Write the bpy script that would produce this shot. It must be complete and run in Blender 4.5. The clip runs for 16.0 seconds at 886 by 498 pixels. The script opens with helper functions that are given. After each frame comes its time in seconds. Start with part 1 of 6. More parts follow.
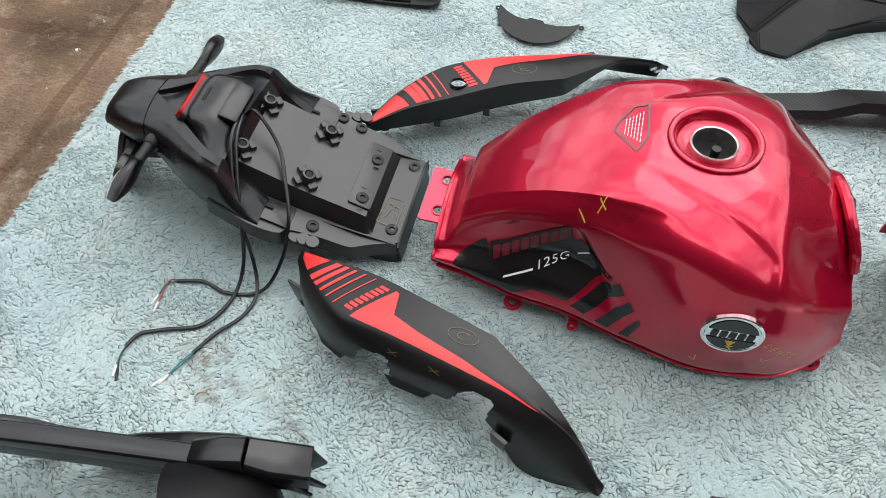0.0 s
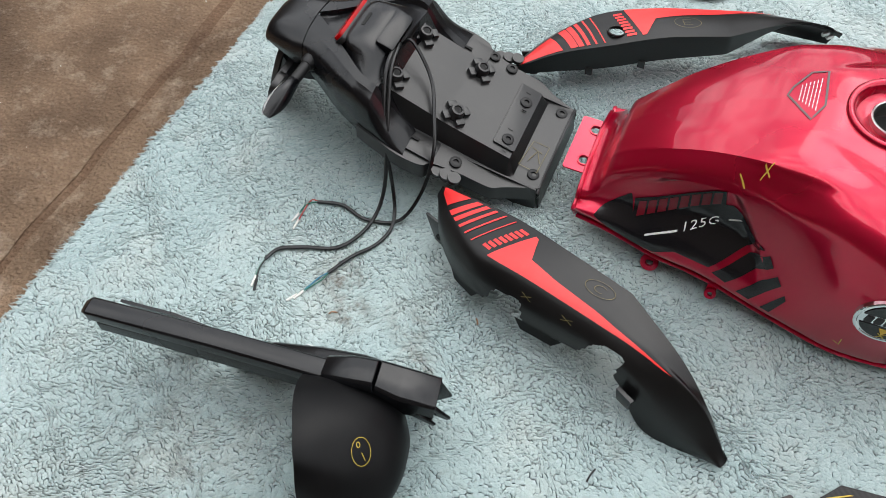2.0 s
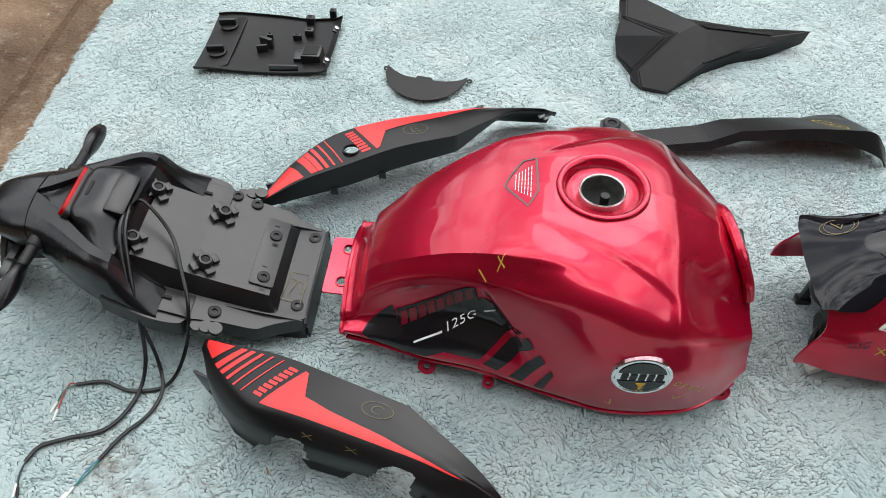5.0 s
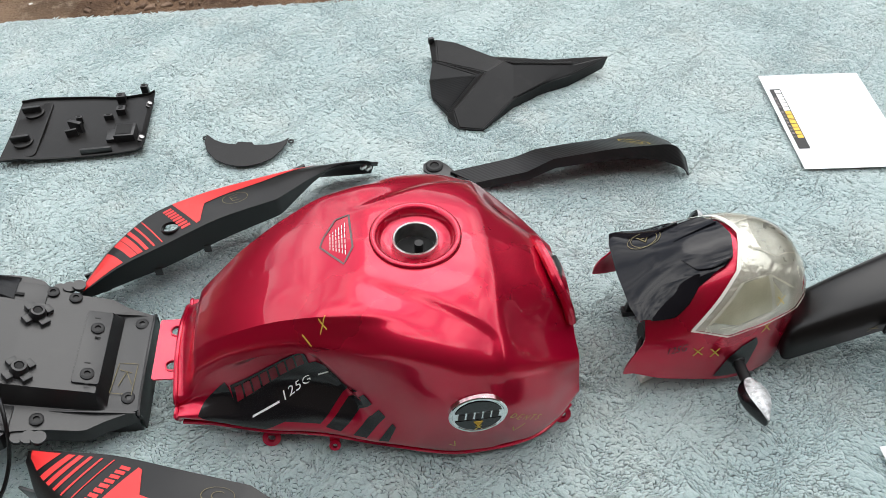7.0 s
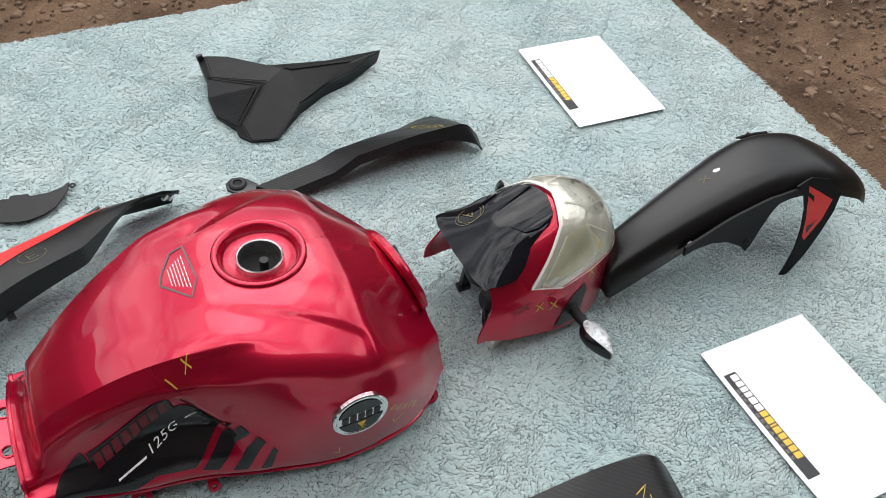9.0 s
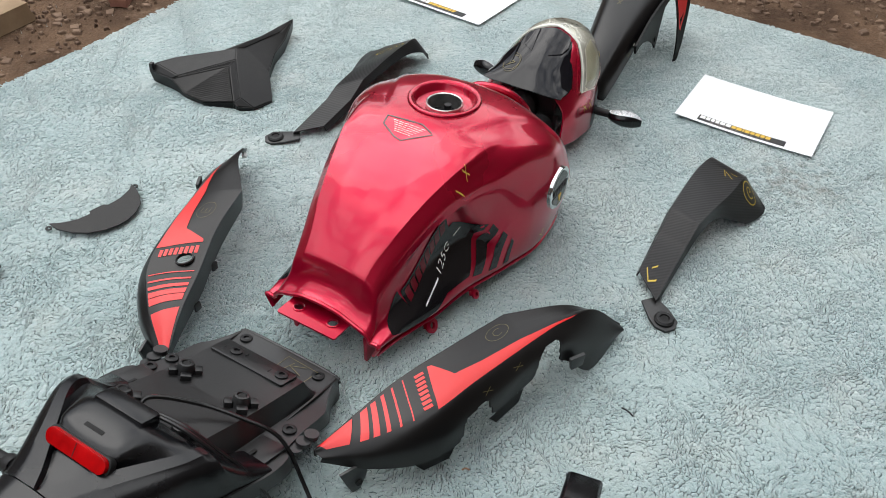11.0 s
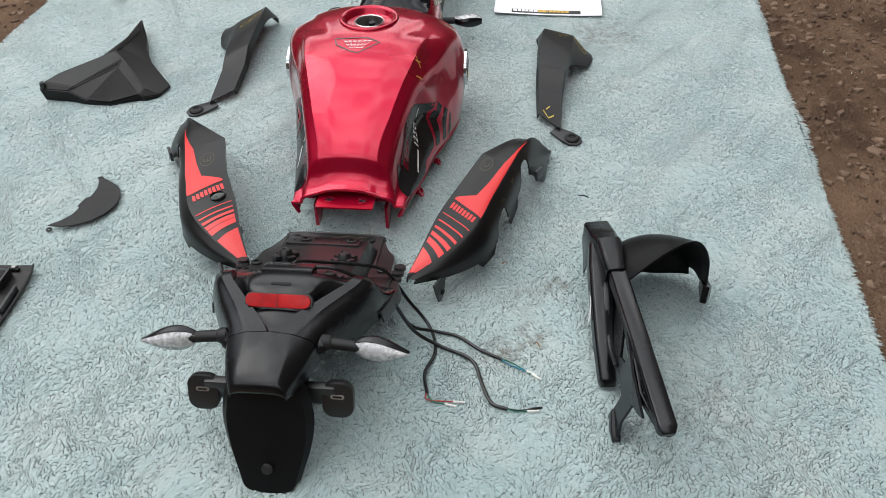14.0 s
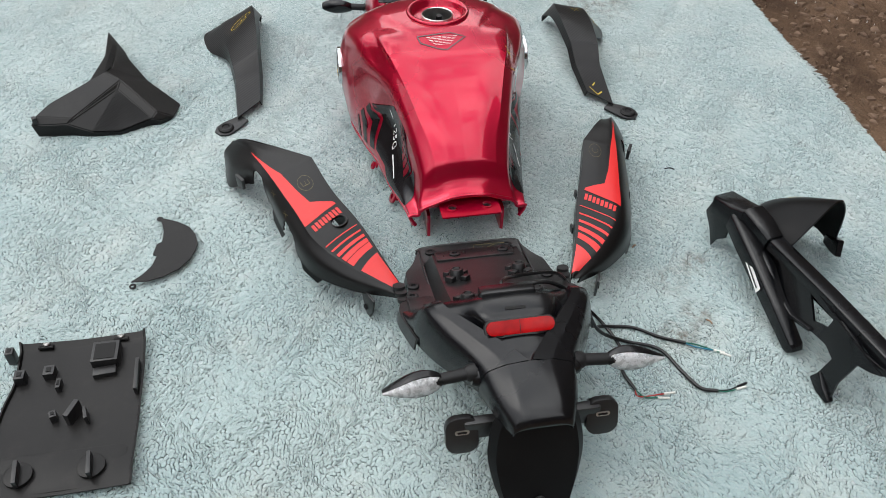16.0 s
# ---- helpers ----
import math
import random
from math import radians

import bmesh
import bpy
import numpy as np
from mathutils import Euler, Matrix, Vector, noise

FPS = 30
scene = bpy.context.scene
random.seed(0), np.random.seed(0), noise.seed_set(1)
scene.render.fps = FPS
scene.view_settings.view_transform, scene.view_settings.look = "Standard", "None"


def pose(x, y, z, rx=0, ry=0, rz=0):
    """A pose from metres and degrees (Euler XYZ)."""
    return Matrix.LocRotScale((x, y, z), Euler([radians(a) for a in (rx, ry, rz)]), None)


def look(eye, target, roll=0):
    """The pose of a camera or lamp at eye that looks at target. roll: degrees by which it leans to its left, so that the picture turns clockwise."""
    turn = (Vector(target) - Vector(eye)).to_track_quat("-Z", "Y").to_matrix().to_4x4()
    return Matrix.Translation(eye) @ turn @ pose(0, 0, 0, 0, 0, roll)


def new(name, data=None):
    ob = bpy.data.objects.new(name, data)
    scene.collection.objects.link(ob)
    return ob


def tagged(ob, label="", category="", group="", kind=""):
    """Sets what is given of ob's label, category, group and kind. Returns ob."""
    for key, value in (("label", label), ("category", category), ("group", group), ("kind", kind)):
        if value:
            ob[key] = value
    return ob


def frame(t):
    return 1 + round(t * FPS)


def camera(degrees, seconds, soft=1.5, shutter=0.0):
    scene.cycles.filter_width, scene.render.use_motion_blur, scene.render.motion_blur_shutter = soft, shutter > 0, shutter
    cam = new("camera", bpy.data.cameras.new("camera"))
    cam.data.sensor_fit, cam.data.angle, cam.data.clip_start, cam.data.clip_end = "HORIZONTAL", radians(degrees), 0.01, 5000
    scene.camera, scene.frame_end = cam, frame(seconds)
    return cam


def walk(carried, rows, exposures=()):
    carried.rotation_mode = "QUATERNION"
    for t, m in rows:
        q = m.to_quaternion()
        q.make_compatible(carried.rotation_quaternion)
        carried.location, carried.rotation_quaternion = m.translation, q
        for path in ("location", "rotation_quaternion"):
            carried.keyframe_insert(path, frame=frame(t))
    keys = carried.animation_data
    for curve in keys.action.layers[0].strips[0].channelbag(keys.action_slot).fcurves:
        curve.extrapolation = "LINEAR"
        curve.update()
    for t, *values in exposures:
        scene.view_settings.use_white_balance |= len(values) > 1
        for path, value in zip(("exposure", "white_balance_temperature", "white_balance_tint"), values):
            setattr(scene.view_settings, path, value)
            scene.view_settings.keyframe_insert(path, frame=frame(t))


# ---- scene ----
cam = camera(57.2, 16.0, 0.8)
PATH = [
    (0, (0.2164, -0.7896, 0.995), (-0.1148, 0.4006, -0.578), -2.3),
    (0.5, (0.1836, -0.7988, 0.996), (-0.2474, 0.3581, -0.578), -3.0),
    (1, (0.162, -0.8073, 0.996), (-0.3532, 0.2986, -0.588), -4.2),
    (1.5, (0.1555, -0.81, 0.992), (-0.4196, 0.2593, -0.597), -5.2),
    (2, (0.1601, -0.8119, 0.988), (-0.3643, 0.2072, -0.651), -5.0),
    (2.5, (0.1725, -0.8202, 0.978), (-0.3055, 0.1456, -0.706), -5.3),
    (3, (0.1766, -0.816, 0.98), (-0.284, 0.1582, -0.705), -5.4),
    (3.5, (0.1763, -0.7986, 0.99), (-0.2581, 0.2606, -0.649), -4.7),
    (4, (0.1943, -0.7797, 1.0), (-0.1764, 0.3749, -0.591), -3.6),
    (4.5, (0.219, -0.7632, 1.002), (-0.0513, 0.4763, -0.544), -3.0),
    (4.7, (0.229, -0.7576, 1.006), (0.0038, 0.5076, -0.526), -2.6),
    (6.8, (0.3197, -0.741, 1.018), (0.4002, 0.641, -0.425), -1.9),
    (7, (0.3274, -0.7391, 1.025), (0.4461, 0.6308, -0.427), -1.4),
    (7.5, (0.3551, -0.7466, 1.028), (0.5725, 0.6078, -0.427), -0.3),
    (8, (0.3623, -0.751, 1.025), (0.7049, 0.5771, -0.431), 1.3),
    (8.2, (0.3682, -0.7495, 1.029), (0.7655, 0.5572, -0.432), 1.9),
    (10.3, (-0.3146, -0.6288, 1.016), (0.8096, 0.3157, -0.342), 4.2),
    (10.5, (-0.3971, -0.6082, 0.986), (0.7848, 0.2786, -0.362), 3.6),
    (11, (-0.6307, -0.5771, 0.949), (0.674, 0.1776, -0.365), 2.0),
    (11.5, (-0.8669, -0.5888, 0.958), (0.4842, 0.1002, -0.345), 1.6),
    (12, (-1.0219, -0.5421, 0.98), (0.3981, 0.0116, -0.314), 1.0),
    (12.5, (-1.1372, -0.4483, 0.984), (0.3375, -0.0675, -0.312), -1.1),
    (13, (-1.1609, -0.4192, 0.991), (0.3143, -0.1476, -0.332), -1.4),
    (13.5, (-1.1714, -0.3775, 0.992), (0.3177, -0.1735, -0.327), -1.2),
    (14, (-1.1654, -0.3069, 0.988), (0.339, -0.1393, -0.319), -1.5),
    (14.5, (-1.1327, -0.2234, 0.974), (0.3623, -0.0716, -0.346), -2.3),
    (15, (-1.0682, -0.0939, 0.968), (0.4044, -0.0013, -0.382), -2.0),
    (15.5, (-1.0603, 0.0555, 0.981), (0.3998, -0.0158, -0.384), 0.1),
    (16, (-1.0642, 0.2483, 1.003), (0.369, -0.0246, -0.365), 1.4),
]
walk(cam, [(t, look(eye, target, roll)) for t, eye, target, roll in PATH],
     exposures=((0.0, 0.22), (2.5, 0.08), (4.5, 0.18), (8.2, 0.04), (10.3, -0.08), (13.5, -0.16), (16.0, -0.12)))

# ---- light ----
world = bpy.data.worlds.new("overcast_sky")
scene.world = world
world.use_nodes = True
wn, wl = world.node_tree.nodes, world.node_tree.links
wn.clear()
w_out = wn.new("ShaderNodeOutputWorld")
w_bg = wn.new("ShaderNodeBackground")
w_sky = wn.new("ShaderNodeTexSky")
w_sky.sky_type, w_sky.sun_disc = "NISHITA", False
w_sky.sun_elevation, w_sky.sun_rotation = radians(53), radians(14)
w_tc = wn.new("ShaderNodeTexCoord")
w_map = wn.new("ShaderNodeMapping")
w_map.inputs["Scale"].default_value = (1.0, 1.0, 1.7)
w_noise = wn.new("ShaderNodeTexNoise")
w_noise.inputs["Scale"].default_value, w_noise.inputs["Detail"].default_value = 4.2, 7.0
w_noise.inputs["Roughness"].default_value = 0.58
w_ramp = wn.new("ShaderNodeValToRGB")
w_ramp.color_ramp.elements[0].position, w_ramp.color_ramp.elements[0].color = 0.41, (6.4, 6.9, 7.6, 1)
w_ramp.color_ramp.elements[1].position, w_ramp.color_ramp.elements[1].color = 0.60, (23.5, 23.4, 23.1, 1)
w_mix = wn.new("ShaderNodeMix")
w_mix.data_type = "RGBA"
w_mix.inputs["Factor"].default_value = 0.86
w_bg.inputs["Strength"].default_value = 0.148
wl.new(w_tc.outputs["Generated"], w_map.inputs["Vector"])
wl.new(w_map.outputs["Vector"], w_noise.inputs["Vector"])
wl.new(w_noise.outputs["Fac"], w_ramp.inputs["Fac"])
w_sep = wn.new("ShaderNodeSeparateXYZ")
w_rise = wn.new("ShaderNodeMapRange")
w_rise.inputs["To Min"].default_value, w_rise.inputs["To Max"].default_value = 0.45, 1.30
w_grad = wn.new("ShaderNodeMix")
w_grad.data_type, w_grad.blend_type = "RGBA", "MULTIPLY"
w_grad.inputs["Factor"].default_value = 1.0
wl.new(w_tc.outputs["Generated"], w_sep.inputs["Vector"])
wl.new(w_sep.outputs["Z"], w_rise.inputs["Value"])
wl.new(w_ramp.outputs["Color"], w_grad.inputs["A"])
wl.new(w_rise.outputs["Result"], w_grad.inputs["B"])
wl.new(w_sky.outputs["Color"], w_mix.inputs["A"])
wl.new(w_grad.outputs["Result"], w_mix.inputs["B"])
wl.new(w_mix.outputs["Result"], w_bg.inputs["Color"])
wl.new(w_bg.outputs["Background"], w_out.inputs["Surface"])

sun_data = bpy.data.lights.new("sun", "SUN")
sun_data.energy, sun_data.angle, sun_data.color = 0.9, radians(40), (1.0, 0.97, 0.93)
sun = new("sun", sun_data)
sun.matrix_world = look((0.75, 1.75, 2.3), (0.35, 0.1, 0))


# ---- materials ----
def material(name, c1, c2=None, rough=0.5, metal=0.0, spots=6.0, grain=400.0, bump=0.15, depth=0.0006, coat=0.0, spec=0.5,
             rvar=0.12, mixlo=0.35, mixhi=0.65, trans=0.0, alpha=1.0, dust=0.0, dust_col=(0.32, 0.29, 0.26)):
    """A surface with broad blotches, fine grain relief, uneven gloss and a little dust."""
    m = bpy.data.materials.new(name)
    m.use_nodes = True
    n, l = m.node_tree.nodes, m.node_tree.links
    b = n["Principled BSDF"]
    tc = n.new("ShaderNodeTexCoord")
    big = n.new("ShaderNodeTexNoise")
    big.inputs["Scale"].default_value, big.inputs["Detail"].default_value = spots, 6.0
    fine = n.new("ShaderNodeTexNoise")
    fine.inputs["Scale"].default_value, fine.inputs["Detail"].default_value = grain, 3.0
    l.new(tc.outputs["Object"], big.inputs["Vector"])
    l.new(tc.outputs["Object"], fine.inputs["Vector"])
    ramp = n.new("ShaderNodeValToRGB")
    e = ramp.color_ramp.elements
    e[0].position, e[1].position = mixlo, mixhi
    c2 = c2 or tuple(min(1.0, v * 1.18 + 0.002) for v in c1)
    e[0].color, e[1].color = (*c1, 1), (*c2, 1)
    l.new(big.outputs["Fac"], ramp.inputs["Fac"])
    col = ramp.outputs["Color"]
    if dust > 0:
        dn = n.new("ShaderNodeTexNoise")
        dn.inputs["Scale"].default_value, dn.inputs["Detail"].default_value, dn.inputs["Roughness"].default_value = 23.0, 9.0, 0.72
        l.new(tc.outputs["Object"], dn.inputs["Vector"])
        dr = n.new("ShaderNodeMapRange")
        dr.inputs["From Min"].default_value, dr.inputs["From Max"].default_value = 0.52, 0.78
        dr.inputs["To Max"].default_value = dust
        l.new(dn.outputs["Fac"], dr.inputs["Value"])
        dm = n.new("ShaderNodeMix")
        dm.data_type = "RGBA"
        dm.inputs["B"].default_value = (*dust_col, 1)
        l.new(dr.outputs["Result"], dm.inputs["Factor"])
        l.new(col, dm.inputs["A"])
        col = dm.outputs["Result"]
    l.new(col, b.inputs["Base Color"])
    rr = n.new("ShaderNodeMapRange")
    rr.inputs["To Min"].default_value, rr.inputs["To Max"].default_value = max(0.02, rough - rvar), min(1.0, rough + rvar)
    l.new(big.outputs["Fac"], rr.inputs["Value"])
    l.new(rr.outputs["Result"], b.inputs["Roughness"])
    if bump > 0:
        bp = n.new("ShaderNodeBump")
        bp.inputs["Strength"].default_value, bp.inputs["Distance"].default_value = bump, depth
        l.new(fine.outputs["Fac"], bp.inputs["Height"])
        l.new(bp.outputs["Normal"], b.inputs["Normal"])
    b.inputs["Metallic"].default_value = metal
    b.inputs["Specular IOR Level"].default_value = spec
    b.inputs["Coat Weight"].default_value = coat
    b.inputs["Coat Roughness"].default_value = 0.04
    b.inputs["Transmission Weight"].default_value = trans
    b.inputs["Alpha"].default_value = alpha
    return m


PLASTIC = material("black_plastic", (0.0075, 0.0076, 0.0082), (0.0130, 0.0128, 0.0130), rough=0.36, spec=0.55, grain=900, bump=0.25, depth=0.0004, dust=0.02)
SATIN = material("satin_black_plastic", (0.0026, 0.0028, 0.0036), (0.0046, 0.0049, 0.0060), rough=0.25, spec=0.44, grain=700, bump=0.10, depth=0.0003, dust=0.012)
MATT = material("matt_black_paint", (0.0036, 0.0033, 0.0035), (0.0065, 0.0060, 0.0061), rough=0.33, spec=0.38, grain=1200, bump=0.2, depth=0.0003, dust=0.006)
GREYPLASTIC = material("worn_grey_black_plastic", (0.0065, 0.0062, 0.0062), (0.0110, 0.0104, 0.0102), rough=0.36, spec=0.26, grain=800, bump=0.25, depth=0.0004, dust=0.03)
FLAP = material("mudflap_black", (0.0030, 0.0030, 0.0034), rough=0.42, spec=0.16, grain=500, bump=0.1, dust=0.01)
RUBBER = material("black_rubber", (0.006, 0.006, 0.0065), rough=0.5, spec=0.35, grain=300, bump=0.1)
# near-black put on bore and slot faces as their shade; also the reflector line
DARK = material("cavity_shade_black", (0.004, 0.004, 0.004), rough=0.8, bump=0.0)
CABLE = material("cable_sleeve", (0.0045, 0.0045, 0.005), rough=0.3, grain=600, bump=0.1)
RED_DECAL = material("red_decal", (0.62, 0.022, 0.024), (0.70, 0.032, 0.03), rough=0.34, grain=600, bump=0.05, dust=0.06)
BLACK_DECAL = material("black_decal", (0.007, 0.006, 0.007), rough=0.16, grain=200, bump=0.02, rvar=0.05)
DARKRED_DECAL = material("dark_red_decal", (0.13, 0.004, 0.012), rough=0.2, grain=200, bump=0.02)
LABEL_GREY = material("label_grey", (0.10, 0.075, 0.075), (0.14, 0.11, 0.11), rough=0.4, bump=0.03)
GREY_DECAL = material("grey_decal", (0.24, 0.20, 0.20), (0.30, 0.26, 0.25), rough=0.4, bump=0.03)
WHITE_DECAL = material("white_decal", (0.78, 0.77, 0.76), rough=0.35, bump=0.02)
YELLOW_INK = material("yellow_paint_pen", (0.52, 0.36, 0.035), (0.62, 0.45, 0.06), rough=0.6, spots=90, bump=0.05)
DULL_INK = material("faded_paint_pen", (0.11, 0.09, 0.035), (0.17, 0.14, 0.06), rough=0.6, spots=120, bump=0.05)
CHROME = material("chrome", (0.72, 0.73, 0.74), rough=0.12, metal=1.0, bump=0.02, rvar=0.06)
STEEL = material("bare_steel", (0.46, 0.45, 0.43), (0.62, 0.61, 0.6), rough=0.34, metal=1.0, spots=80, bump=0.1)
WHITE_CRIMP = material("pale_connector_sleeve", (0.66, 0.66, 0.62), rough=0.35, bump=0.03)
GREEN_WIRE = material("green_wire", (0.01, 0.12, 0.08), rough=0.4, bump=0.03)
BLUE_WIRE = material("blue_wire", (0.02, 0.17, 0.27), rough=0.4, bump=0.03)
RED_WIRE = material("red_wire", (0.35, 0.03, 0.02), rough=0.4, bump=0.03)
PAPER = material("white_paper", (0.80, 0.81, 0.83), (0.84, 0.85, 0.87), rough=0.75, grain=500, bump=0.05, spec=0.2)
INK = material("black_print", (0.02, 0.02, 0.021), rough=0.6, bump=0.02)
YELLOW_PRINT = material("yellow_print", (0.66, 0.42, 0.05), rough=0.6, bump=0.02)
GREY_PRINT = material("grey_print", (0.2, 0.2, 0.2), rough=0.6, bump=0.02)
REFLECTOR = material("headlamp_reflector", (0.70, 0.69, 0.62), (0.84, 0.83, 0.77), rough=0.24, metal=0.5, spots=18, grain=34, bump=0.8, depth=0.006)
WOOD = material("weathered_timber", (0.24, 0.16, 0.09), (0.36, 0.26, 0.16), rough=0.8, spots=9, grain=160, bump=0.5, depth=0.002)
BRICK = material("red_brick", (0.22, 0.09, 0.06), (0.30, 0.14, 0.10), rough=0.85, spots=30, grain=220, bump=0.6, depth=0.002)
STONE = material("trodden_stone", (0.095, 0.060, 0.042), (0.23, 0.155, 0.108), rough=0.85, spots=14, grain=260, bump=0.6, depth=0.002, spec=0.2, dust=0.3, dust_col=(0.22, 0.15, 0.10))
PALE_GRIT = material("pale_grit", (0.45, 0.42, 0.38), (0.62, 0.60, 0.56), rough=0.85, spots=60, bump=0.3)
RUSTY = material("straw_bits", (0.28, 0.16, 0.09), rough=0.8, bump=0.1)

# candy red metallic lacquer
RED = material("candy_red_lacquer", (0.44, 0.0012, 0.027), (0.50, 0.0020, 0.034), rough=0.28, metal=0.66, spots=5, grain=2600, bump=0.03, depth=0.0002, coat=1.0, spec=0.3, rvar=0.04)
RED.node_tree.nodes["Principled BSDF"].inputs["Coat Roughness"].default_value = 0.012
RED.node_tree.nodes["Principled BSDF"].inputs["Coat IOR"].default_value = 1.40
GLOSS_BLACK = material("gloss_black_lacquer", (0.004, 0.004, 0.006), rough=0.06, bump=0.01, rvar=0.03, spec=0.28)


def lens_material(name, tint, rough=0.12, ridge=0.0):
    m = material(name, tint, tint, rough=rough, bump=0.0, trans=1.0, spec=0.5, rvar=0.06)
    n, l = m.node_tree.nodes, m.node_tree.links
    n["Principled BSDF"].inputs["IOR"].default_value = 1.35
    if ridge > 0:
        tc, w, bp = n.new("ShaderNodeTexCoord"), n.new("ShaderNodeTexVoronoi"), n.new("ShaderNodeBump")
        w.inputs["Scale"].default_value = ridge
        bp.inputs["Strength"].default_value, bp.inputs["Distance"].default_value = 0.7, 0.001
        l.new(tc.outputs["Object"], w.inputs["Vector"])
        l.new(w.outputs["Distance"], bp.inputs["Height"])
        l.new(bp.outputs["Normal"], n["Principled BSDF"].inputs["Normal"])
    return m


CLEAR_LENS = lens_material("hazed_clear_lens", (0.93, 0.92, 0.85), 0.14)
SIGNAL_LENS = lens_material("clear_signal_lens", (0.95, 0.95, 0.95), 0.1, 260)
RED_REFLECTOR = material("red_prismatic_reflector", (0.27, 0.001, 0.002), (0.46, 0.0025, 0.004), rough=0.14, spots=40, grain=500, bump=0.2, depth=0.0004, spec=0.25)
SIGNAL_TRAY = material("signal_bulb_tray", (0.62, 0.63, 0.64), (0.86, 0.87, 0.88), rough=0.28, metal=0.2, spots=120, grain=260, bump=0.6, depth=0.001)


def carbon_material():
    """Grey-black plastic with fine moulded ribs."""
    m = material("carbon_ribbed_plastic", (0.0065, 0.0063, 0.0066), (0.0105, 0.0100, 0.0105), rough=0.40, spec=0.30, bump=0.0, dust=0.03)
    n, l = m.node_tree.nodes, m.node_tree.links
    tc, w, bp = n.new("ShaderNodeTexCoord"), n.new("ShaderNodeTexWave"), n.new("ShaderNodeBump")
    w.bands_direction = "DIAGONAL"
    w.inputs["Scale"].default_value, w.inputs["Distortion"].default_value = 70.0, 0.2
    bp.inputs["Strength"].default_value, bp.inputs["Distance"].default_value = 0.22, 0.0008
    l.new(tc.outputs["Object"], w.inputs["Vector"])
    l.new(w.outputs["Fac"], bp.inputs["Height"])
    l.new(bp.outputs["Normal"], n["Principled BSDF"].inputs["Normal"])
    return m


CARBON = carbon_material()


def rug_material():
    """Pale aqua terry pile: tuft-to-tuft shade, faded patches, brown dirt stains."""
    m = bpy.data.materials.new("aqua_terry_pile")
    m.use_nodes = True
    n, l = m.node_tree.nodes, m.node_tree.links
    b = n["Principled BSDF"]
    tc = n.new("ShaderNodeTexCoord")

    def noise_node(scale, detail=5.0, rough=0.55):
        q = n.new("ShaderNodeTexNoise")
        q.inputs["Scale"].default_value, q.inputs["Detail"].default_value, q.inputs["Roughness"].default_value = scale, detail, rough
        l.new(tc.outputs["Object"], q.inputs["Vector"])
        return q.outputs["Fac"]

    def mix(fac, a, bcol):
        q = n.new("ShaderNodeMix")
        q.data_type = "RGBA"
        if isinstance(fac, float):
            q.inputs["Factor"].default_value = fac
        else:
            l.new(fac, q.inputs["Factor"])
        for key, v in (("A", a), ("B", bcol)):
            if isinstance(v, tuple):
                q.inputs[key].default_value = (*v, 1)
            else:
                l.new(v, q.inputs[key])
        return q.outputs["Result"]

    def span(v, lo, hi, top=1.0):
        q = n.new("ShaderNodeMapRange")
        q.inputs["From Min"].default_value, q.inputs["From Max"].default_value, q.inputs["To Max"].default_value = lo, hi, top
        l.new(v, q.inputs["Value"])
        return q.outputs["Result"]

    geo = n.new("ShaderNodeNewGeometry")
    base = mix(span(noise_node(2.2), 0.38, 0.64), (0.318, 0.416, 0.418), (0.405, 0.491, 0.482))
    base = mix(span(noise_node(9.0, 6.0), 0.50, 0.75, 0.45), base, (0.490, 0.515, 0.480))
    base = mix(span(geo.outputs["Random Per Island"], 0.0, 1.0, 0.22), base, (0.335, 0.440, 0.452))
    base = mix(span(noise_node(6.5, 8.0, 0.7), 0.60, 0.80, 0.62), base, (0.19, 0.175, 0.135))
    base = mix(span(noise_node(21.0, 8.0, 0.7), 0.66, 0.84, 0.55), base, (0.15, 0.13, 0.10))
    base = mix(span(noise_node(140.0, 2.0), 0.70, 0.80, 0.35), base, (0.36, 0.33, 0.22))
    # trodden-in dirt marks
    blot = noise_node(34.0, 8.0, 0.75)
    for x, y, r, strength in ((-0.275, -0.300, 0.035, 0.95), (-0.235, -0.345, 0.03, 0.9), (-0.150, -0.330, 0.035, 0.6), (-0.115, -0.392, 0.03, 0.8), (0.870, -0.520, 0.10, 0.75), (0.575, -0.05, 0.06, 0.5), (-0.36, -0.62, 0.16, 0.35), (0.62, 0.60, 0.10, 0.3)):
        vd = n.new("ShaderNodeVectorMath")
        vd.operation = "DISTANCE"
        vd.inputs[1].default_value = (x, y, 0)
        l.new(tc.outputs["Object"], vd.inputs[0])
        fall = span(vd.outputs["Value"], r * 1.4, r * 0.3, strength)
        mul = n.new("ShaderNodeMath")
        mul.operation = "MULTIPLY"
        l.new(fall, mul.inputs[0])
        l.new(span(blot, 0.44, 0.60), mul.inputs[1])
        base = mix(mul.outputs["Value"], base, (0.105, 0.085, 0.06))
    l.new(base, b.inputs["Base Color"])
    b.inputs["Roughness"].default_value = 0.95
    b.inputs["Specular IOR Level"].default_value = 0.08
    b.inputs["Sheen Weight"].default_value = 0.9
    bp = n.new("ShaderNodeBump")
    bp.inputs["Strength"].default_value, bp.inputs["Distance"].default_value = 0.7, 0.0025
    l.new(noise_node(380.0, 4.0, 0.65), bp.inputs["Height"])
    l.new(bp.outputs["Normal"], b.inputs["Normal"])
    return m


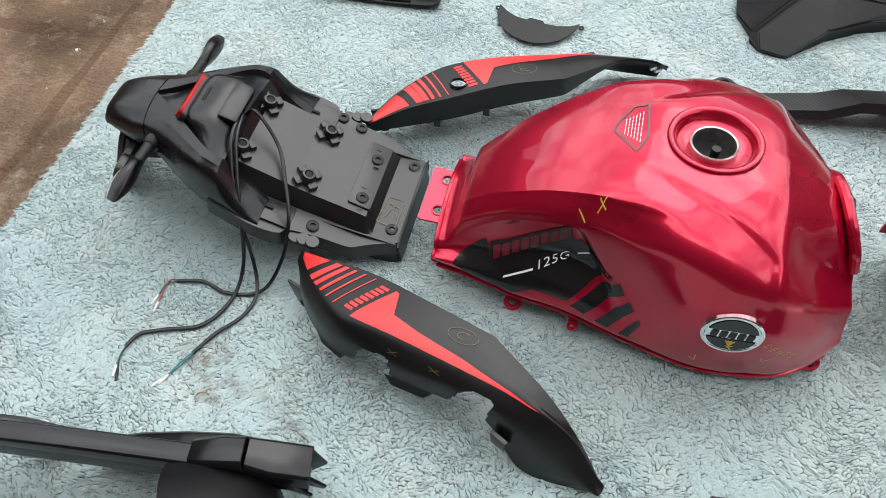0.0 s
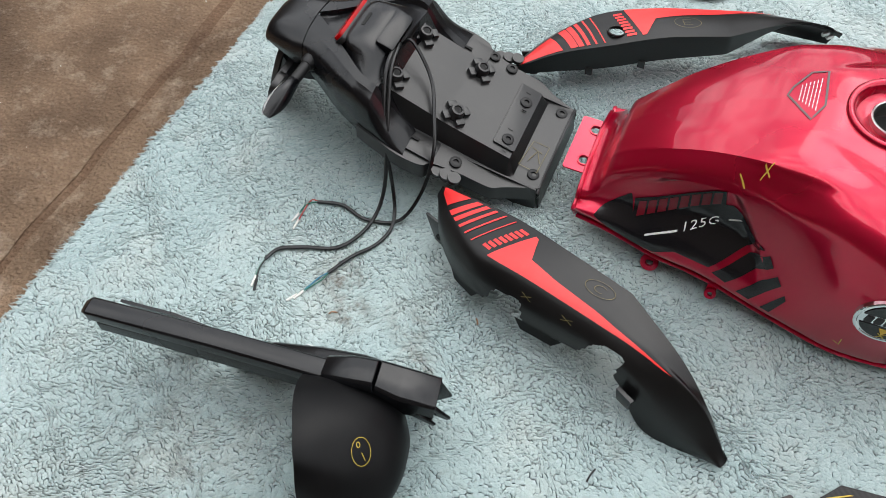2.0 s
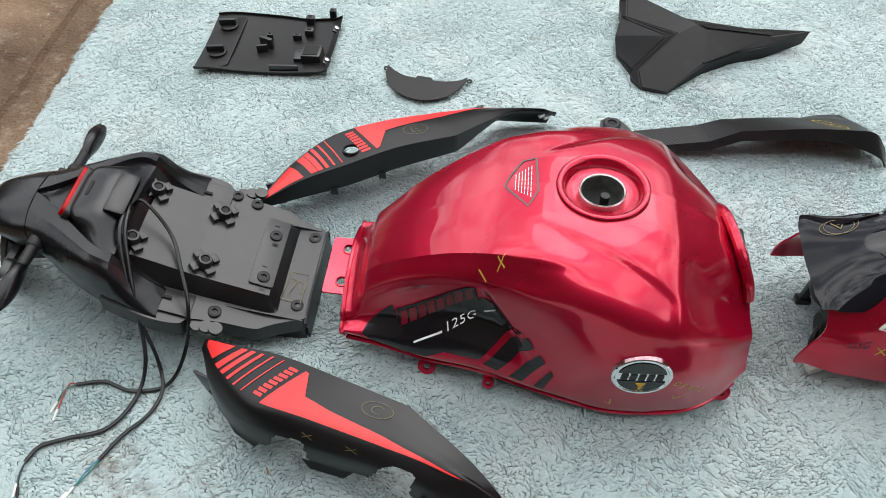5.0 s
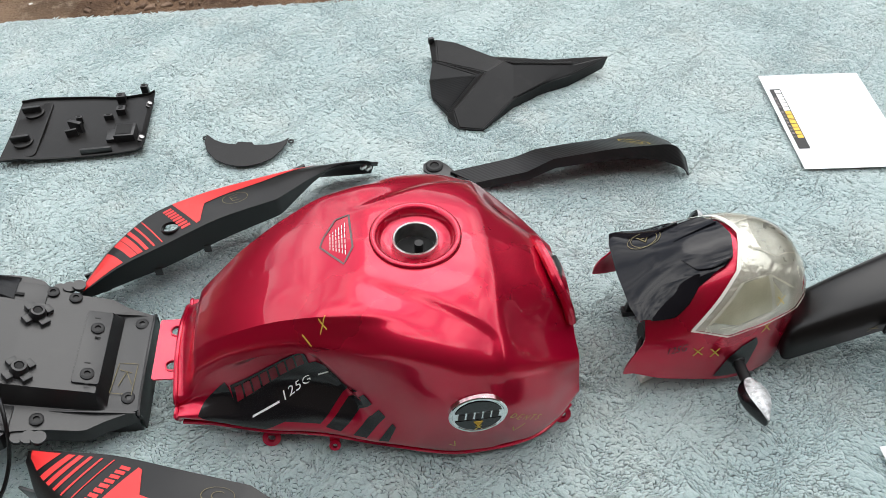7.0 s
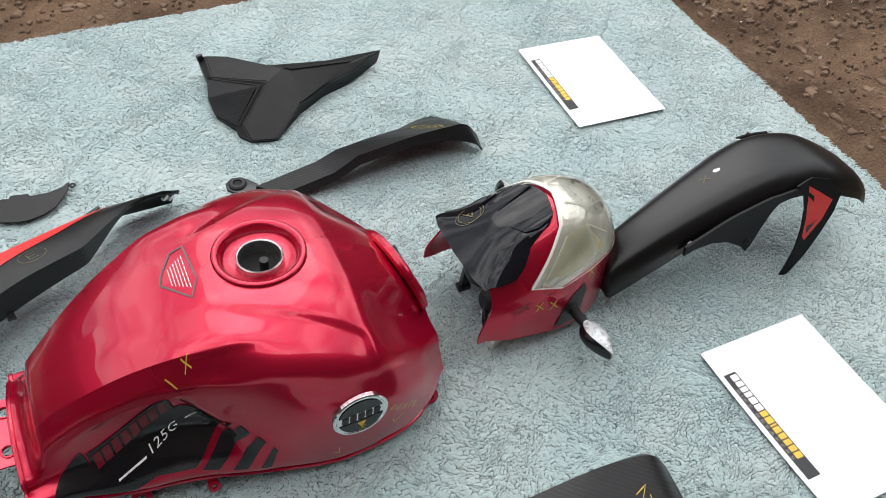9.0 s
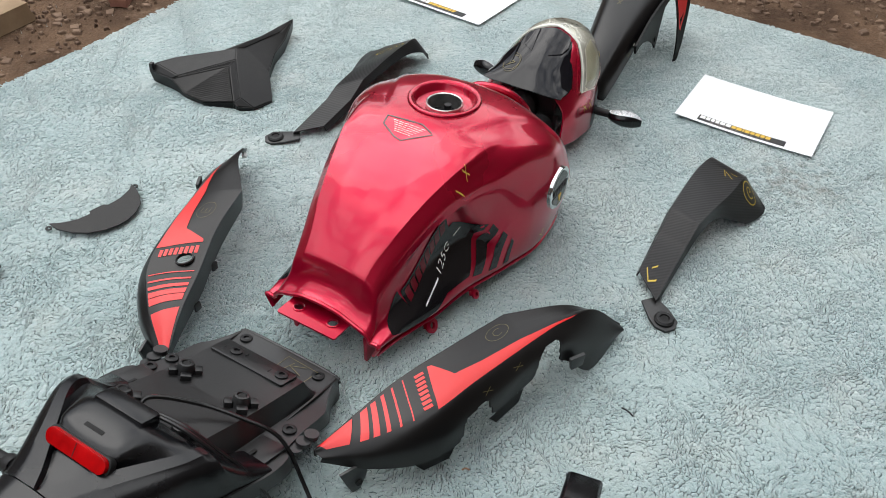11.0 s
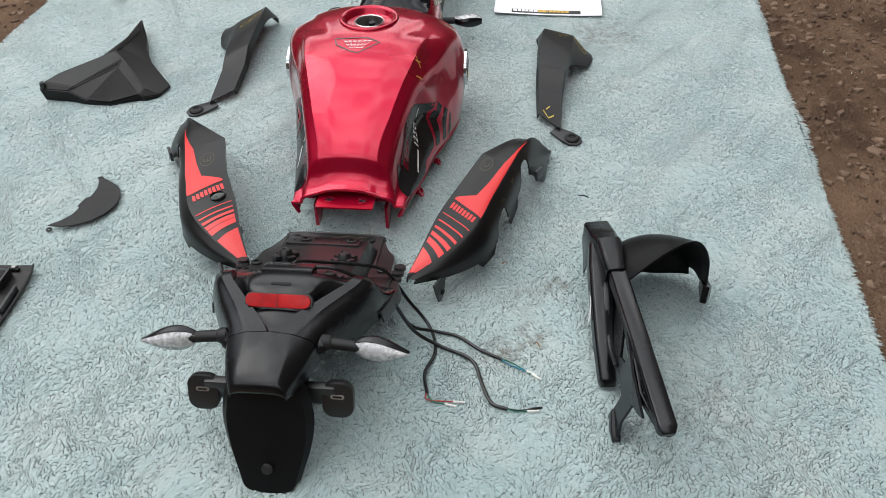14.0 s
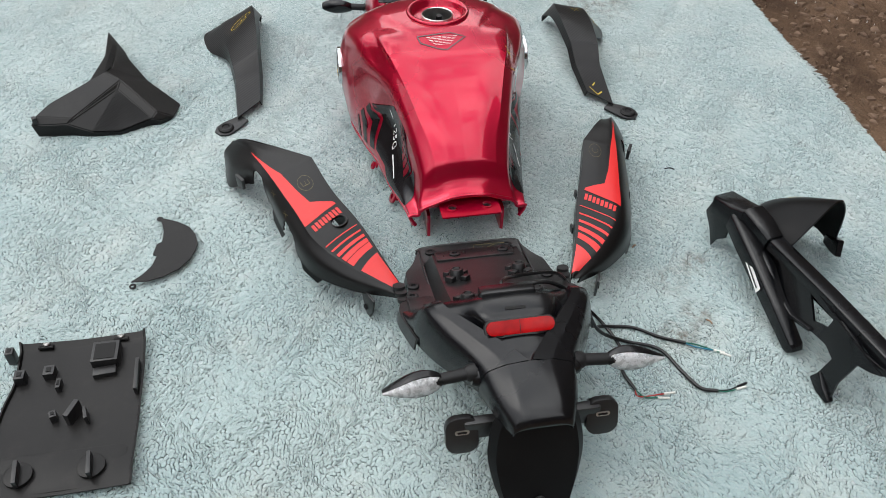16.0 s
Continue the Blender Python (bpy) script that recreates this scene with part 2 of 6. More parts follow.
def ground_material(name, dark, mid, pale):
    """Gritty ground: broad damp patches, grit specks and pitted relief."""
    m = material(name, dark, mid, rough=0.92, spots=4.5, grain=140, bump=1.0, depth=0.010, spec=0.12, rvar=0.05, mixlo=0.34, mixhi=0.66, dust=0.70, dust_col=pale)
    n, l = m.node_tree.nodes, m.node_tree.links
    b = n["Principled BSDF"]
    tc, v = n.new("ShaderNodeTexCoord"), n.new("ShaderNodeTexVoronoi")
    v.inputs["Scale"].default_value = 130.0
    r = n.new("ShaderNodeMapRange")
    r.inputs["From Min"].default_value, r.inputs["From Max"].default_value = 0.12, 0.45
    mx = n.new("ShaderNodeMix")
    mx.data_type, mx.blend_type = "RGBA", "MULTIPLY"
    mx.inputs["Factor"].default_value = 0.32
    ramp = n.new("ShaderNodeValToRGB")
    ramp.color_ramp.elements[0].color, ramp.color_ramp.elements[1].color = (1.25, 1.2, 1.15, 1), (0.62, 0.58, 0.55, 1)
    l.new(tc.outputs["Object"], v.inputs["Vector"])
    l.new(v.outputs["Distance"], r.inputs["Value"])
    l.new(r.outputs["Result"], ramp.inputs["Fac"])
    src = b.inputs["Base Color"].links[0].from_socket
    l.new(src, mx.inputs["A"])
    l.new(ramp.outputs["Color"], mx.inputs["B"])
    l.new(mx.outputs["Result"], b.inputs["Base Color"])
    return m


RUG = rug_material()
# base sheet darker than the pile: shade between tufts put into its colour
SHADED_BACKING = material("rug_backing_shaded", (0.110, 0.150, 0.154), (0.16, 0.205, 0.21), rough=0.95, spec=0.1, grain=300)
# dark tone of the added unseen walls, which keeps side reflections dark
WALL = material("unseen_wall_dull", (0.075, 0.055, 0.045), (0.12, 0.095, 0.078), rough=0.9, spots=1.6, grain=60, bump=0.6, depth=0.004)
EARTH = ground_material("damp_gritty_earth", (0.075, 0.046, 0.030), (0.185, 0.118, 0.076), (0.28, 0.20, 0.14))
CONCRETE = ground_material("stained_concrete", (0.085, 0.056, 0.037), (0.255, 0.176, 0.118), (0.42, 0.34, 0.26))


# ---- tools ----
def root(name, p, label, category, group=""):
    """An empty at a thing's base."""
    ob = new(name)
    ob.empty_display_size = 0.05
    ob.location = p
    return tagged(ob, label, category, group)


def link_mesh(name, bm, m, sharp=34.0, smooth=True):
    bmesh.ops.recalc_face_normals(bm, faces=bm.faces)
    for f in bm.faces:
        f.smooth = smooth
    lim = radians(sharp)
    for e in bm.edges:
        if len(e.link_faces) == 2 and e.calc_face_angle(0) > lim:
            e.smooth = False
    me = bpy.data.meshes.new(name)
    bm.to_mesh(me)
    bm.free()
    me.materials.append(m)
    return new(name, me)


def part(name, bm, m, parent, label="", sharp=34.0, smooth=True):
    ob = link_mesh(name, bm, m, sharp, smooth)
    ob.parent = parent
    if parent.data is None:
        ob.matrix_parent_inverse = Matrix.Translation(-parent.location)
    return tagged(ob, label)


def curve1(keys):
    """A smooth value along x through (x, value) keys."""
    xs, vs = np.array([k[0] for k in keys]), np.array([k[1] for k in keys])
    d = np.diff(vs) / np.diff(xs)
    mm = np.concatenate([[d[0]], [0.0 if a * b <= 0 else 2 * a * b / (a + b) for a, b in zip(d[:-1], d[1:])], [d[-1]]])

    def f(x):
        i = int(np.clip(np.searchsorted(xs, x) - 1, 0, len(xs) - 2))
        h = xs[i + 1] - xs[i]
        t = min(1.0, max(0.0, (x - xs[i]) / h))
        return ((2 * t**3 - 3 * t**2 + 1) * vs[i] + (t**3 - 2 * t**2 + t) * h * mm[i] + (3 * t**2 - 2 * t**3) * vs[i + 1] + (t**3 - t**2) * h * mm[i + 1])

    return f


def along(P, t, cr=()):
    """A point at t (0 to len - 1) on a smooth line through P, with corners at the indices cr."""
    n = len(P)
    k = min(max(int(t), 0), n - 2)
    f = t - k
    p0, p1 = P[k], P[k + 1]
    m0 = (p1 - P[k - 1]) * 0.5 if k > 0 and k not in cr else p1 - p0
    m1 = (P[k + 2] - p0) * 0.5 if k + 2 < n and (k + 1) not in cr else p1 - p0
    return (2 * f**3 - 3 * f**2 + 1) * p0 + (f**3 - 2 * f**2 + f) * m0 + (3 * f**2 - 2 * f**3) * p1 + (f**3 - f**2) * m1


def sheet(rows, crow=(), ccol=()):
    """A smooth surface S(u, v), u and v from 0 to 1, through rows of control points."""
    G = [[np.array(p, float) for p in r] for r in rows]
    nu, nv = len(G) - 1, len(G[0]) - 1

    def S(u, v):
        cols = [along(r, v * nv, ccol) for r in G]
        return Vector(along(cols, u * nu, crow))

    return S


def raised(S, off, flip=1.0):
    """The same surface, lifted by off along its normal."""
    def R(u, v):
        e = 0.004
        u0, u1, v0, v1 = max(0, u - e), min(1, u + e), max(0, v - e), min(1, v + e)
        nrm = (S(u1, v) - S(u0, v)).cross(S(u, v1) - S(u, v0))
        return S(u, v) + nrm.normalized() * off * flip
    return R


def skin(S, nu, nv, thick=0.0, keep=None):
    """A mesh of the surface S; keep(u, v) tells which of its cells stay."""
    bm = bmesh.new()
    g = [[bm.verts.new(S(i / nu, j / nv)) for j in range(nv + 1)] for i in range(nu + 1)]
    for i in range(nu):
        for j in range(nv):
            if keep is None or keep((i + 0.5) / nu, (j + 0.5) / nv):
                bm.faces.new((g[i][j], g[i + 1][j], g[i + 1][j + 1], g[i][j + 1]))
    bmesh.ops.delete(bm, geom=[v for v in bm.verts if not v.link_faces], context="VERTS")
    bmesh.ops.remove_doubles(bm, verts=bm.verts, dist=0.00005)
    if thick:
        bmesh.ops.recalc_face_normals(bm, faces=bm.faces)
        bmesh.ops.solidify(bm, geom=list(bm.faces), thickness=thick)
    return bm


def flat(pts, cuts=0):
    """A filled polygon in the plane."""
    bm = bmesh.new()
    bm.faces.new([bm.verts.new((p[0], p[1], 0)) for p in pts])
    bmesh.ops.triangulate(bm, faces=bm.faces)
    for _ in range(cuts):
        bmesh.ops.subdivide_edges(bm, edges=list(bm.edges), cuts=1, use_grid_fill=True)
    return bm


def mapped(bm, f):
    for v in bm.verts:
        v.co = f(v.co.x, v.co.y)
    return bm


def merge(bm, other):
    me = bpy.data.meshes.new("tmp")
    other.to_mesh(me)
    other.free()
    bm.from_mesh(me)
    bpy.data.meshes.remove(me)
    return bm


def ribbon(f, pts, width, closed=False):
    """A thin painted line along plane points, carried onto a surface by f."""
    bm = bmesh.new()
    P = [Vector((p[0], p[1])) for p in pts]
    n = len(P)
    pairs = []
    for i, p in enumerate(P):
        a, b = (P[i - 1], P[(i + 1) % n]) if closed else (P[max(0, i - 1)], P[min(n - 1, i + 1)])
        d = (b - a).normalized()
        q = Vector((-d.y, d.x)) * width / 2
        pairs.append((bm.verts.new(f(*(p + q))), bm.verts.new(f(*(p - q)))))
    for i in range(n if closed else n - 1):
        a, b = pairs[i], pairs[(i + 1) % n]
        bm.faces.new((a[0], a[1], b[1], b[0]))
    return bm


def strokes(f, lines, width):
    bm = bmesh.new()
    for ln in lines:
        fine = []
        for a, b in zip(ln[:-1], ln[1:]):
            fine += [(a[0] + (b[0] - a[0]) * k / 4, a[1] + (b[1] - a[1]) * k / 4) for k in range(4)]
        merge(bm, ribbon(f, fine + [ln[-1]], width))
    return bm


def ring_pts(cx, cy, rx, ry, n=24, a0=0.0, a1=2 * math.pi):
    return [(cx + rx * math.cos(a0 + (a1 - a0) * k / n), cy + ry * math.sin(a0 + (a1 - a0) * k / n)) for k in range(n + 1)]


def glyph(ch):
    """Hand-drawn capitals as pen strokes in a unit box."""
    return {
        "A": [[(0, 0), (0.5, 1), (1, 0)], [(0.2, 0.4), (0.85, 0.45)]],
        "C": [ring_pts(0.55, 0.5, 0.5, 0.5, 10, 0.9, 5.4)],
        "D": [[(0.1, 0), (0.1, 1), (0.6, 0.9), (0.95, 0.5), (0.6, 0.05), (0.1, 0)]],
        "E": [[(0.9, 1), (0.1, 1), (0.1, 0), (0.9, 0)], [(0.1, 0.5), (0.75, 0.5)]],
        "F": [[(0.9, 1), (0.1, 1), (0.1, 0)], [(0.1, 0.55), (0.7, 0.55)]],
        "G": [ring_pts(0.55, 0.5, 0.5, 0.5, 10, 0.9, 5.6) + [(0.9, 0.45), (0.55, 0.45)]],
        "K": [[(0.1, 0), (0.1, 1)], [(0.9, 1), (0.1, 0.45), (0.95, 0)]],
        "N": [[(0.05, 0), (0.05, 1), (0.9, 0), (0.9, 1)]],
        "S": [[(0.9, 0.85), (0.5, 1), (0.15, 0.75), (0.5, 0.5), (0.85, 0.25), (0.5, 0), (0.1, 0.15)]],
        "T": [[(0, 1), (1, 1)], [(0.5, 1), (0.5, 0)]],
        "X": [[(0, 0), (1, 1)], [(0, 0.9), (1, 0.1)]],
        "V": [[(0, 0.6), (0.35, 0), (1, 1)]],
    }[ch]


def pen_text(f, word, x, y, size, width, turn=0.0, gap=1.25):
    ca, sa = math.cos(radians(turn)), math.sin(radians(turn))
    lines = []
    for k, ch in enumerate(word):
        for ln in glyph(ch):
            ln2 = []
            for a, b in ln:
                px, py = (a * 0.8 + k * gap) * size, b * size
                ln2.append((x + px * ca - py * sa, y + px * sa + py * ca))
            lines.append(ln2)
    return strokes(f, lines, width)


def lettering(word, size, f, shear=0.0, spacing=1.0):
    """Printed letters, from the built-in font, carried onto a surface by f."""
    cu = bpy.data.curves.new("tmp", "FONT")
    cu.body, cu.size, cu.shear, cu.space_character, cu.resolution_u = word, size, shear, spacing, 3
    ob = new("tmp", cu)
    bpy.context.view_layer.update()
    me = bpy.data.meshes.new_from_object(ob.evaluated_get(bpy.context.evaluated_depsgraph_get()))
    bm = bmesh.new()
    bm.from_mesh(me)
    bpy.data.objects.remove(ob)
    bpy.data.curves.remove(cu)
    bpy.data.meshes.remove(me)
    return mapped(bm, f)


def tube(pts, r, sides=8, steps=6, r_end=None):
    """A round bar or cable along a smooth line."""
    P = [np.array(p, float) for p in pts]
    n = (len(P) - 1) * steps
    L = [Vector(along(P, k * (len(P) - 1) / n)) for k in range(n + 1)]
    bm = bmesh.new()
    rings, up = [], Vector((0.12, 0.07, 1)).normalized()
    for k, p in enumerate(L):
        d = (L[min(n, k + 1)] - L[max(0, k - 1)]).normalized()
        if abs(d.dot(up)) > 0.97:
            up = Vector((1, 0.1, 0)).normalized()
        a = d.cross(up).normalized()
        b = a.cross(d)
        rr = r if r_end is None else r + (r_end - r) * k / n
        rings.append([bm.verts.new(p + (a * math.cos(q) + b * math.sin(q)) * rr) for q in (2 * math.pi * i / sides for i in range(sides))])
    for A, B in zip(rings[:-1], rings[1:]):
        for i in range(sides):
            bm.faces.new((A[i], A[(i + 1) % sides], B[(i + 1) % sides], B[i]))
    bm.faces.new(rings[0][::-1])
    bm.faces.new(rings[-1])
    return bm


def turned(profile, m, seg=28):
    """A turned shape: (radius, height) pairs spun about z, set at m."""
    bm = bmesh.new()
    rings = []
    for r, h in profile:
        if r < 1e-6:
            rings.append([bm.verts.new(m @ Vector((0, 0, h)))])
        else:
            rings.append([bm.verts.new(m @ Vector((r * math.cos(2 * math.pi * k / seg), r * math.sin(2 * math.pi * k / seg), h))) for k in range(seg)])
    for A, B in zip(rings[:-1], rings[1:]):
        for k in range(seg):
            a0, a1 = A[k % len(A)], A[(k + 1) % len(A)]
            b0, b1 = B[k % len(B)], B[(k + 1) % len(B)]
            q = []
            for v in (a0, a1, b1, b0):
                if v not in q:
                    q.append(v)
            if len(q) > 2:
                bm.faces.new(q)
    return bm


def prism(poly, h, m=None, bevel=0.0, seg=2):
    """A plate of plane outline poly, from 0 to h thick, with softened edges, set at m."""
    bm = bmesh.new()
    f = bm.faces.new([bm.verts.new((p[0], p[1], 0)) for p in poly])
    ext = bmesh.ops.extrude_face_region(bm, geom=[f])
    for v in ext["geom"]:
        if isinstance(v, bmesh.types.BMVert):
            v.co.z += h
    bmesh.ops.recalc_face_normals(bm, faces=bm.faces)
    if bevel:
        bmesh.ops.bevel(bm, geom=list(bm.edges), offset=bevel, segments=seg, affect="EDGES", profile=0.6, clamp_overlap=True)
    if m is not None:
        bm.transform(m)
    return bm


def block(sx, sy, sz, m, bevel=0.0015):
    return prism([(-sx / 2, -sy / 2), (sx / 2, -sy / 2), (sx / 2, sy / 2), (-sx / 2, sy / 2)], sz, m, bevel)


def facing(p, normal, up=(0, 0, 1)):
    """A pose at p with its z along normal and its y towards up."""
    z = Vector(normal).normalized()
    x = Vector(up).cross(z)
    if x.length < 1e-4:
        x = Vector((1, 0, 0))
    x.normalize()
    y = z.cross(x)
    return Matrix.Translation(p) @ Matrix((x, y, z)).transposed().to_4x4()


def rounded(w, h, r, n=5):
    out = []
    for cx, cy, a in ((w / 2 - r, h / 2 - r, 0), (-w / 2 + r, h / 2 - r, 90), (-w / 2 + r, -h / 2 + r, 180), (w / 2 - r, -h / 2 + r, 270)):
        out += [(cx + r * math.cos(radians(a + 90 * k / n)), cy + r * math.sin(radians(a + 90 * k / n))) for k in range(n + 1)]
    return out


def punch(bm, centre, r, axis=(0, 0, 1)):
    """Opens a round hole and rounds off its rim."""
    c, ax = Vector(centre), Vector(axis).normalized()

    def off(p):
        d = p - c
        return d - ax * d.dot(ax)

    gone = [f for f in bm.faces if off(f.calc_center_median()).length < r and (f.calc_center_median() - c).length < r * 1.8]
    edge = {v for f in gone for v in f.verts}
    bmesh.ops.delete(bm, geom=gone, context="FACES")
    for v in edge:
        if v.is_valid and v.link_faces:
            d = off(v.co)
            if d.length > 1e-6:
                v.co += d.normalized() * (r - d.length)
    return bm


def smooth01(x, a, b):
    t = min(1.0, max(0.0, (x - a) / (b - a)))
    return t * t * (3 - 2 * t)


# ---- ground and rug ----
GROUND_Z = -0.012


def build_ground():
    bm = bmesh.new()
    xs = sorted({-40.0, -20.0, -8.0, -4.0, *np.linspace(-2.2, 3.2, 55).tolist(), 5.0, 9.0, 20.0, 40.0})
    ys = sorted({-40.0, -20.0, -8.0, -4.0, *np.linspace(-2.2, 2.8, 51).tolist(), 5.0, 9.0, 20.0, 40.0})
    g = [[bm.verts.new((x, y, GROUND_Z - 0.006 + 0.004 * noise.noise((x * 3, y * 3, 0.3)) if abs(x) < 4 and abs(y) < 4 else GROUND_Z - 0.006)) for y in ys] for x in xs]
    for i in range(len(xs) - 1):
        for j in range(len(ys) - 1):
            bm.faces.new((g[i][j], g[i + 1][j], g[i + 1][j + 1], g[i][j + 1]))
    ob = link_mesh("ground", bm, EARTH)
    return tagged(ob, "damp brown gritty earth yard", "ground", kind="structure")


GROUND = build_ground()


def concrete_slab(x0, x1, y0, y1):
    """One cast slab with a worn, slightly wavy edge."""
    bm = bmesh.new()
    nx, ny = max(2, int((x1 - x0) / 0.06)), max(2, int((y1 - y0) / 0.06))
    g = []
    for i in range(nx + 1):
        row = []
        for j in range(ny + 1):
            x, y = x0 + (x1 - x0) * i / nx, y0 + (y1 - y0) * j / ny
            edge = i in (0, nx) or j in (0, ny)
            w = 0.008 * noise.noise((x * 9, y * 9, 1.0)) if edge else 0.0
            z = GROUND_Z - (0.006 if edge else 0.0) + 0.0015 * noise.noise((x * 5, y * 5, 4.0))
            row.append(bm.verts.new((x + w, y + w, z)))
        g.append(row)
    for i in range(nx):
        for j in range(ny):
            bm.faces.new((g[i][j], g[i + 1][j], g[i + 1][j + 1], g[i][j + 1]))
    rim = [e for e in bm.edges if e.is_boundary]
    ext = bmesh.ops.extrude_edge_only(bm, edges=rim)
    for v in ext["geom"]:
        if isinstance(v, bmesh.types.BMVert):
            v.co.z = GROUND_Z - 0.05
    return bm


for x0, x1, y0, y1 in ((-0.775, -0.40, -1.6, 1.9), (-2.4, -0.793, -1.5, 0.352), (-2.4, -0.793, 0.366, 2.0)):
    part("slab", concrete_slab(x0, x1, y0, y1), CONCRETE, GROUND, "brown stained concrete slab")

# walls out of view, added to block low sky and darken reflections
for nm, x, y, sx, sy, tall in (("unseen_wall_north", 0.4, 4.3, 9.2, 0.2, 1.7), ("unseen_wall_south", 0.4, -2.7, 9.2, 0.2, 5.6), ("unseen_wall_east", 5.1, 0.8, 0.2, 6.8, 2.2), ("unseen_wall_west", -4.3, 0.8, 0.2, 6.8, 2.2)):
    tagged(link_mesh(nm, block(sx, sy, tall, pose(x, y, GROUND_Z - 0.02), 0.01), WALL), "plain dull unseen wall, added to block sky light", "wall", kind="structure")


# four corners of the towel, its edges almost straight
C_TL, C_TR, C_BR, C_BL = Vector((-0.685, 1.105, 0)), Vector((1.645, 1.075, 0)), Vector((1.515, -0.980, 0)), Vector((-0.705, -0.885, 0))


def on_rug(a, b):
    """a along the long side, b across it, both 0 to 1."""
    top, low = C_TL.lerp(C_TR, a), C_BL.lerp(C_BR, a)
    p = low.lerp(top, b)
    e = 0.010
    p.x += e * noise.noise((b * 7, 3.0, 0)) + 0.006 * noise.noise((b * 26, 1.0, 0))
    p.y += e * noise.noise((a * 7, 8.0, 0)) + 0.006 * noise.noise((a * 26, 6.0, 0))
    return p


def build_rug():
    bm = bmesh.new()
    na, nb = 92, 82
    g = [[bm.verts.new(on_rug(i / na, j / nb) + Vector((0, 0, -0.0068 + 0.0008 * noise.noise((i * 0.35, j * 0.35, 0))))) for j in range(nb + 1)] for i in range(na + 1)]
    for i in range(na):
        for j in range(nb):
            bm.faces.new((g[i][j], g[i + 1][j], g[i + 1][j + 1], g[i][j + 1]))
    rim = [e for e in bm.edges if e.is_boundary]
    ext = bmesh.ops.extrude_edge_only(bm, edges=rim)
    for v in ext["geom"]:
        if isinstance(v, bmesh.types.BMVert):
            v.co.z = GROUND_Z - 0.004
    return tagged(link_mesh("rug", bm, SHADED_BACKING), "pale aqua terry bath sheet with dirt stains", "rug")


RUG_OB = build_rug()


def build_nap():
    """Pile in small matted clumps, parted here and there by narrow wandering gaps, with a longer fringe at the rim."""
    rng = np.random.default_rng(4)
    sx, sy = 0.0064, 0.0046
    ni, nj = int(2.32 / sx) + 8, int(2.06 / sy) + 8
    I, J = np.meshgrid(np.arange(ni), np.arange(nj), indexing="ij")
    X = (I + 0.5 * (J % 2) - 3.0) * sx + rng.normal(0, 0.0014, I.shape)
    Y = (J - 3.0) * sy + rng.normal(0, 0.0010, I.shape)
    # slow swirl of the combed pile
    wx = 0.012 * np.sin(Y * 31 + 1.7 * np.sin(X * 17)) + 0.006 * np.sin(Y * 83 + X * 41) + 0.0022 * np.sin(Y * 260 + 2 * np.sin(X * 90))
    wy = 0.012 * np.sin(X * 27 + 1.9 * np.sin(Y * 21)) + 0.006 * np.sin(X * 77 - Y * 37) + 0.0022 * np.sin(X * 240 + 2 * np.sin(Y * 110))
    X, Y = X + wx, Y + wy

    def nbr(k):
        """Centres of the k-th neighbour, round the clump."""
        odd = J % 2
        di = (np.ones_like(I), odd, odd - 1, -np.ones_like(I), odd - 1, odd)[k]
        dj = (0, 1, 1, 0, -1, -1)[k]
        return np.clip(I + di, 0, ni - 1), np.clip(J + dj, 0, nj - 1)

    N6 = [nbr(k) for k in range(6)]
    # a gap on each shared edge: most closed, some open, more in ruffled patches
    ruffle = 0.75 + 0.5 * np.sin(X * 13 + 2 * np.sin(Y * 9)) * np.sin(Y * 15 + 2 * np.sin(X * 7))
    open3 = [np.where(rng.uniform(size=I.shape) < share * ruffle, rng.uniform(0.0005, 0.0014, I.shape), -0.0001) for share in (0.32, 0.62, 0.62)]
    gap = open3 + [open3[k][N6[k + 3]] for k in range(3)]
    H = rng.normal(0, 0.0008, I.shape)
    keep = (X > 0.002) & (X < 2.318) & (Y > 0.002) & (Y < 2.058) & (I > 0) & (I < ni - 1) & (J > 0) & (J < nj - 1)
    out = np.zeros((int(keep.sum()), 19, 3))
    out[:, 0, 0], out[:, 0, 1], out[:, 0, 2] = X[keep], Y[keep], H[keep] + 0.0007
    for k in range(6):
        a, b = N6[k], N6[(k + 1) % 6]
        px, py, pz = (X + X[a] + X[b]) / 3, (Y + Y[a] + Y[b]) / 3, (H + H[a] + H[b]) / 3
        for e in (k, (k + 1) % 6):
            nx, ny = X - X[N6[e]], Y - Y[N6[e]]
            ln = np.hypot(nx, ny) + 1e-9
            px, py = px + nx / ln * gap[e] * 0.5, py + ny / ln * gap[e] * 0.5
        pz = pz - 0.0005 - 0.0008 * (gap[k] > 0) - 0.0008 * (gap[(k + 1) % 6] > 0)
        for ring, z in ((1, pz), (7, pz), (13, np.full(I.shape, -0.0072))):
            out[:, ring + k, 0], out[:, ring + k, 1], out[:, ring + k, 2] = px[keep], py[keep], z[keep]
    tl, tr, br, bl = (np.array(c[:2]) for c in (C_TL, C_TR, C_BR, C_BL))
    A, B = out[:, :, 0:1] / 2.32, out[:, :, 1:2] / 2.06
    out[:, :, :2] = (bl * (1 - A) + br * A) * (1 - B) + (tl * (1 - A) + tr * A) * B
    faces = []
    for k in range(6):
        m = (k + 1) % 6
        faces += [(0, 1 + k, 1 + m), (7 + k, 13 + k, 13 + m), (7 + k, 13 + m, 7 + m)]
    N = len(out)
    F = np.array(faces)[None] + 19 * np.arange(N)[:, None, None]
    # side walls only where a gap is open
    wall = np.ones((N, 18), bool)
    for k in range(6):
        wall[:, 3 * k + 1] = wall[:, 3 * k + 2] = (gap[k] > 0)[keep]
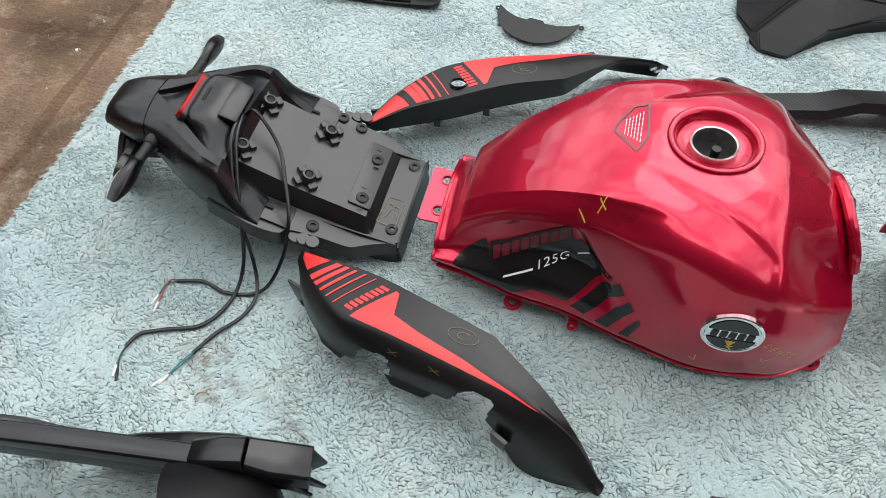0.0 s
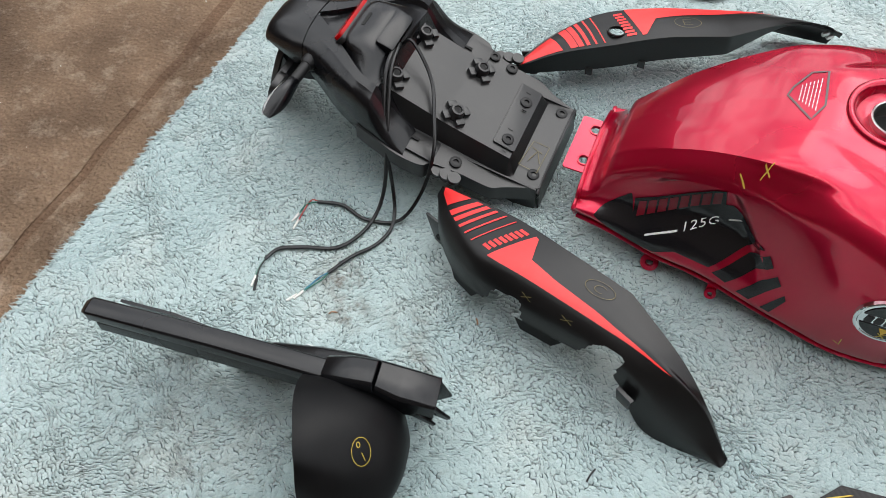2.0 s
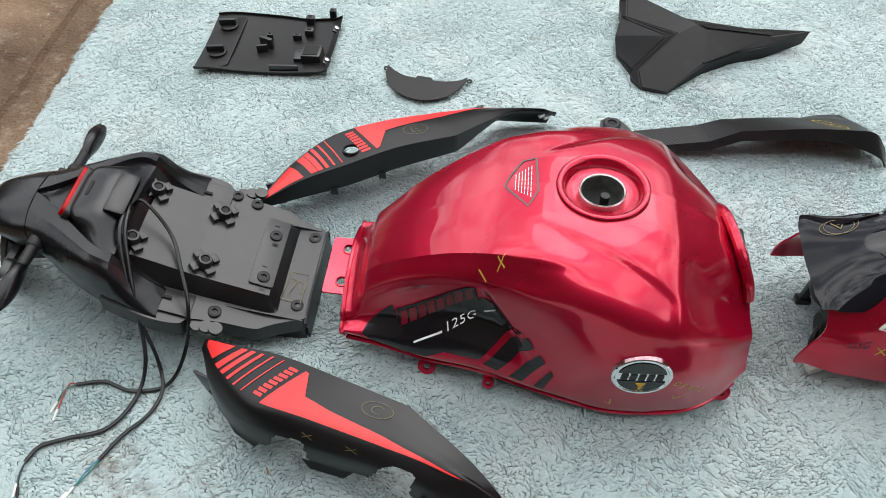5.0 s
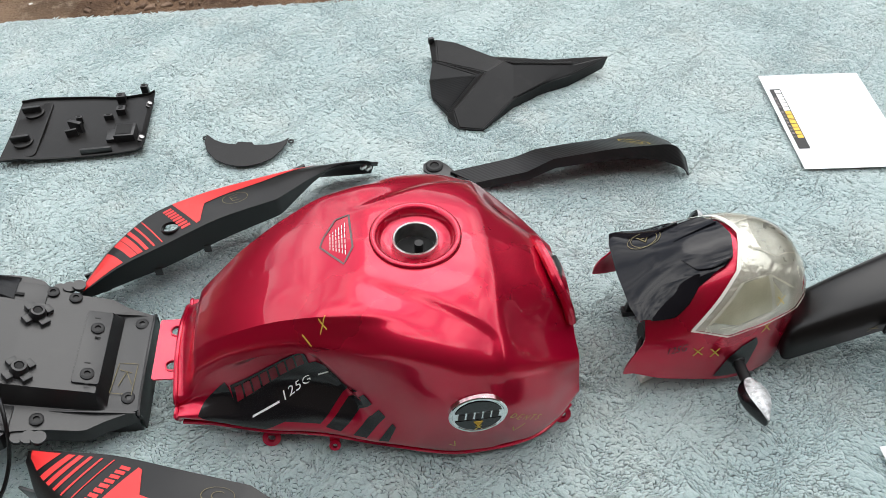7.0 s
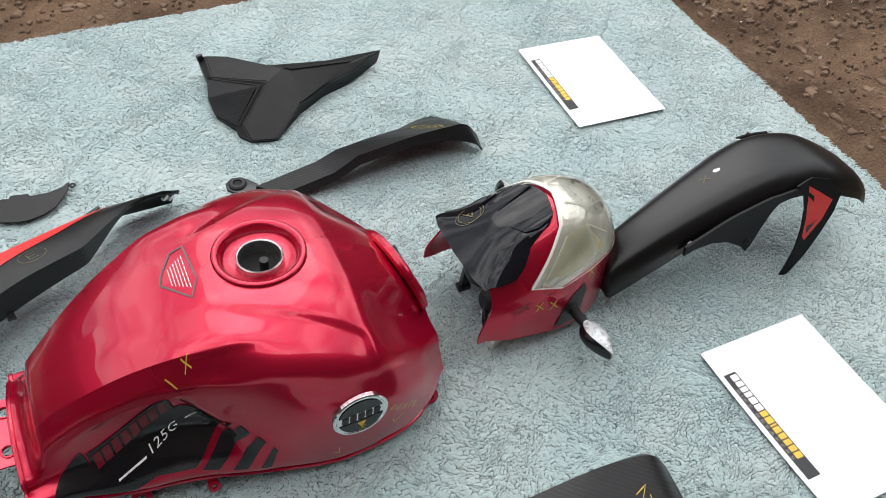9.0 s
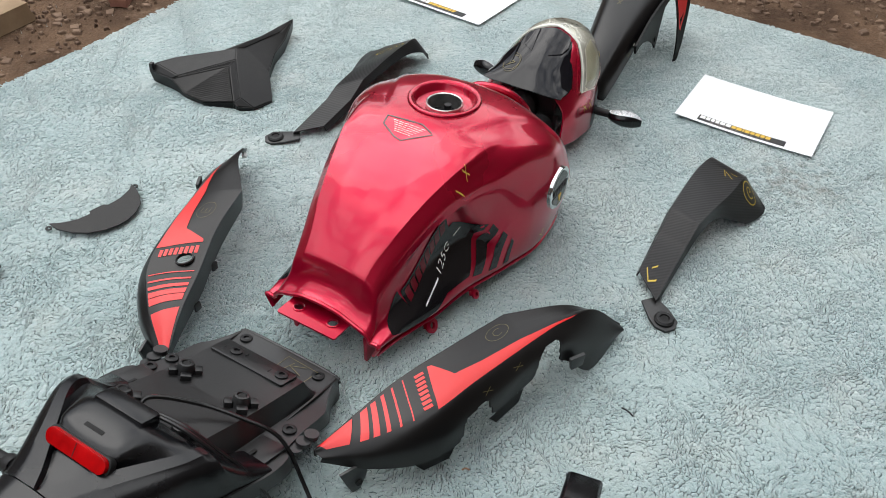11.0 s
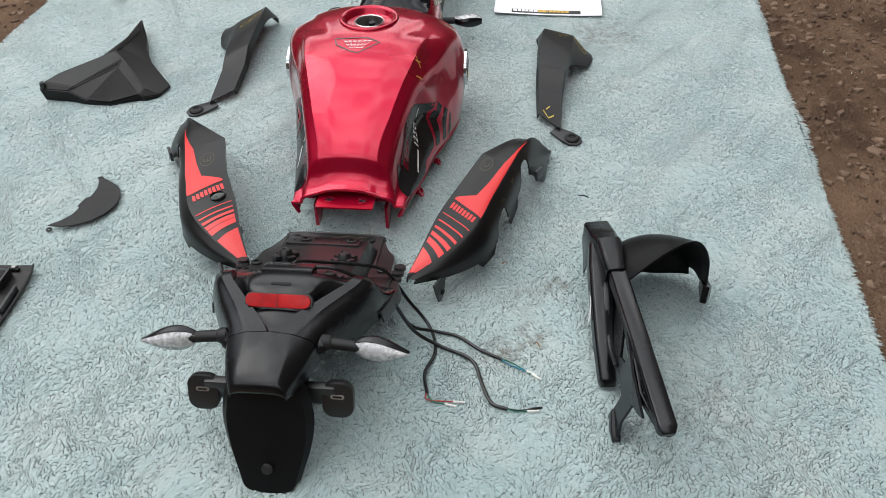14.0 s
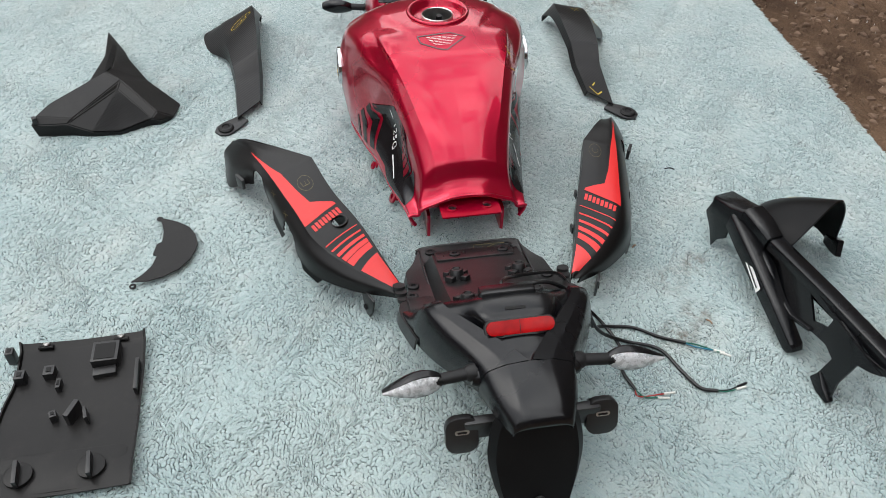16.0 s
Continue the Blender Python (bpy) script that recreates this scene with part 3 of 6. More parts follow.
    F = F[wall]
    V = out.reshape(-1, 3)
    # fringe: fine pointed strands that stick out past the rim
    fr_v, fr_f = [], []
    count = 5200
    for k in range(count):
        side = k % 4
        t = rng.uniform()
        p = on_rug(*((t, 1.0), (t, 0.0), (0.0, t), (1.0, t))[side])
        d = np.array(((0, 1), (0, -1), (-1, 0), (1, 0))[side], float) + rng.normal(0, 0.45, 2)
        d /= np.linalg.norm(d)
        q = np.array((-d[1], d[0])) * 0.0013
        ln = rng.uniform(0.004, 0.013)
        b0 = len(V) + len(fr_v)
        z = rng.uniform(-0.009, 0.0)
        o = np.array(p[:2]) - d * 0.006
        fr_v += [(*(o + q), z), (*(o - q), z), (*(o + d * (ln + 0.006)), z - 0.002), (*(o + d * ln * 0.4), z + 0.002)]
        fr_f += [(b0, b0 + 1, b0 + 3), (b0 + 1, b0 + 2, b0 + 3), (b0, b0 + 3, b0 + 2)]
    V = np.concatenate([V, np.array(fr_v)])
    F = np.concatenate([F, np.array(fr_f)])
    me = bpy.data.meshes.new("nap")
    me.vertices.add(len(V))
    me.vertices.foreach_set("co", V.ravel())
    me.loops.add(len(F) * 3)
    me.loops.foreach_set("vertex_index", F.ravel().astype(np.int32))
    me.polygons.add(len(F))
    me.polygons.foreach_set("loop_start", np.arange(0, len(F) * 3, 3, dtype=np.int32))
    me.update(calc_edges=True)
    me.polygons.foreach_set("use_smooth", np.ones(len(F), dtype=bool))
    me.materials.append(RUG)
    ob = new("nap", me)
    ob.parent = RUG_OB
    return tagged(ob, "looped aqua cotton nap", kind="stuff")


NAP = build_nap()


# ---- fuel tank ----
T_TOP = curve1(((-0.002, 0.097), (0.020, 0.104), (0.036, 0.120), (0.046, 0.148), (0.055, 0.157), (0.075, 0.175), (0.12, 0.208), (0.18, 0.241), (0.24, 0.263), (0.30, 0.274), (0.36, 0.275), (0.42, 0.267), (0.445, 0.260), (0.46, 0.251), (0.50, 0.226), (0.535, 0.198), (0.565, 0.160)))
# the crease that bounds the spine panel
T_CY = curve1(((-0.002, 0.058), (0.046, 0.055), (0.12, 0.075), (0.18, 0.092), (0.24, 0.109), (0.30, 0.118), (0.40, 0.121), (0.445, 0.117), (0.48, 0.106), (0.52, 0.090), (0.565, 0.070)))
T_CZ = curve1(((-0.002, 0.086), (0.020, 0.092), (0.036, 0.112), (0.046, 0.140), (0.055, 0.150), (0.075, 0.168), (0.12, 0.202), (0.18, 0.235), (0.24, 0.256), (0.30, 0.262), (0.36, 0.260), (0.41, 0.252), (0.445, 0.240), (0.48, 0.206), (0.52, 0.168), (0.565, 0.125)))
# the shoulder above the flank
T_RY = curve1(((-0.002, 0.084), (0.020, 0.088), (0.046, 0.080), (0.07, 0.083), (0.12, 0.095), (0.18, 0.112), (0.24, 0.132), (0.30, 0.156), (0.36, 0.176), (0.41, 0.186), (0.46, 0.182), (0.51, 0.160), (0.565, 0.112)))
T_RZ = curve1(((-0.002, 0.070), (0.020, 0.076), (0.036, 0.090), (0.046, 0.108), (0.075, 0.135), (0.12, 0.166), (0.18, 0.194), (0.24, 0.206), (0.30, 0.204), (0.36, 0.196), (0.41, 0.184), (0.46, 0.166), (0.51, 0.136), (0.565, 0.10)))
T_MY = curve1(((-0.002, 0.090), (0.07, 0.089), (0.12, 0.100), (0.20, 0.122), (0.26, 0.140), (0.31, 0.164), (0.35, 0.182), (0.41, 0.193), (0.46, 0.190), (0.51, 0.168), (0.565, 0.122)))
T_MZ = curve1(((-0.002, 0.062), (0.046, 0.078), (0.07, 0.090), (0.12, 0.105), (0.20, 0.122), (0.32, 0.135), (0.41, 0.135), (0.50, 0.110), (0.565, 0.080)))
T_BY = curve1(((-0.002, 0.097), (0.07, 0.108), (0.13, 0.122), (0.20, 0.136), (0.30, 0.160), (0.40, 0.176), (0.48, 0.170), (0.53, 0.152), (0.565, 0.122)))
T_BZ = curve1(((-0.002, 0.044), (0.07, 0.040), (0.13, 0.034), (0.20, 0.038), (0.30, 0.028), (0.40, 0.018), (0.48, 0.020), (0.565, 0.045)))
TX0, TX1 = 0.010, 0.565


def tank_point(x, s):
    """A point on the tank's y- side: s from 0 on the top line to 1 at the lower seam."""
    zt, cy, cz, ry, rz, my, mz, by, bz = T_TOP(x), T_CY(x), T_CZ(x), T_RY(x), T_RZ(x), T_MY(x), T_MZ(x), T_BY(x), T_BZ(x)
    P = [np.array(q) for q in ((0.0, zt), (cy * 0.55, zt - 0.22 * (zt - cz)), (cy, cz), (cy * 0.42 + ry * 0.58 + 0.004 + 0.006 * smooth01(x, 0.26, 0.33), cz * 0.5 + rz * 0.5 + 0.006 * smooth01(x, 0.26, 0.33)), (ry, rz), (my, mz), (by + 0.006, bz + 0.022), (by - 0.004, bz))]
    # the spine crease is keen to the rear and melts away beside the filler
    soft = smooth01(x, 0.185, 0.265)
    y, z = along(P, s * 7, (2, 4)) * (1 - soft) + along(P, s * 7, ()) * soft
    # the scalloped flank behind the knee line
    line = 0.202 + (0.205 - z) * 0.62
    depth = 0.019 * smooth01(x, 0.075, line - 0.03) * (1 - smooth01(x, line - 0.010, line + 0.014)) * smooth01(rz - z, 0.0, 0.014) * smooth01(z, 0.075, 0.130)
    # the pointed hollow outside the crease, where it ends
    horn = 0.0030 * smooth01(x, 0.19, 0.245) * (1 - smooth01(x, 0.262, 0.35)) * smooth01(s, 0.287, 0.33) * (1 - smooth01(s, 0.38, 0.53))
    # the pressed line that runs forward from the label
    yc = 0.052 + 0.47 * (x - 0.262)
    z -= 0.0042 * smooth01(y, yc - 0.003, yc + 0.010) * (1 - smooth01(y, yc + 0.018, yc + 0.070)) * smooth01(x, 0.262, 0.33) * (1 - smooth01(x, 0.436, 0.450))
    return x, -(y - depth - horn), z - horn * 0.9


FILL_X, FILL_Y = 0.356, 0.0


def tank_skin():
    bm = bmesh.new()
    nx, ns = 160, 77
    xs = [TX0 + (TX1 - TX0) * i / nx for i in range(nx + 1)]
    rows = []
    for x in xs:
        half = [tank_point(x, k / ns) for k in range(ns + 1)]
        row = [bm.verts.new((p[0], -p[1], p[2])) for p in half[:0:-1]] + [bm.verts.new(p) for p in half]
        rows.append(row)
    for A, B in zip(rows[:-1], rows[1:]):
        for k in range(2 * ns):
            bm.faces.new((A[k], A[k + 1], B[k + 1], B[k]))
    # front wall, set back in the middle
    ring = rows[-1]
    inner = [bm.verts.new((v.co.x - 0.004, v.co.y * 0.82, 0.10 + (v.co.z - 0.10) * 0.78)) for v in ring]
    for k in range(2 * ns):
        bm.faces.new((ring[k], ring[k + 1], inner[k + 1], inner[k]))
    hub = bm.verts.new((TX1 - 0.022, 0, 0.09))
    for k in range(2 * ns):
        bm.faces.new((inner[k], inner[k + 1], hub))
    punch(bm, (FILL_X, FILL_Y, T_TOP(FILL_X)), 0.053)
    return bm


def on_tank(off, side=-1):
    """Carries side-view (x, z) onto the tank's flank, lifted by off."""
    def f(x, z):
        lo, hi = 0.5, 1.0
        for _ in range(26):
            mid = (lo + hi) / 2
            if tank_point(x, mid)[2] > z:
                lo = mid
            else:
                hi = mid
        p = tank_point(x, lo)
        q = Vector(p)
        a, b = Vector(tank_point(min(TX1, x + 0.002), lo)), Vector(tank_point(x, min(1, lo + 0.01)))
        nrm = (a - q).cross(b - q)
        if nrm.y > 0:
            nrm = -nrm
        q = q + nrm.normalized() * off
        return Vector((q.x, q.y * -side, q.z))
    return f


def on_tank_top(off):
    """Carries top-view (x, y) onto the tank's crown."""
    def f(x, y):
        lo, hi = 0.0, 0.5
        for _ in range(24):
            mid = (lo + hi) / 2
            if -tank_point(x, mid)[1] < abs(y):
                lo = mid
            else:
                hi = mid
        p = tank_point(x, lo)
        return Vector((p[0], y, p[2] + off))
    return f


def build_tank():
    t = root("fuel_tank", (0.27, 0, 0), "candy red metallic motorcycle fuel tank without its cap", "fuel tank")
    body = part("body", tank_skin(), RED, t, sharp=28)
    # lower seam flange
    for sgn in (-1, 1):
        pts = [(x, sgn * (T_BY(x) - 0.001), T_BZ(x) - 0.001) for x in np.linspace(TX0 + 0.004, TX1 - 0.01, 14)]
        part("seam", tube(pts, 0.0032, 8, 4), RED, t)
    # rear arch lip
    arch = [tank_point(TX0, k / 14) for k in range(14, -1, -1)]
    arch = [(p[0], p[1], p[2]) for p in arch] + [(p[0], -p[1], p[2]) for p in arch[-2::-1]]
    part("rear_lip", tube(arch, 0.0035, 8, 2), RED, t)
    # filler
    nx = Vector((-(T_TOP(FILL_X + 0.03) - T_TOP(FILL_X - 0.03)) / 0.06, 0, 1))
    m = facing((FILL_X, FILL_Y, T_TOP(FILL_X) - 0.001), nx, (0, 1, 0))
    cup = part("filler_cup", turned([(0.0605, -0.006), (0.0600, 0.0012), (0.0575, 0.0032), (0.0530, 0.0026), (0.0490, -0.002), (0.0480, -0.011), (0.0450, -0.0135), (0.030, -0.014)], m, 48), RED, t, sharp=50)
    part("filler_neck", turned([(0.0305, -0.016), (0.0305, -0.007), (0.0292, -0.0058), (0.0275, -0.007), (0.027, -0.05)], m, 40), STEEL, cup, "bare steel filler neck")
    # disc that plugs the neck, its black standing for the shade inside
    part("neck_shade_disc", turned([(0.027, -0.030), (0.018, -0.034), (0.0, -0.034)], m, 24), DARK, cup)
    part("neck_tube", turned([(0.006, -0.034), (0.006, -0.012), (0.0, -0.012)], m @ pose(0.004, -0.004, 0), 12), RUBBER, cup)
    # mounting tongue with two grommets
    bm = bmesh.new()
    for loop in [rounded(0.052, 0.106, 0.004)] + [ring_pts(0, y, 0.0078, 0.0078, 18)[:-1] for y in (-0.031, 0.031)]:
        vs = [bm.verts.new((p[0], p[1], 0)) for p in loop]
        for k in range(len(vs)):
            bm.edges.new((vs[k - 1], vs[k]))
    bmesh.ops.triangle_fill(bm, edges=list(bm.edges), use_beauty=True)
    bmesh.ops.recalc_face_normals(bm, faces=bm.faces)
    bmesh.ops.solidify(bm, geom=list(bm.faces), thickness=0.003)
    bm.transform(pose(0.0, 0, 0.0805, 0, 4, 0))
    tongue = part("mounting_tongue", bm, RED, t, "red tongue with two bolt holes")
    for y in (-0.031, 0.031):
        part("hole_rim", turned([(0.0100, 0.0), (0.0098, 0.0012), (0.0080, 0.0014), (0.0078, -0.003)], pose(0.0, y, 0.0839, 0, 4, 0), 20), RED, tongue)
    part("tongue_web", block(0.014, 0.10, 0.004, pose(0.028, 0, 0.078, 0, -10, 0)), RED, t)
    # lower tabs
    for sgn in (-1, 1):
        for x, y, z, r in ((0.132, 0.118, 0.012, 0.013), (0.222, 0.146, 0.022, 0.008), (0.545, 0.128, 0.014, 0.013)):
            tab = part("bolt_tab", turned([(r, 0.0), (r, 0.004), (r * 0.45, 0.005), (r * 0.4, 0.0)], facing((x, sgn * y, z), (0, sgn, 0.55)), 18), RED, t)
            part("tab_web", block(r * 1.7, 0.004, 0.04, pose(x, sgn * (y - 0.004), z - 0.0015, sgn * 12, 0, 0), 0.001), RED, t)
    # feet of the lower seam on which the tank stands
    for x, y in ((0.05, 0.098), (0.44, 0.142)):
        for sgn in (-1, 1):
            part("foot", block(0.05, 0.006, 0.05, pose(x, sgn * (y - 0.03), -0.001, 0, 0, 0), 0.001), RED, t)
    # front lip round the steering head with its black insert
    lip = [(0.520, 0.056, 0.190), (0.526, 0.032, 0.206), (0.532, -0.004, 0.210), (0.541, -0.036, 0.198), (0.553, -0.056, 0.172), (0.560, -0.064, 0.142)]
    part("front_lip", tube(lip, 0.0075, 10, 5), RED, t)
    part("front_insert", prism(rounded(0.075, 0.085, 0.03), 0.01, facing((0.549, -0.014, 0.160), (1, -0.1, 0.35)), 0.003), RUBBER, t, "black rubber insert")
    # dark liner that closes the hollow below
    part("underside", block(0.46, 0.2, 0.004, pose(0.28, 0, 0.045), 0.001), RED, t)

    # flank graphics, the same on both sides
    for sgn in (-1, 1):
        f1, f2, f3 = on_tank(0.0009, sgn), on_tank(0.0013, sgn), on_tank(0.0017, sgn)

        def shade(pts, m, name, lift, label=""):
            part(name, mapped(flat(pts, 3), lift), m, body, label, smooth=True)

        shade([(0.040, 0.066), (0.084, 0.111), (0.093, 0.082), (0.212, 0.162), (0.264, 0.139), (0.208, 0.071), (0.160, 0.068), (0.132, 0.052), (0.080, 0.050)], BLACK_DECAL, "decal_field", f1, "black decal")
        for slash in ([(0.214, 0.066), (0.272, 0.136), (0.281, 0.121), (0.234, 0.061)], [(0.250, 0.056), (0.289, 0.114), (0.297, 0.103), (0.268, 0.053)], [(0.284, 0.049), (0.305, 0.092), (0.309, 0.084), (0.297, 0.048)]):
            shade(slash, BLACK_DECAL, "decal_slash", f1)
        shade([(0.093, 0.078), (0.204, 0.156), (0.199, 0.179), (0.090, 0.106)], BLACK_DECAL, "wordmark_field", f2)
        for k in range(8):
            x0, z0 = 0.098 + k * 0.0128, 0.084 + k * 0.0090
            shade([(x0, z0), (x0 + 0.0100, z0 + 0.007), (x0 + 0.0085, z0 + 0.027), (x0 - 0.0015, z0 + 0.020)], DARKRED_DECAL, "wordmark_bar", f3)
        shade([(0.116, 0.068), (0.156, 0.092), (0.156, 0.0948), (0.116, 0.0708)], WHITE_DECAL, "decal_line", f2, "white line")
        shade([(0.213, 0.1335), (0.230, 0.1445), (0.230, 0.1473), (0.213, 0.1363)], WHITE_DECAL, "decal_line", f2, "white line")
        ca, sa = math.cos(radians(34)), math.sin(radians(34))
        if sgn < 0:
            fn = lambda a, b: f2(0.1600 + a * 1.25 * ca - b * sa * 0.4, 0.0935 + a * 1.25 * sa + b * ca)
        else:
            fn = lambda a, b: f2(0.2080 - a * 1.25 * ca - b * sa * 0.4, 0.1255 - a * 1.25 * sa + b * ca)
        part("decal_lettering", lettering("125G", 0.0175, fn, 0.1, 1.1), WHITE_DECAL, body, "white printed figures")
        # round badge
        c = on_tank(0.0, sgn)(0.414, 0.138)
        c2, c3 = on_tank(0.0, sgn)(0.424, 0.138), on_tank(0.0, sgn)(0.414, 0.148)
        nrm = (c2 - c).cross(c3 - c)
        if nrm.y * sgn < 0:
            nrm = -nrm
        bmx = facing(c, nrm)
        badge = part("badge", turned([(0.038, -0.006), (0.0378, 0.0006), (0.0365, 0.0018), (0.034, 0.0018), (0.033, 0.0010), (0.0, 0.0016)], bmx, 40), CHROME, body, "round chrome and black emblem")
        part("badge_upper", prism([(a, b) for a, b in ring_pts(0, 0, 0.031, 0.031, 16, 0.28, math.pi - 0.28)], 0.0008, bmx @ pose(0, 0, 0.0013)), BLACK_DECAL, badge)
        part("badge_lower", prism([(a, b) for a, b in ring_pts(0, 0, 0.031, 0.031, 16, math.pi + 0.28, 2 * math.pi - 0.28)], 0.0008, bmx @ pose(0, 0, 0.0013)), BLACK_DECAL, badge)
        for k in range(5):
            part("badge_bar", prism([(-0.026 + k * 0.0108, -0.0055), (-0.018 + k * 0.0108, -0.0055), (-0.0165 + k * 0.0108, 0.0055), (-0.0245 + k * 0.0108, 0.0055)], 0.001, bmx @ pose(0, 0, 0.0017)), INK, badge)
        part("badge_shield", prism([(-0.006, -0.012), (0, -0.024), (0.006, -0.012)], 0.001, bmx @ pose(0, 0, 0.0020)), YELLOW_PRINT, badge)
    # warning label on the crown
    ft, ft2 = on_tank_top(0.0006), on_tank_top(0.0011)
    lab = [(0.252, 0.048), (0.270, 0.052), (0.274, -0.010), (0.262, -0.036), (0.231, 0.003), (0.235, 0.018)]
    part("warning_label", strokes(on_tank_top(0.0007), [lab + [lab[0]]], 0.0026), LABEL_GREY, body, "grey warning label frame")
    for k in range(6):
        x0, ya, yb = 0.2440 + k * 0.0040, -0.006 - 0.0030 * k, 0.024 + 0.003 * k
        for q in range(6):
            y0, y1 = ya + (yb - ya) * q / 6, ya + (yb - ya) * (q + 0.78) / 6
            part("label_bar", mapped(flat([(x0, y0), (x0 + 0.0010, y0), (x0 + 0.0010, y1), (x0, y1)], 1), ft2), WHITE_DECAL, body)
    # paint-pen notes
    fp = on_tank(0.0012, -1)
    part("pen_note", pen_text(fp, "DENTS", 0.455, 0.122, 0.0095, 0.0011, -42), YELLOW_INK, body, "yellow pen writing")
    part("pen_tick", pen_text(fp, "V", 0.458, 0.080, 0.018, 0.0014, -20), YELLOW_INK, body, "yellow pen tick")
    part("pen_tick", pen_text(fp, "V", 0.382, 0.050, 0.014, 0.0012, 30), YELLOW_INK, body, "yellow pen tick")
    part("pen_cross", pen_text(on_tank(0.0048, -1), "X", 0.410, 0.108, 0.011, 0.0014, 0), YELLOW_INK, body, "yellow pen cross")
    part("pen_cross", pen_text(on_tank_top(0.001), "X", 0.228, -0.118, 0.011, 0.0012, 0), YELLOW_INK, body, "yellow pen cross")
    part("pen_tick", strokes(on_tank_top(0.001), [[(0.205, -0.112), (0.215, -0.122)]], 0.0012), YELLOW_INK, body, "yellow pen tick")
    return t


build_tank()


# ---- seat-side fairings ----
def fairing(sgn, name, label, mark, holed, dx=0.0, dy=0.0):
    """A long side fairing: inner edge, folded crown and a skirt with tabs. sgn: the side of the bike."""
    I = ((-0.179, 0.134, 0.064), (-0.115, 0.157, 0.088), (-0.046, 0.178, 0.101), (0.037, 0.211, 0.110), (0.128, 0.243, 0.110), (0.209, 0.302, 0.093), (0.258, 0.339, 0.056), (0.292, 0.370, 0.018))
    F = ((-0.181, 0.138, 0.063), (-0.137, 0.199, 0.086), (-0.079, 0.2455, 0.103), (0.001, 0.270, 0.108), (0.094, 0.297, 0.107), (0.165, 0.317, 0.100), (0.236, 0.342, 0.077), (0.294, 0.374, 0.014))
    B = ((-0.183, 0.146, 0.052), (-0.152, 0.212, 0.050), (-0.098, 0.266, 0.047), (-0.012, 0.297, 0.056), (0.080, 0.318, 0.060), (0.140, 0.338, 0.056), (0.192, 0.367, 0.003), (0.284, 0.376, 0.004))
    if sgn > 0:
        I = I[:4] + ((0.130, 0.238, 0.115), (0.206, 0.318, 0.098), (0.264, 0.364, 0.074), (0.298, 0.388, 0.046))
        F = ((-0.181, 0.141, 0.063), (-0.137, 0.203, 0.084), (-0.079, 0.253, 0.098), (0.001, 0.279, 0.105), (0.094, 0.310, 0.101), (0.165, 0.337, 0.093), (0.238, 0.364, 0.074), (0.300, 0.393, 0.044))
        B = B[:4] + ((0.080, 0.320, 0.060), (0.140, 0.352, 0.058), (0.192, 0.400, 0.016), (0.284, 0.412, 0.005))
    rows = []
    for k, (i, f, b) in enumerate(zip(I, F, B)):
        out = dy * min(1.0, 0.15 + k / 4.0)
        i, f, b = (np.array((q[0] + dx, sgn * (q[1] + out), q[2])) for q in (i, f, b))
        drop = (0.020, 0.044, 0.052, 0.052, 0.042, 0.010, 0.010, 0.012)[k] if sgn > 0 else 0.012 + 0.012 * (0 < k < 5)
        low = i + np.array((0.0, sgn * (0.006 if sgn > 0 else -0.001), -drop))
        mid = (i + f) / 2 + np.array((0, 0, 0.0025))
        side = f * 0.5 + b * 0.5 + np.array((0.0, sgn * 0.007, 0.004))
        rows.append([low, i, mid, f, side, b])
    S = sheet(rows, (4,), (1, 3) if sgn > 0 else (1,))
    t = root(name, (0.05 + dx, sgn * 0.28, 0), label, "fairing panel", "side fairings")
    # the skirt's lower edge, with two deep notches between its tabs
    hem = curve1(((0.0, 1.0), (0.350, 1.0), (0.358, 0.99), (0.372, 0.82), (0.43, 0.80), (0.447, 0.97), (0.455, 1.0), (0.575, 1.0), (0.583, 0.97), (0.602, 0.80), (0.64, 0.73), (0.685, 0.74), (0.700, 0.97), (0.71, 1.0), (1.0, 1.0)))
    bm = skin(S, 126, 60, 0.0, lambda u, v: v < hem(u) + 0.004)
    hole = Vector((-0.026, sgn * 0.232, 0.105))
    if holed:
        best = min(((S(u / 60, 0.2 + v / 100) - hole).length, u / 60, 0.2 + v / 100) for u in range(10, 34) for v in range(0, 41))
        hole = S(best[1], best[2])
        punch(bm, hole, 0.0125)
    bmesh.ops.smooth_vert(bm, verts=[v for v in bm.verts if v.is_boundary], factor=0.5, use_axis_x=True, use_axis_y=True, use_axis_z=True)
    bmesh.ops.recalc_face_normals(bm, faces=bm.faces)
    bmesh.ops.solidify(bm, geom=list(bm.faces), thickness=0.0024)
    body = part("panel", bm, MATT, t, sharp=40)
    up = 1.0 if raised(S, 0.01)(0.4, 0.35).z > S(0.4, 0.35).z else -1.0
    R = raised(S, 0.0008, up)
    R2 = raised(S, 0.0012, up)
    # v on the crown: 0.2 at the inner edge, 0.6 at the fold

    def patch(pts, m, nm, lab="", lift=R):
        part(nm, mapped(flat(pts, 3), lift), m, body, lab)

    lean = -0.038 if sgn < 0 else -0.030
    tri = 0.125 if sgn < 0 else 0.155
    patch([(0.012, 0.235), (tri, 0.232), (tri + lean, 0.575), (0.03, 0.56)], RED_DECAL, "red_point", "red decal")
    first, pitch = (0.142, 0.036) if sgn < 0 else (0.172, 0.027)
    for k, w in enumerate((0.023, 0.017, 0.011, 0.006, 0.0035)):
        u = first + pitch * k + 0.004 * (4 - k) * 0.5
        patch([(u, 0.235), (u + w, 0.235), (u + w + lean, 0.580), (u + lean, 0.580)], RED_DECAL, "red_stripe")
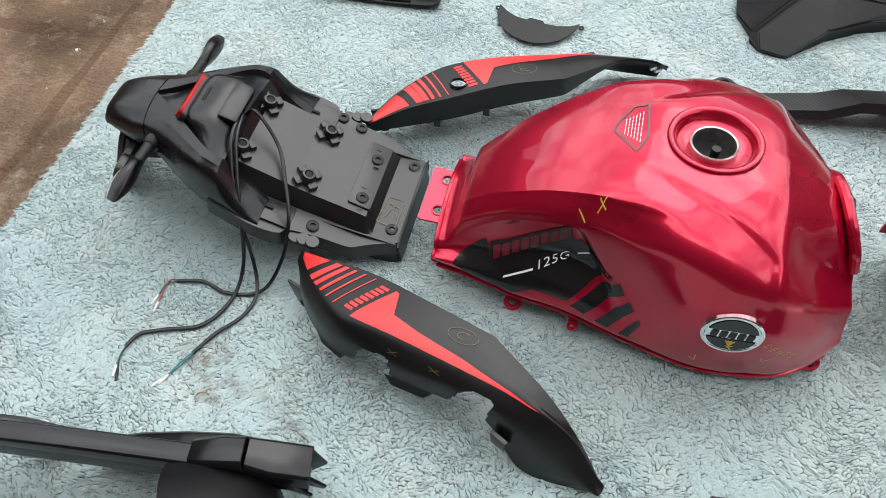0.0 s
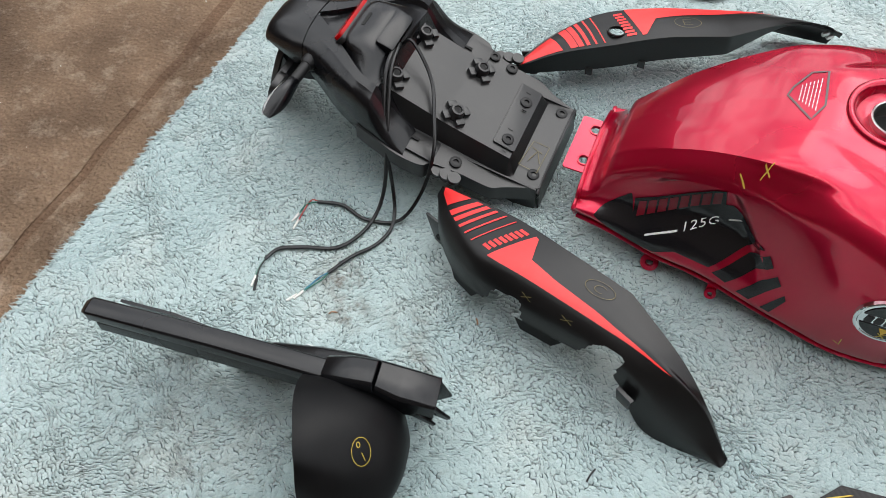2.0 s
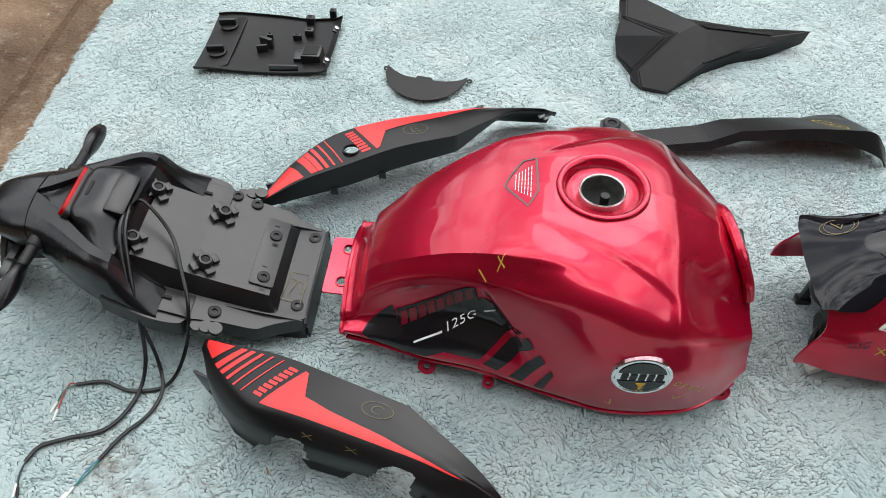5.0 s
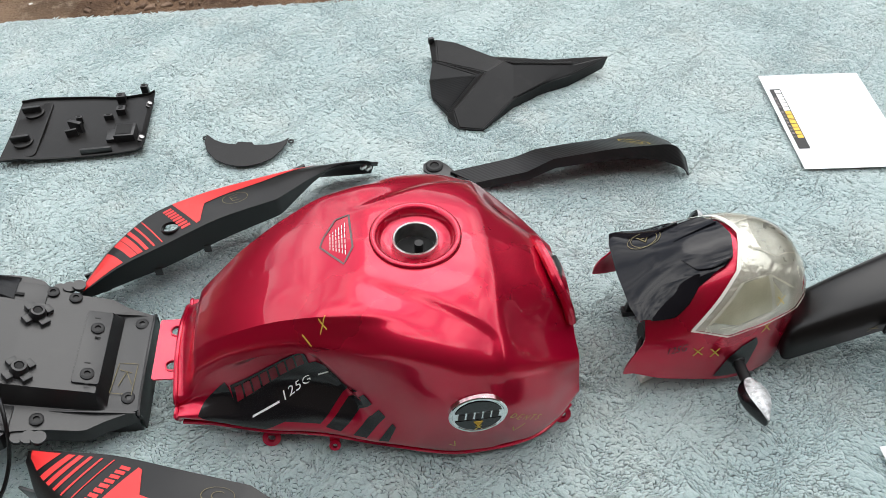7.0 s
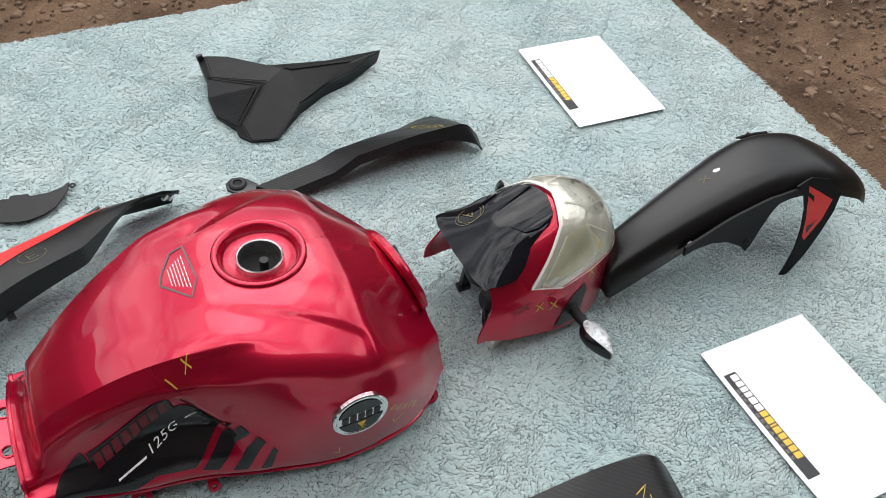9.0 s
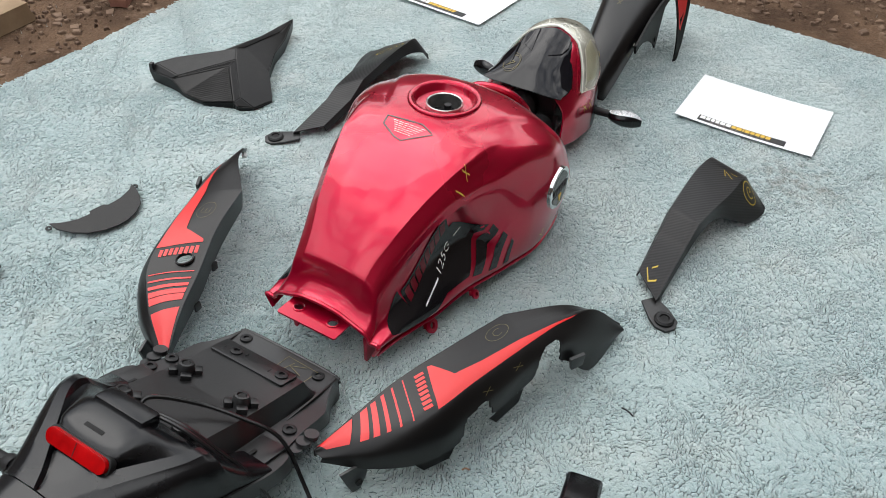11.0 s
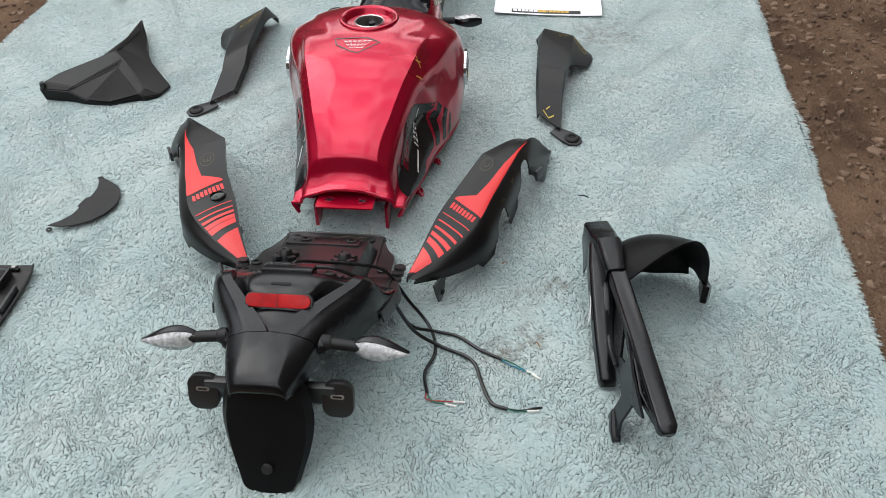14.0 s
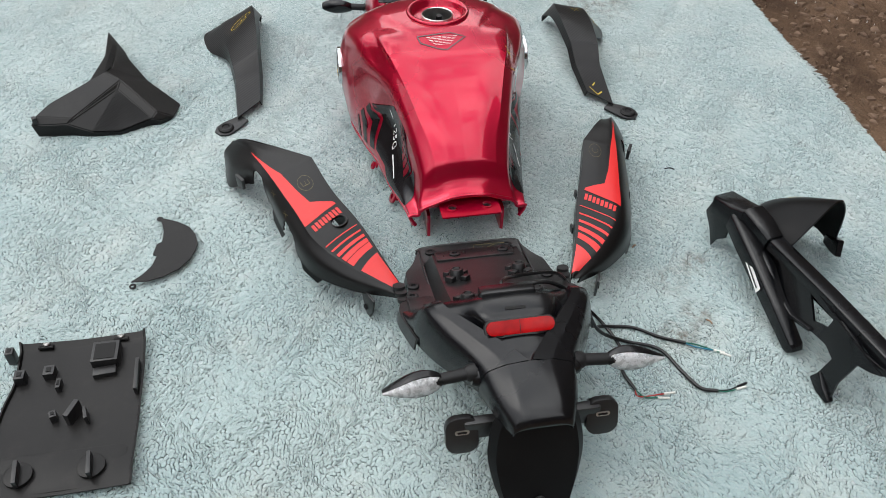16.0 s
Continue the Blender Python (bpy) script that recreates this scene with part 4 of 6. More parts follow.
    fu = 0.352 if sgn < 0 else 0.378
    patch([(fu, 0.255), (fu + 0.010, 0.265), (fu + 0.042, 0.445), (fu + 0.11, 0.485), (0.62, 0.535), (0.785, 0.585), (0.76, 0.598), (0.60, 0.600), (0.45, 0.600), (fu + lean, 0.597)], RED_DECAL, "red_flash", "red decal flash")
    for k in range(8):
        v = 0.265 + k * 0.037
        wu = fu - 0.036
        sh = lean / 0.34 * (v - 0.24)
        p = S(wu + sh + 0.012, v + 0.015)
        if holed and (p - hole).length < 0.017:
            continue
        patch([(wu + sh, v), (wu + sh, v + 0.026), (wu + 0.024 + sh, v + 0.030), (wu + 0.024 + sh, v + 0.004)], RED_DECAL, "wordmark_bar")
    # pen mark: a circled capital, and small crosses
    cu, cv, ru, rv = (0.53, 0.34, 0.030, 0.070) if sgn < 0 else (0.49, 0.38, 0.030, 0.070)
    g = lambda a, b: R2(cu + a * ru, cv - b * rv * sgn * -1)
    part("pen_ring", strokes(g, [ring_pts(0, 0, 1, 1, 24)], 0.045), DULL_INK, body, "faded pen circle")
    part("pen_mark", pen_text(g, mark, -0.4, -0.5, 1.0, 0.055), DULL_INK, body, "faded pen letter")
    for u, v in ((0.44, 0.73), (0.53, 0.72)):
        part("pen_cross", strokes(raised(S, 0.001, up), [[(u - 0.012, v - 0.02), (u + 0.012, v + 0.02)], [(u + 0.010, v - 0.02), (u - 0.010, v + 0.022)]], 0.003), DULL_INK, body, "faded pen cross")
    if holed:
        m = facing(hole + Vector((0, 0, 0.0004)), (0, sgn * 0.15, 1))
        part("hole_rim", turned([(0.0155, -0.002), (0.0150, 0.0012), (0.0128, 0.0014), (0.0122, 0.0), (0.0122, -0.003)], m, 28), MATT, body)
    # skirt tabs and clip feet
    for u, w, h in ((0.29, 0.10, 0.014), (0.49, 0.11, 0.016)):
        a, b = S(u - w / 2, 1.0), S(u + w / 2, 1.0)
        dn = Vector((0, sgn * 0.004, -h))
        bmq = bmesh.new()
        q = [bmq.verts.new(p) for p in (a, b, b + dn + (a - b) * 0.2, a + dn + (b - a) * 0.15)]
        bmq.faces.new(q)
        bmesh.ops.solidify(bmq, geom=list(bmq.faces), thickness=0.0025)
        part("skirt_tab", bmq, MATT, t)
    p = S(0.09, 1.0)
    ft = part("clip_foot", prism([(-0.022, 0), (0.022, 0), (0.016, -0.030), (0.006, -p.z), (-0.006, -p.z), (-0.014, -0.028)], 0.004, facing((p.x, p.y - sgn * 0.002, p.z + 0.003), (-0.4, sgn, 0)), 0.001), PLASTIC, t)
    part("clip_eye", turned([(0.005, 0.0), (0.005, 0.003), (0.002, 0.003)], facing((p.x + 0.002, p.y + sgn * 0.003, 0.02), (-0.4, sgn, 0)), 14), DARK, ft)
    p = S(0.76, 0.98)
    part("clip_foot", prism([(-0.012, 0.004), (0.014, 0.004), (0.012, -0.018), (-0.008, -0.020)], 0.006, facing((p.x, p.y + sgn * 0.004, p.z + 0.012), (-0.6, sgn, 0)), 0.001), PLASTIC, t)
    for u in (0.24, 0.38):
        p = S(u, 0.02)
        part("inner_tab", block(0.012, 0.004, 0.014, pose(p.x, p.y - sgn * 0.002, p.z - 0.013), 0.001), PLASTIC, t)
    for u in (0.9, 0.94):
        p = S(u, 0.02)
        part("inner_clip", block(0.012, 0.006, 0.006, pose(p.x - 0.004, p.y - sgn * 0.006, p.z - 0.006, 0, 0, sgn * 40), 0.001), STEEL, t, "bare metal clip")
    return t


fairing(-1, "left_fairing", "matt black side fairing with red stripe decals", "C", False)
fairing(1, "right_fairing", "matt black side fairing with red decals and lock hole", "E", True, 0.012, 0.027)


# ---- tail unit with undertray ----
def signal_lamp(parent, base, tip, lean, size=1.0):
    """A turn signal on a round stalk: black shell in front, clear lens to the rear."""
    b, t = Vector(base), Vector(tip)
    d = (t - b).normalized()
    L = (t - b).length - 0.035
    c0 = b + d * 0.035
    back = Vector(lean).normalized()
    up = d.cross(back).normalized()
    if up.z < 0:
        up = -up

    def shell(lo, hi, grow, name, m, host, lab=""):
        bm = bmesh.new()
        rings = []
        nn, kk = 14, 10
        for i in range(nn + 1):
            f = i / nn
            w = size * (0.0165 * math.sin(math.pi * (0.12 + 0.86 * f ** 0.80)) ** 1.15 + 0.0012) * (1 + grow)
            h = size * (0.0125 * math.sin(math.pi * (0.16 + 0.72 * f ** 1.4)) ** 0.8 + 0.001) * (1 + grow)
            p = c0 + d * L * f
            row = []
            for k in range(kk + 1):
                a = lo + (hi - lo) * k / kk
                row.append(bm.verts.new(p + back * h * math.cos(a) + up * w * math.sin(a)))
            rings.append(row)
        for A, B in zip(rings[:-1], rings[1:]):
            for k in range(kk):
                bm.faces.new((A[k], A[k + 1], B[k + 1], B[k]))
        bm.faces.new(rings[0])
        bm.faces.new(rings[-1][::-1])
        return part(name, bm, m, host, lab)

    sig = shell(0.26 * math.pi, 1.36 * math.pi, 0.05, "turn_signal", SATIN, parent, "black turn signal with a clear lens")
    part("stalk", tube([b - d * 0.012, b, b + d * 0.03, b + d * 0.05], 0.0088, 14, 4, 0.0078), RUBBER, sig)
    part("stalk_base", turned([(0.0115, -0.004), (0.0115, 0.006), (0.0095, 0.010), (0.0, 0.010)], facing(b - d * 0.006, d), 20), RUBBER, sig)
    shell(-0.64 * math.pi, 0.26 * math.pi, -0.14, "bulb_tray", SIGNAL_TRAY, sig, "silvered bulb tray")
    shell(-0.64 * math.pi, 0.27 * math.pi, 0.03, "lens", SIGNAL_LENS, sig, "clear ribbed lens")
    return sig


def washer(parent, p, nrm, r=0.0095, m=None):
    part("grommet", turned([(r, -0.001), (r, 0.0022), (r * 0.8, 0.0032), (r * 0.45, 0.003), (r * 0.4, 0.0005), (0.0, 0.0003)], facing(p, nrm), 22), m or RUBBER, parent)


def build_tail():
    t = root("tail_unit", (-0.3, 0, 0), "black plastic motorcycle tail unit with undertray and mudflap", "tail unit")
    # undertray
    PZ = curve1(((-0.320, 0.125), (-0.250, 0.100), (-0.178, 0.074), (-0.10, 0.050), (-0.055, 0.044)))
    QZ = curve1(((-0.325, 0.166), (-0.29, 0.153), (-0.20, 0.112), (-0.115, 0.080), (-0.10, 0.074)))
    HW = curve1(((-0.320, 0.130), (-0.25, 0.143), (-0.217, 0.139), (-0.205, 0.127), (-0.165, 0.120), (-0.118, 0.117), (-0.098, 0.105), (-0.055, 0.086)))
    rows = []
    for x in (-0.322, -0.29, -0.25, -0.217, -0.205, -0.165, -0.145, -0.118, -0.104, -0.094, -0.075, -0.053):
        zp, w = PZ(x), HW(x)
        zq = QZ(x) if x < -0.10 else zp + 0.0015
        hp = 0.072 if x < -0.10 else 0.070
        rows.append([(x, -w - 0.004, zp - 0.022), (x, -w, zp), (x, -hp - 0.013, zp), (x, -hp, zq), (x, 0, zq + 0.0015), (x, hp, zq), (x, hp + 0.013, zp), (x, w, zp), (x, w + 0.004, zp - 0.022)])
    S = sheet(rows, (8, 9), (1, 2, 3, 5, 6, 7))
    bm = skin(S, 44, 32)
    bmesh.ops.recalc_face_normals(bm, faces=bm.faces)
    bmesh.ops.solidify(bm, geom=list(bm.faces), thickness=0.003)
    tray = part("undertray", bm, PLASTIC, t, sharp=26)
    part("front_edge", tube([(-0.052, -0.086, 0.024), (-0.052, -0.084, 0.042), (-0.052, 0.0, 0.0455), (-0.052, 0.084, 0.042), (-0.052, 0.086, 0.024)], 0.0026, 8, 4), PLASTIC, t)
    part("front_skirt", prism([(-0.088, 0.0), (0.088, 0.0), (0.086, 0.046), (-0.086, 0.046)], 0.003, facing((-0.053, 0, -0.001), (1, 0, 0.02)), 0.0008), PLASTIC, t)
    for sgn in (-1, 1):
        part("side_skirt", prism([(-0.09, -0.001), (-0.055, -0.001), (-0.055, 0.044), (-0.165, 0.07), (-0.15, 0.02)], 0.003, Matrix.Translation((0, sgn * 0.088, 0)) @ pose(0, 0, 0, 90, 0, 0), 0.0008), PLASTIC, t)
        # raised flank panel with a slot
        part("flank_plate", block(0.055, 0.04, 0.004, pose(-0.232, sgn * 0.108, PZ(-0.232) - 0.001, sgn * 3, 20, 0), 0.0015), PLASTIC, tray)
        part("slot", block(0.013, 0.005, 0.002, pose(-0.240, sgn * 0.104, PZ(-0.240) + 0.004, 0, 20, 0), 0.0006), DARK, tray)
        for k in range(3):
            part("edge_lug", turned([(0.010, -0.003), (0.010, 0.003), (0.0, 0.003)], pose(-0.195 + k * 0.014, sgn * (0.131 + 0.002 * k), PZ(-0.195) - 0.006, 0, 18, 0), 14), PLASTIC, tray)
    slope = (0.42, 0, 1)
    # bosses with four lugs
    for x, y in ((-0.290, 0.050), (-0.197, 0.048), (-0.294, -0.050), (-0.199, -0.050)):
        z = QZ(x)
        m = facing((x, y, z), slope)
        boss = part("boss", turned([(0.0125, -0.001), (0.0115, 0.010), (0.0095, 0.0155), (0.0065, 0.0160), (0.0055, 0.0145), (0.0055, 0.006), (0.0, 0.006)], m, 20), PLASTIC, tray)
        # black disc across the bore, coloured as the shade within
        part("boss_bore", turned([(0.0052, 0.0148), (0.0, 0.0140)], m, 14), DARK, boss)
        for k in range(4):
            mm = m @ pose(0, 0, 0, 0, 0, 45 + 90 * k) @ pose(0.0165, 0, 0)
            part("lug", block(0.010, 0.014, 0.008, mm, 0.0012), PLASTIC, boss)
    # pad with two grommets and four slots
    part("grommet_pad", prism(rounded(0.036, 0.128, 0.004), 0.0035, facing((-0.119, 0.004, QZ(-0.119)), (0.38, 0, 1), (0, 1, 0)), 0.001), PLASTIC, tray)
    for y in (0.036, -0.045):
        washer(tray, (-0.117, y, QZ(-0.117) + 0.0035), (0.38, 0, 1))
        for dx, dy in ((-0.010, 0.019), (0.010, -0.017)):
            part("slot", block(0.008, 0.002, 0.0012, pose(-0.117 + dx * 0.3, y + dy, QZ(-0.117) + 0.004, 0, 20, 0), 0.0003), DARK, tray)
    for x, y in ((-0.176, -0.106), (-0.168, 0.112), (-0.068, 0.068), (-0.068, -0.066), (-0.200, 0.118)):
        washer(tray, (x, y, PZ(x) + 0.001), (0.3, 0, 1))
    # pen mark: a framed letter
    fk = lambda a, b: Vector((-0.090 + a, b, PZ(-0.09 + a) + 0.0042 - max(0, a - 0.0) * 0.02))
    part("pen_box", strokes(fk, [[(-0.004, -0.058), (0.026, -0.062), (0.028, -0.008), (0.002, -0.006), (-0.004, -0.058)]], 0.0011), DULL_INK, tray, "faded pen frame")
    part("pen_mark", strokes(fk, [[(0.004, -0.018), (0.022, -0.024)], [(0.006, -0.046), (0.014, -0.022), (0.024, -0.044)]], 0.0012), DULL_INK, tray, "faded pen letter K")
    # cowl behind the tray: a shallow V inset between two raised wings, a fold, and falling sides
    # each row: x, then (y, z) for the spine, the panel's edge, the inset, the V edge, the wing, the fold, the side and the hem
    def mirrored(x, half):
        return [(x, -y, z) for y, z in half[:0:-1]] + [(x, y, z) for y, z in half]

    prof = (
        (-0.245, ((0.0, 0.095), (0.040, 0.095), (0.086, 0.096), (0.094, 0.103), (0.108, 0.104), (0.124, 0.103), (0.139, 0.099), (0.142, 0.088))),
        (-0.275, ((0.0, 0.125), (0.040, 0.125), (0.086, 0.122), (0.093, 0.134), (0.106, 0.134), (0.122, 0.129), (0.135, 0.116), (0.138, 0.100))),
        (-0.300, ((0.0, 0.176), (0.040, 0.175), (0.088, 0.170), (0.093, 0.176), (0.106, 0.174), (0.121, 0.163), (0.130, 0.136), (0.132, 0.110))),
        (-0.312, ((0.0, 0.190), (0.044, 0.187), (0.087, 0.176), (0.092, 0.184), (0.105, 0.181), (0.119, 0.168), (0.128, 0.138), (0.130, 0.110))),
        (-0.330, ((0.0, 0.203), (0.046, 0.200), (0.080, 0.181), (0.084, 0.188), (0.099, 0.185), (0.113, 0.173), (0.122, 0.142), (0.124, 0.112))),
        (-0.360, ((0.0, 0.2065), (0.046, 0.2045), (0.057, 0.184), (0.061, 0.191), (0.080, 0.188), (0.098, 0.176), (0.108, 0.147), (0.110, 0.118))),
        (-0.378, ((0.0, 0.202), (0.034, 0.200), (0.043, 0.185), (0.047, 0.1925), (0.068, 0.1895), (0.088, 0.177), (0.098, 0.149), (0.100, 0.122))),
        (-0.391, ((0.0, 0.190), (0.020, 0.189), (0.033, 0.187), (0.0365, 0.1940), (0.060, 0.1905), (0.080, 0.178), (0.090, 0.152), (0.091, 0.125))),
        (-0.418, ((0.0, 0.1860), (0.008, 0.1862), (0.0125, 0.1870), (0.0155, 0.1955), (0.043, 0.1915), (0.065, 0.180), (0.073, 0.157), (0.074, 0.133))),
        (-0.4385, ((0.0, 0.1880), (0.0008, 0.1885), (0.0014, 0.190), (0.0025, 0.1965), (0.034, 0.1925), (0.057, 0.181), (0.064, 0.161), (0.065, 0.142))),
    )
    part("cowl", skin(sheet([mirrored(*q) for q in prof], (2, 6, 7), (3, 4, 5, 9, 10, 11)), 72, 98, 0.003), SATIN, t, sharp=22)
    # ledge with its slot in front of the reflector
    part("ledge", block(0.030, 0.078, 0.018, pose(-0.318, 0.002, 0.184, 0, 22, 0), 0.006), SATIN, t)
    part("slot", block(0.005, 0.028, 0.002, pose(-0.357, 0.001, 0.2055, 0, 0, 0), 0.0005), DARK, t)
    rf = facing((-0.3815, 0.0, 0.1975), (-0.74, 0, 0.68), (0, 1, 0))
    plate = part("reflector_plate", prism(rounded(0.023, 0.096, 0.009), 0.009, rf @ pose(-0.001, 0, -0.008), 0.001), PLASTIC, t)
    lens = part("reflector", prism(rounded(0.019, 0.092, 0.0092), 0.0062, rf, 0.0022, 3), RED_REFLECTOR, plate, "red prismatic reflector")
    part("reflector_line", block(0.017, 0.0008, 0.0004, rf @ pose(0, 0.001, 0.0062), 0.0), DARK, lens)
    # tapering end cap: a flat-topped wedge, butted to the cowl with a thin seam
    prof = (
        (-0.4400, ((0.0, 0.1962), (0.018, 0.1950), (0.034, 0.1922), (0.057, 0.1808), (0.064, 0.161), (0.065, 0.142))),
        (-0.4650, ((0.0, 0.1945), (0.018, 0.1938), (0.033, 0.1910), (0.053, 0.1790), (0.059, 0.163), (0.059, 0.147))),
        (-0.4930, ((0.0, 0.1890), (0.018, 0.1888), (0.031, 0.1865), (0.046, 0.1750), (0.050, 0.163), (0.050, 0.152))),
        (-0.5100, ((0.0, 0.1825), (0.017, 0.1822), (0.029, 0.1800), (0.040, 0.1710), (0.043, 0.162), (0.043, 0.154))),
        (-0.5180, ((0.0, 0.1745), (0.016, 0.1743), (0.027, 0.1725), (0.036, 0.1665), (0.039, 0.160), (0.039, 0.154))),
        (-0.5195, ((0.0, 0.1640), (0.016, 0.1640), (0.026, 0.1630), (0.034, 0.1600), (0.037, 0.157), (0.037, 0.153))),
        (-0.5100, ((0.0, 0.1550), (0.016, 0.1550), (0.025, 0.1545), (0.032, 0.1535), (0.035, 0.153), (0.035, 0.151))),
        (-0.4900, ((0.0, 0.1480), (0.016, 0.1480), (0.025, 0.1480), (0.032, 0.1480), (0.035, 0.148), (0.035, 0.146))),
    )
    rows = []
    for x, half in prof:
        rows.append(mirrored(x, half))
    part("end_cap", skin(sheet(rows), 42, 60, 0.003), SATIN, t, sharp=60)
    # closed body below the cap, from which the flap hangs
    part("cap_core", prism([(-0.478, 0.088), (-0.506, 0.152), (-0.440, 0.158), (-0.405, 0.150), (-0.405, 0.100)], 0.084, Matrix.Translation((0, 0.042, 0)) @ pose(0, 0, 0, 90, 0, 0), 0.004), FLAP, t)
    for sgn in (-1, 1):
        part("lamp_boss", turned([(0.0155, -0.024), (0.0150, 0.0), (0.0125, 0.005), (0.0, 0.005)], facing((-0.424, sgn * 0.068, 0.160), (0, sgn, 0.1)), 22), SATIN, t)
    # mudflap
    rows = []
    for x, z, w in ((-0.492, 0.158, 0.044), (-0.500, 0.140, 0.056), (-0.509, 0.116, 0.062), (-0.519, 0.090, 0.064), (-0.534, 0.055, 0.058), (-0.548, 0.025, 0.048), (-0.558, 0.006, 0.040), (-0.561, -0.001, 0.026)):
        rows.append([(x + 0.014, -w, z), (x + 0.002, -w * 0.86, z), (x, 0, z), (x + 0.002, w * 0.86, z), (x + 0.014, w, z)])
    flap = part("mudflap", skin(sheet(rows, (), (1, 3)), 24, 20, 0.003), FLAP, t, sharp=30)
    part("flap_stud", turned([(0.008, 0.0), (0.008, 0.002), (0.005, 0.003), (0.0, 0.003)], facing((-0.546, 0.0, 0.036), (-0.85, 0, 0.5)), 18), PLASTIC, flap)
    for sgn, y0 in ((-1, -0.094), (1, 0.094)):
        mb = facing((-0.478, y0, 0.112), (-0.94, 0, 0.34))
        tab = part("plate_tab", prism(rounded(0.044, 0.054, 0.016), 0.012, mb @ pose(0, 0, -0.006), 0.003), PLASTIC, t)
        part("tab_slot", prism(rounded(0.019, 0.0065, 0.003), 0.001, mb @ pose(0, 0.006, 0.0058)), STEEL, tab, "slot with bright rim")
        part("tab_slot_core", prism(rounded(0.013, 0.003, 0.0014), 0.001, mb @ pose(0, 0.006, 0.0064)), DARK, tab)
        part("tab_arm", block(0.014, 0.05, 0.034, pose(-0.474, sgn * 0.066, 0.100), 0.004), PLASTIC, t)
    for sgn, base, tip in ((-1, (-0.424, -0.076, 0.164), (-0.432, -0.188, 0.160)), (1, (-0.424, 0.076, 0.166), (-0.430, 0.190, 0.156))):
        signal_lamp(t, base, tip, (-1, 0, 0.45))
    return t


TAIL = build_tail()
TAIL.location.y += 0.0125


def cables(t):
    """Three cables out of the tail, over the flange and down to the towel, with bared ends."""
    start = (-0.306, 0.012, 0.172)
    one = part("cable", tube([start, (-0.285, 0.014, 0.184), (-0.245, -0.015, 0.150), (-0.222, -0.060, 0.128), (-0.205, -0.105, 0.100), (-0.212, -0.140, 0.045), (-0.236, -0.178, 0.008), (-0.286, -0.192, 0.004), (-0.332, -0.180, 0.004), (-0.372, -0.188, 0.004)], 0.0028, 8, 7), CABLE, t, "black sleeved cable")
    two = part("cable", tube([start, (-0.300, -0.002, 0.186), (-0.292, -0.045, 0.182), (-0.282, -0.085, 0.150), (-0.272, -0.120, 0.110), (-0.270, -0.155, 0.035), (-0.276, -0.200, 0.006), (-0.300, -0.252, 0.004), (-0.350, -0.272, 0.004), (-0.384, -0.288, 0.004), (-0.394, -0.312, 0.005)], 0.0030, 8, 7), CABLE, t, "black sleeved cable")
    three = part("cable", tube([start, (-0.303, -0.006, 0.188), (-0.297, -0.050, 0.185), (-0.286, -0.092, 0.148), (-0.272, -0.125, 0.100), (-0.256, -0.150, 0.030), (-0.243, -0.186, 0.006), (-0.250, -0.226, 0.004), (-0.276, -0.262, 0.004), (-0.295, -0.300, 0.004)], 0.0028, 8, 7), CABLE, t, "black sleeved cable")
    for cab, a, wires in ((one, (-0.370, -0.187, 0.004), ((GREEN_WIRE, (-0.386, -0.198, 0.003), (-0.390, -0.220, 0.002)), (RED_WIRE, (-0.384, -0.190, 0.003), (-0.384, -0.232, 0.002)))),
                          (two, (-0.393, -0.310, 0.005), ((GREEN_WIRE, (-0.396, -0.325, 0.003), (-0.393, -0.345, 0.002)), (CABLE, (-0.394, -0.33, 0.004), (-0.388, -0.350, 0.002)))),
                          (three, (-0.294, -0.298, 0.004), ((BLUE_WIRE, (-0.304, -0.312, 0.003), (-0.316, -0.342, 0.002)), (GREEN_WIRE, (-0.300, -0.316, 0.003), (-0.322, -0.350, 0.002))))):
        for m, mid, tip in wires:
            part("wire", tube([a, mid, tip], 0.0011, 6, 5), m, cab, "thin coloured wire")
            d = (Vector(tip) - Vector(mid)).normalized()
            part("connector", tube([Vector(tip) - d * 0.003, Vector(tip) + d * 0.006, Vector(tip) + d * 0.015], 0.0022, 8, 3, 0.0017), WHITE_CRIMP if m is not CABLE else RUBBER, cab, "clear sleeved bullet connector")


cables(TAIL)


# ---- chain guard with wheel hugger ----
def beam(pts, w, h, bevel=0.3):
    """A chamfered box beam along points, w wide across and h high; either may change along it."""
    P = [Vector(p) for p in pts]
    ws = w if isinstance(w, (list, tuple)) else [w] * len(P)
    hs = h if isinstance(h, (list, tuple)) else [h] * len(P)
    bm = bmesh.new()
    rings = []
    for k, p in enumerate(P):
        d = (P[min(len(P) - 1, k + 1)] - P[max(0, k - 1)]).normalized()
        side = d.cross(Vector((0, 0, 1))).normalized()
        up = side.cross(d)
        a, b = ws[k] / 2, hs[k] / 2
        c = min(a, b) * bevel
        prof = ((-a, -b), (a, -b), (a, b - c), (a - c, b), (-a + c, b), (-a, b - c))
        rings.append([bm.verts.new(p + side * x + up * y) for x, y in prof])
    for A, B in zip(rings[:-1], rings[1:]):
        for k in range(6):
            bm.faces.new((A[k], A[(k + 1) % 6], B[(k + 1) % 6], B[k]))
    bm.faces.new(rings[0])
    bm.faces.new(rings[-1][::-1])
    bmesh.ops.bevel(bm, geom=list(bm.edges), offset=0.0008, segments=1, affect="EDGES")
    return bm


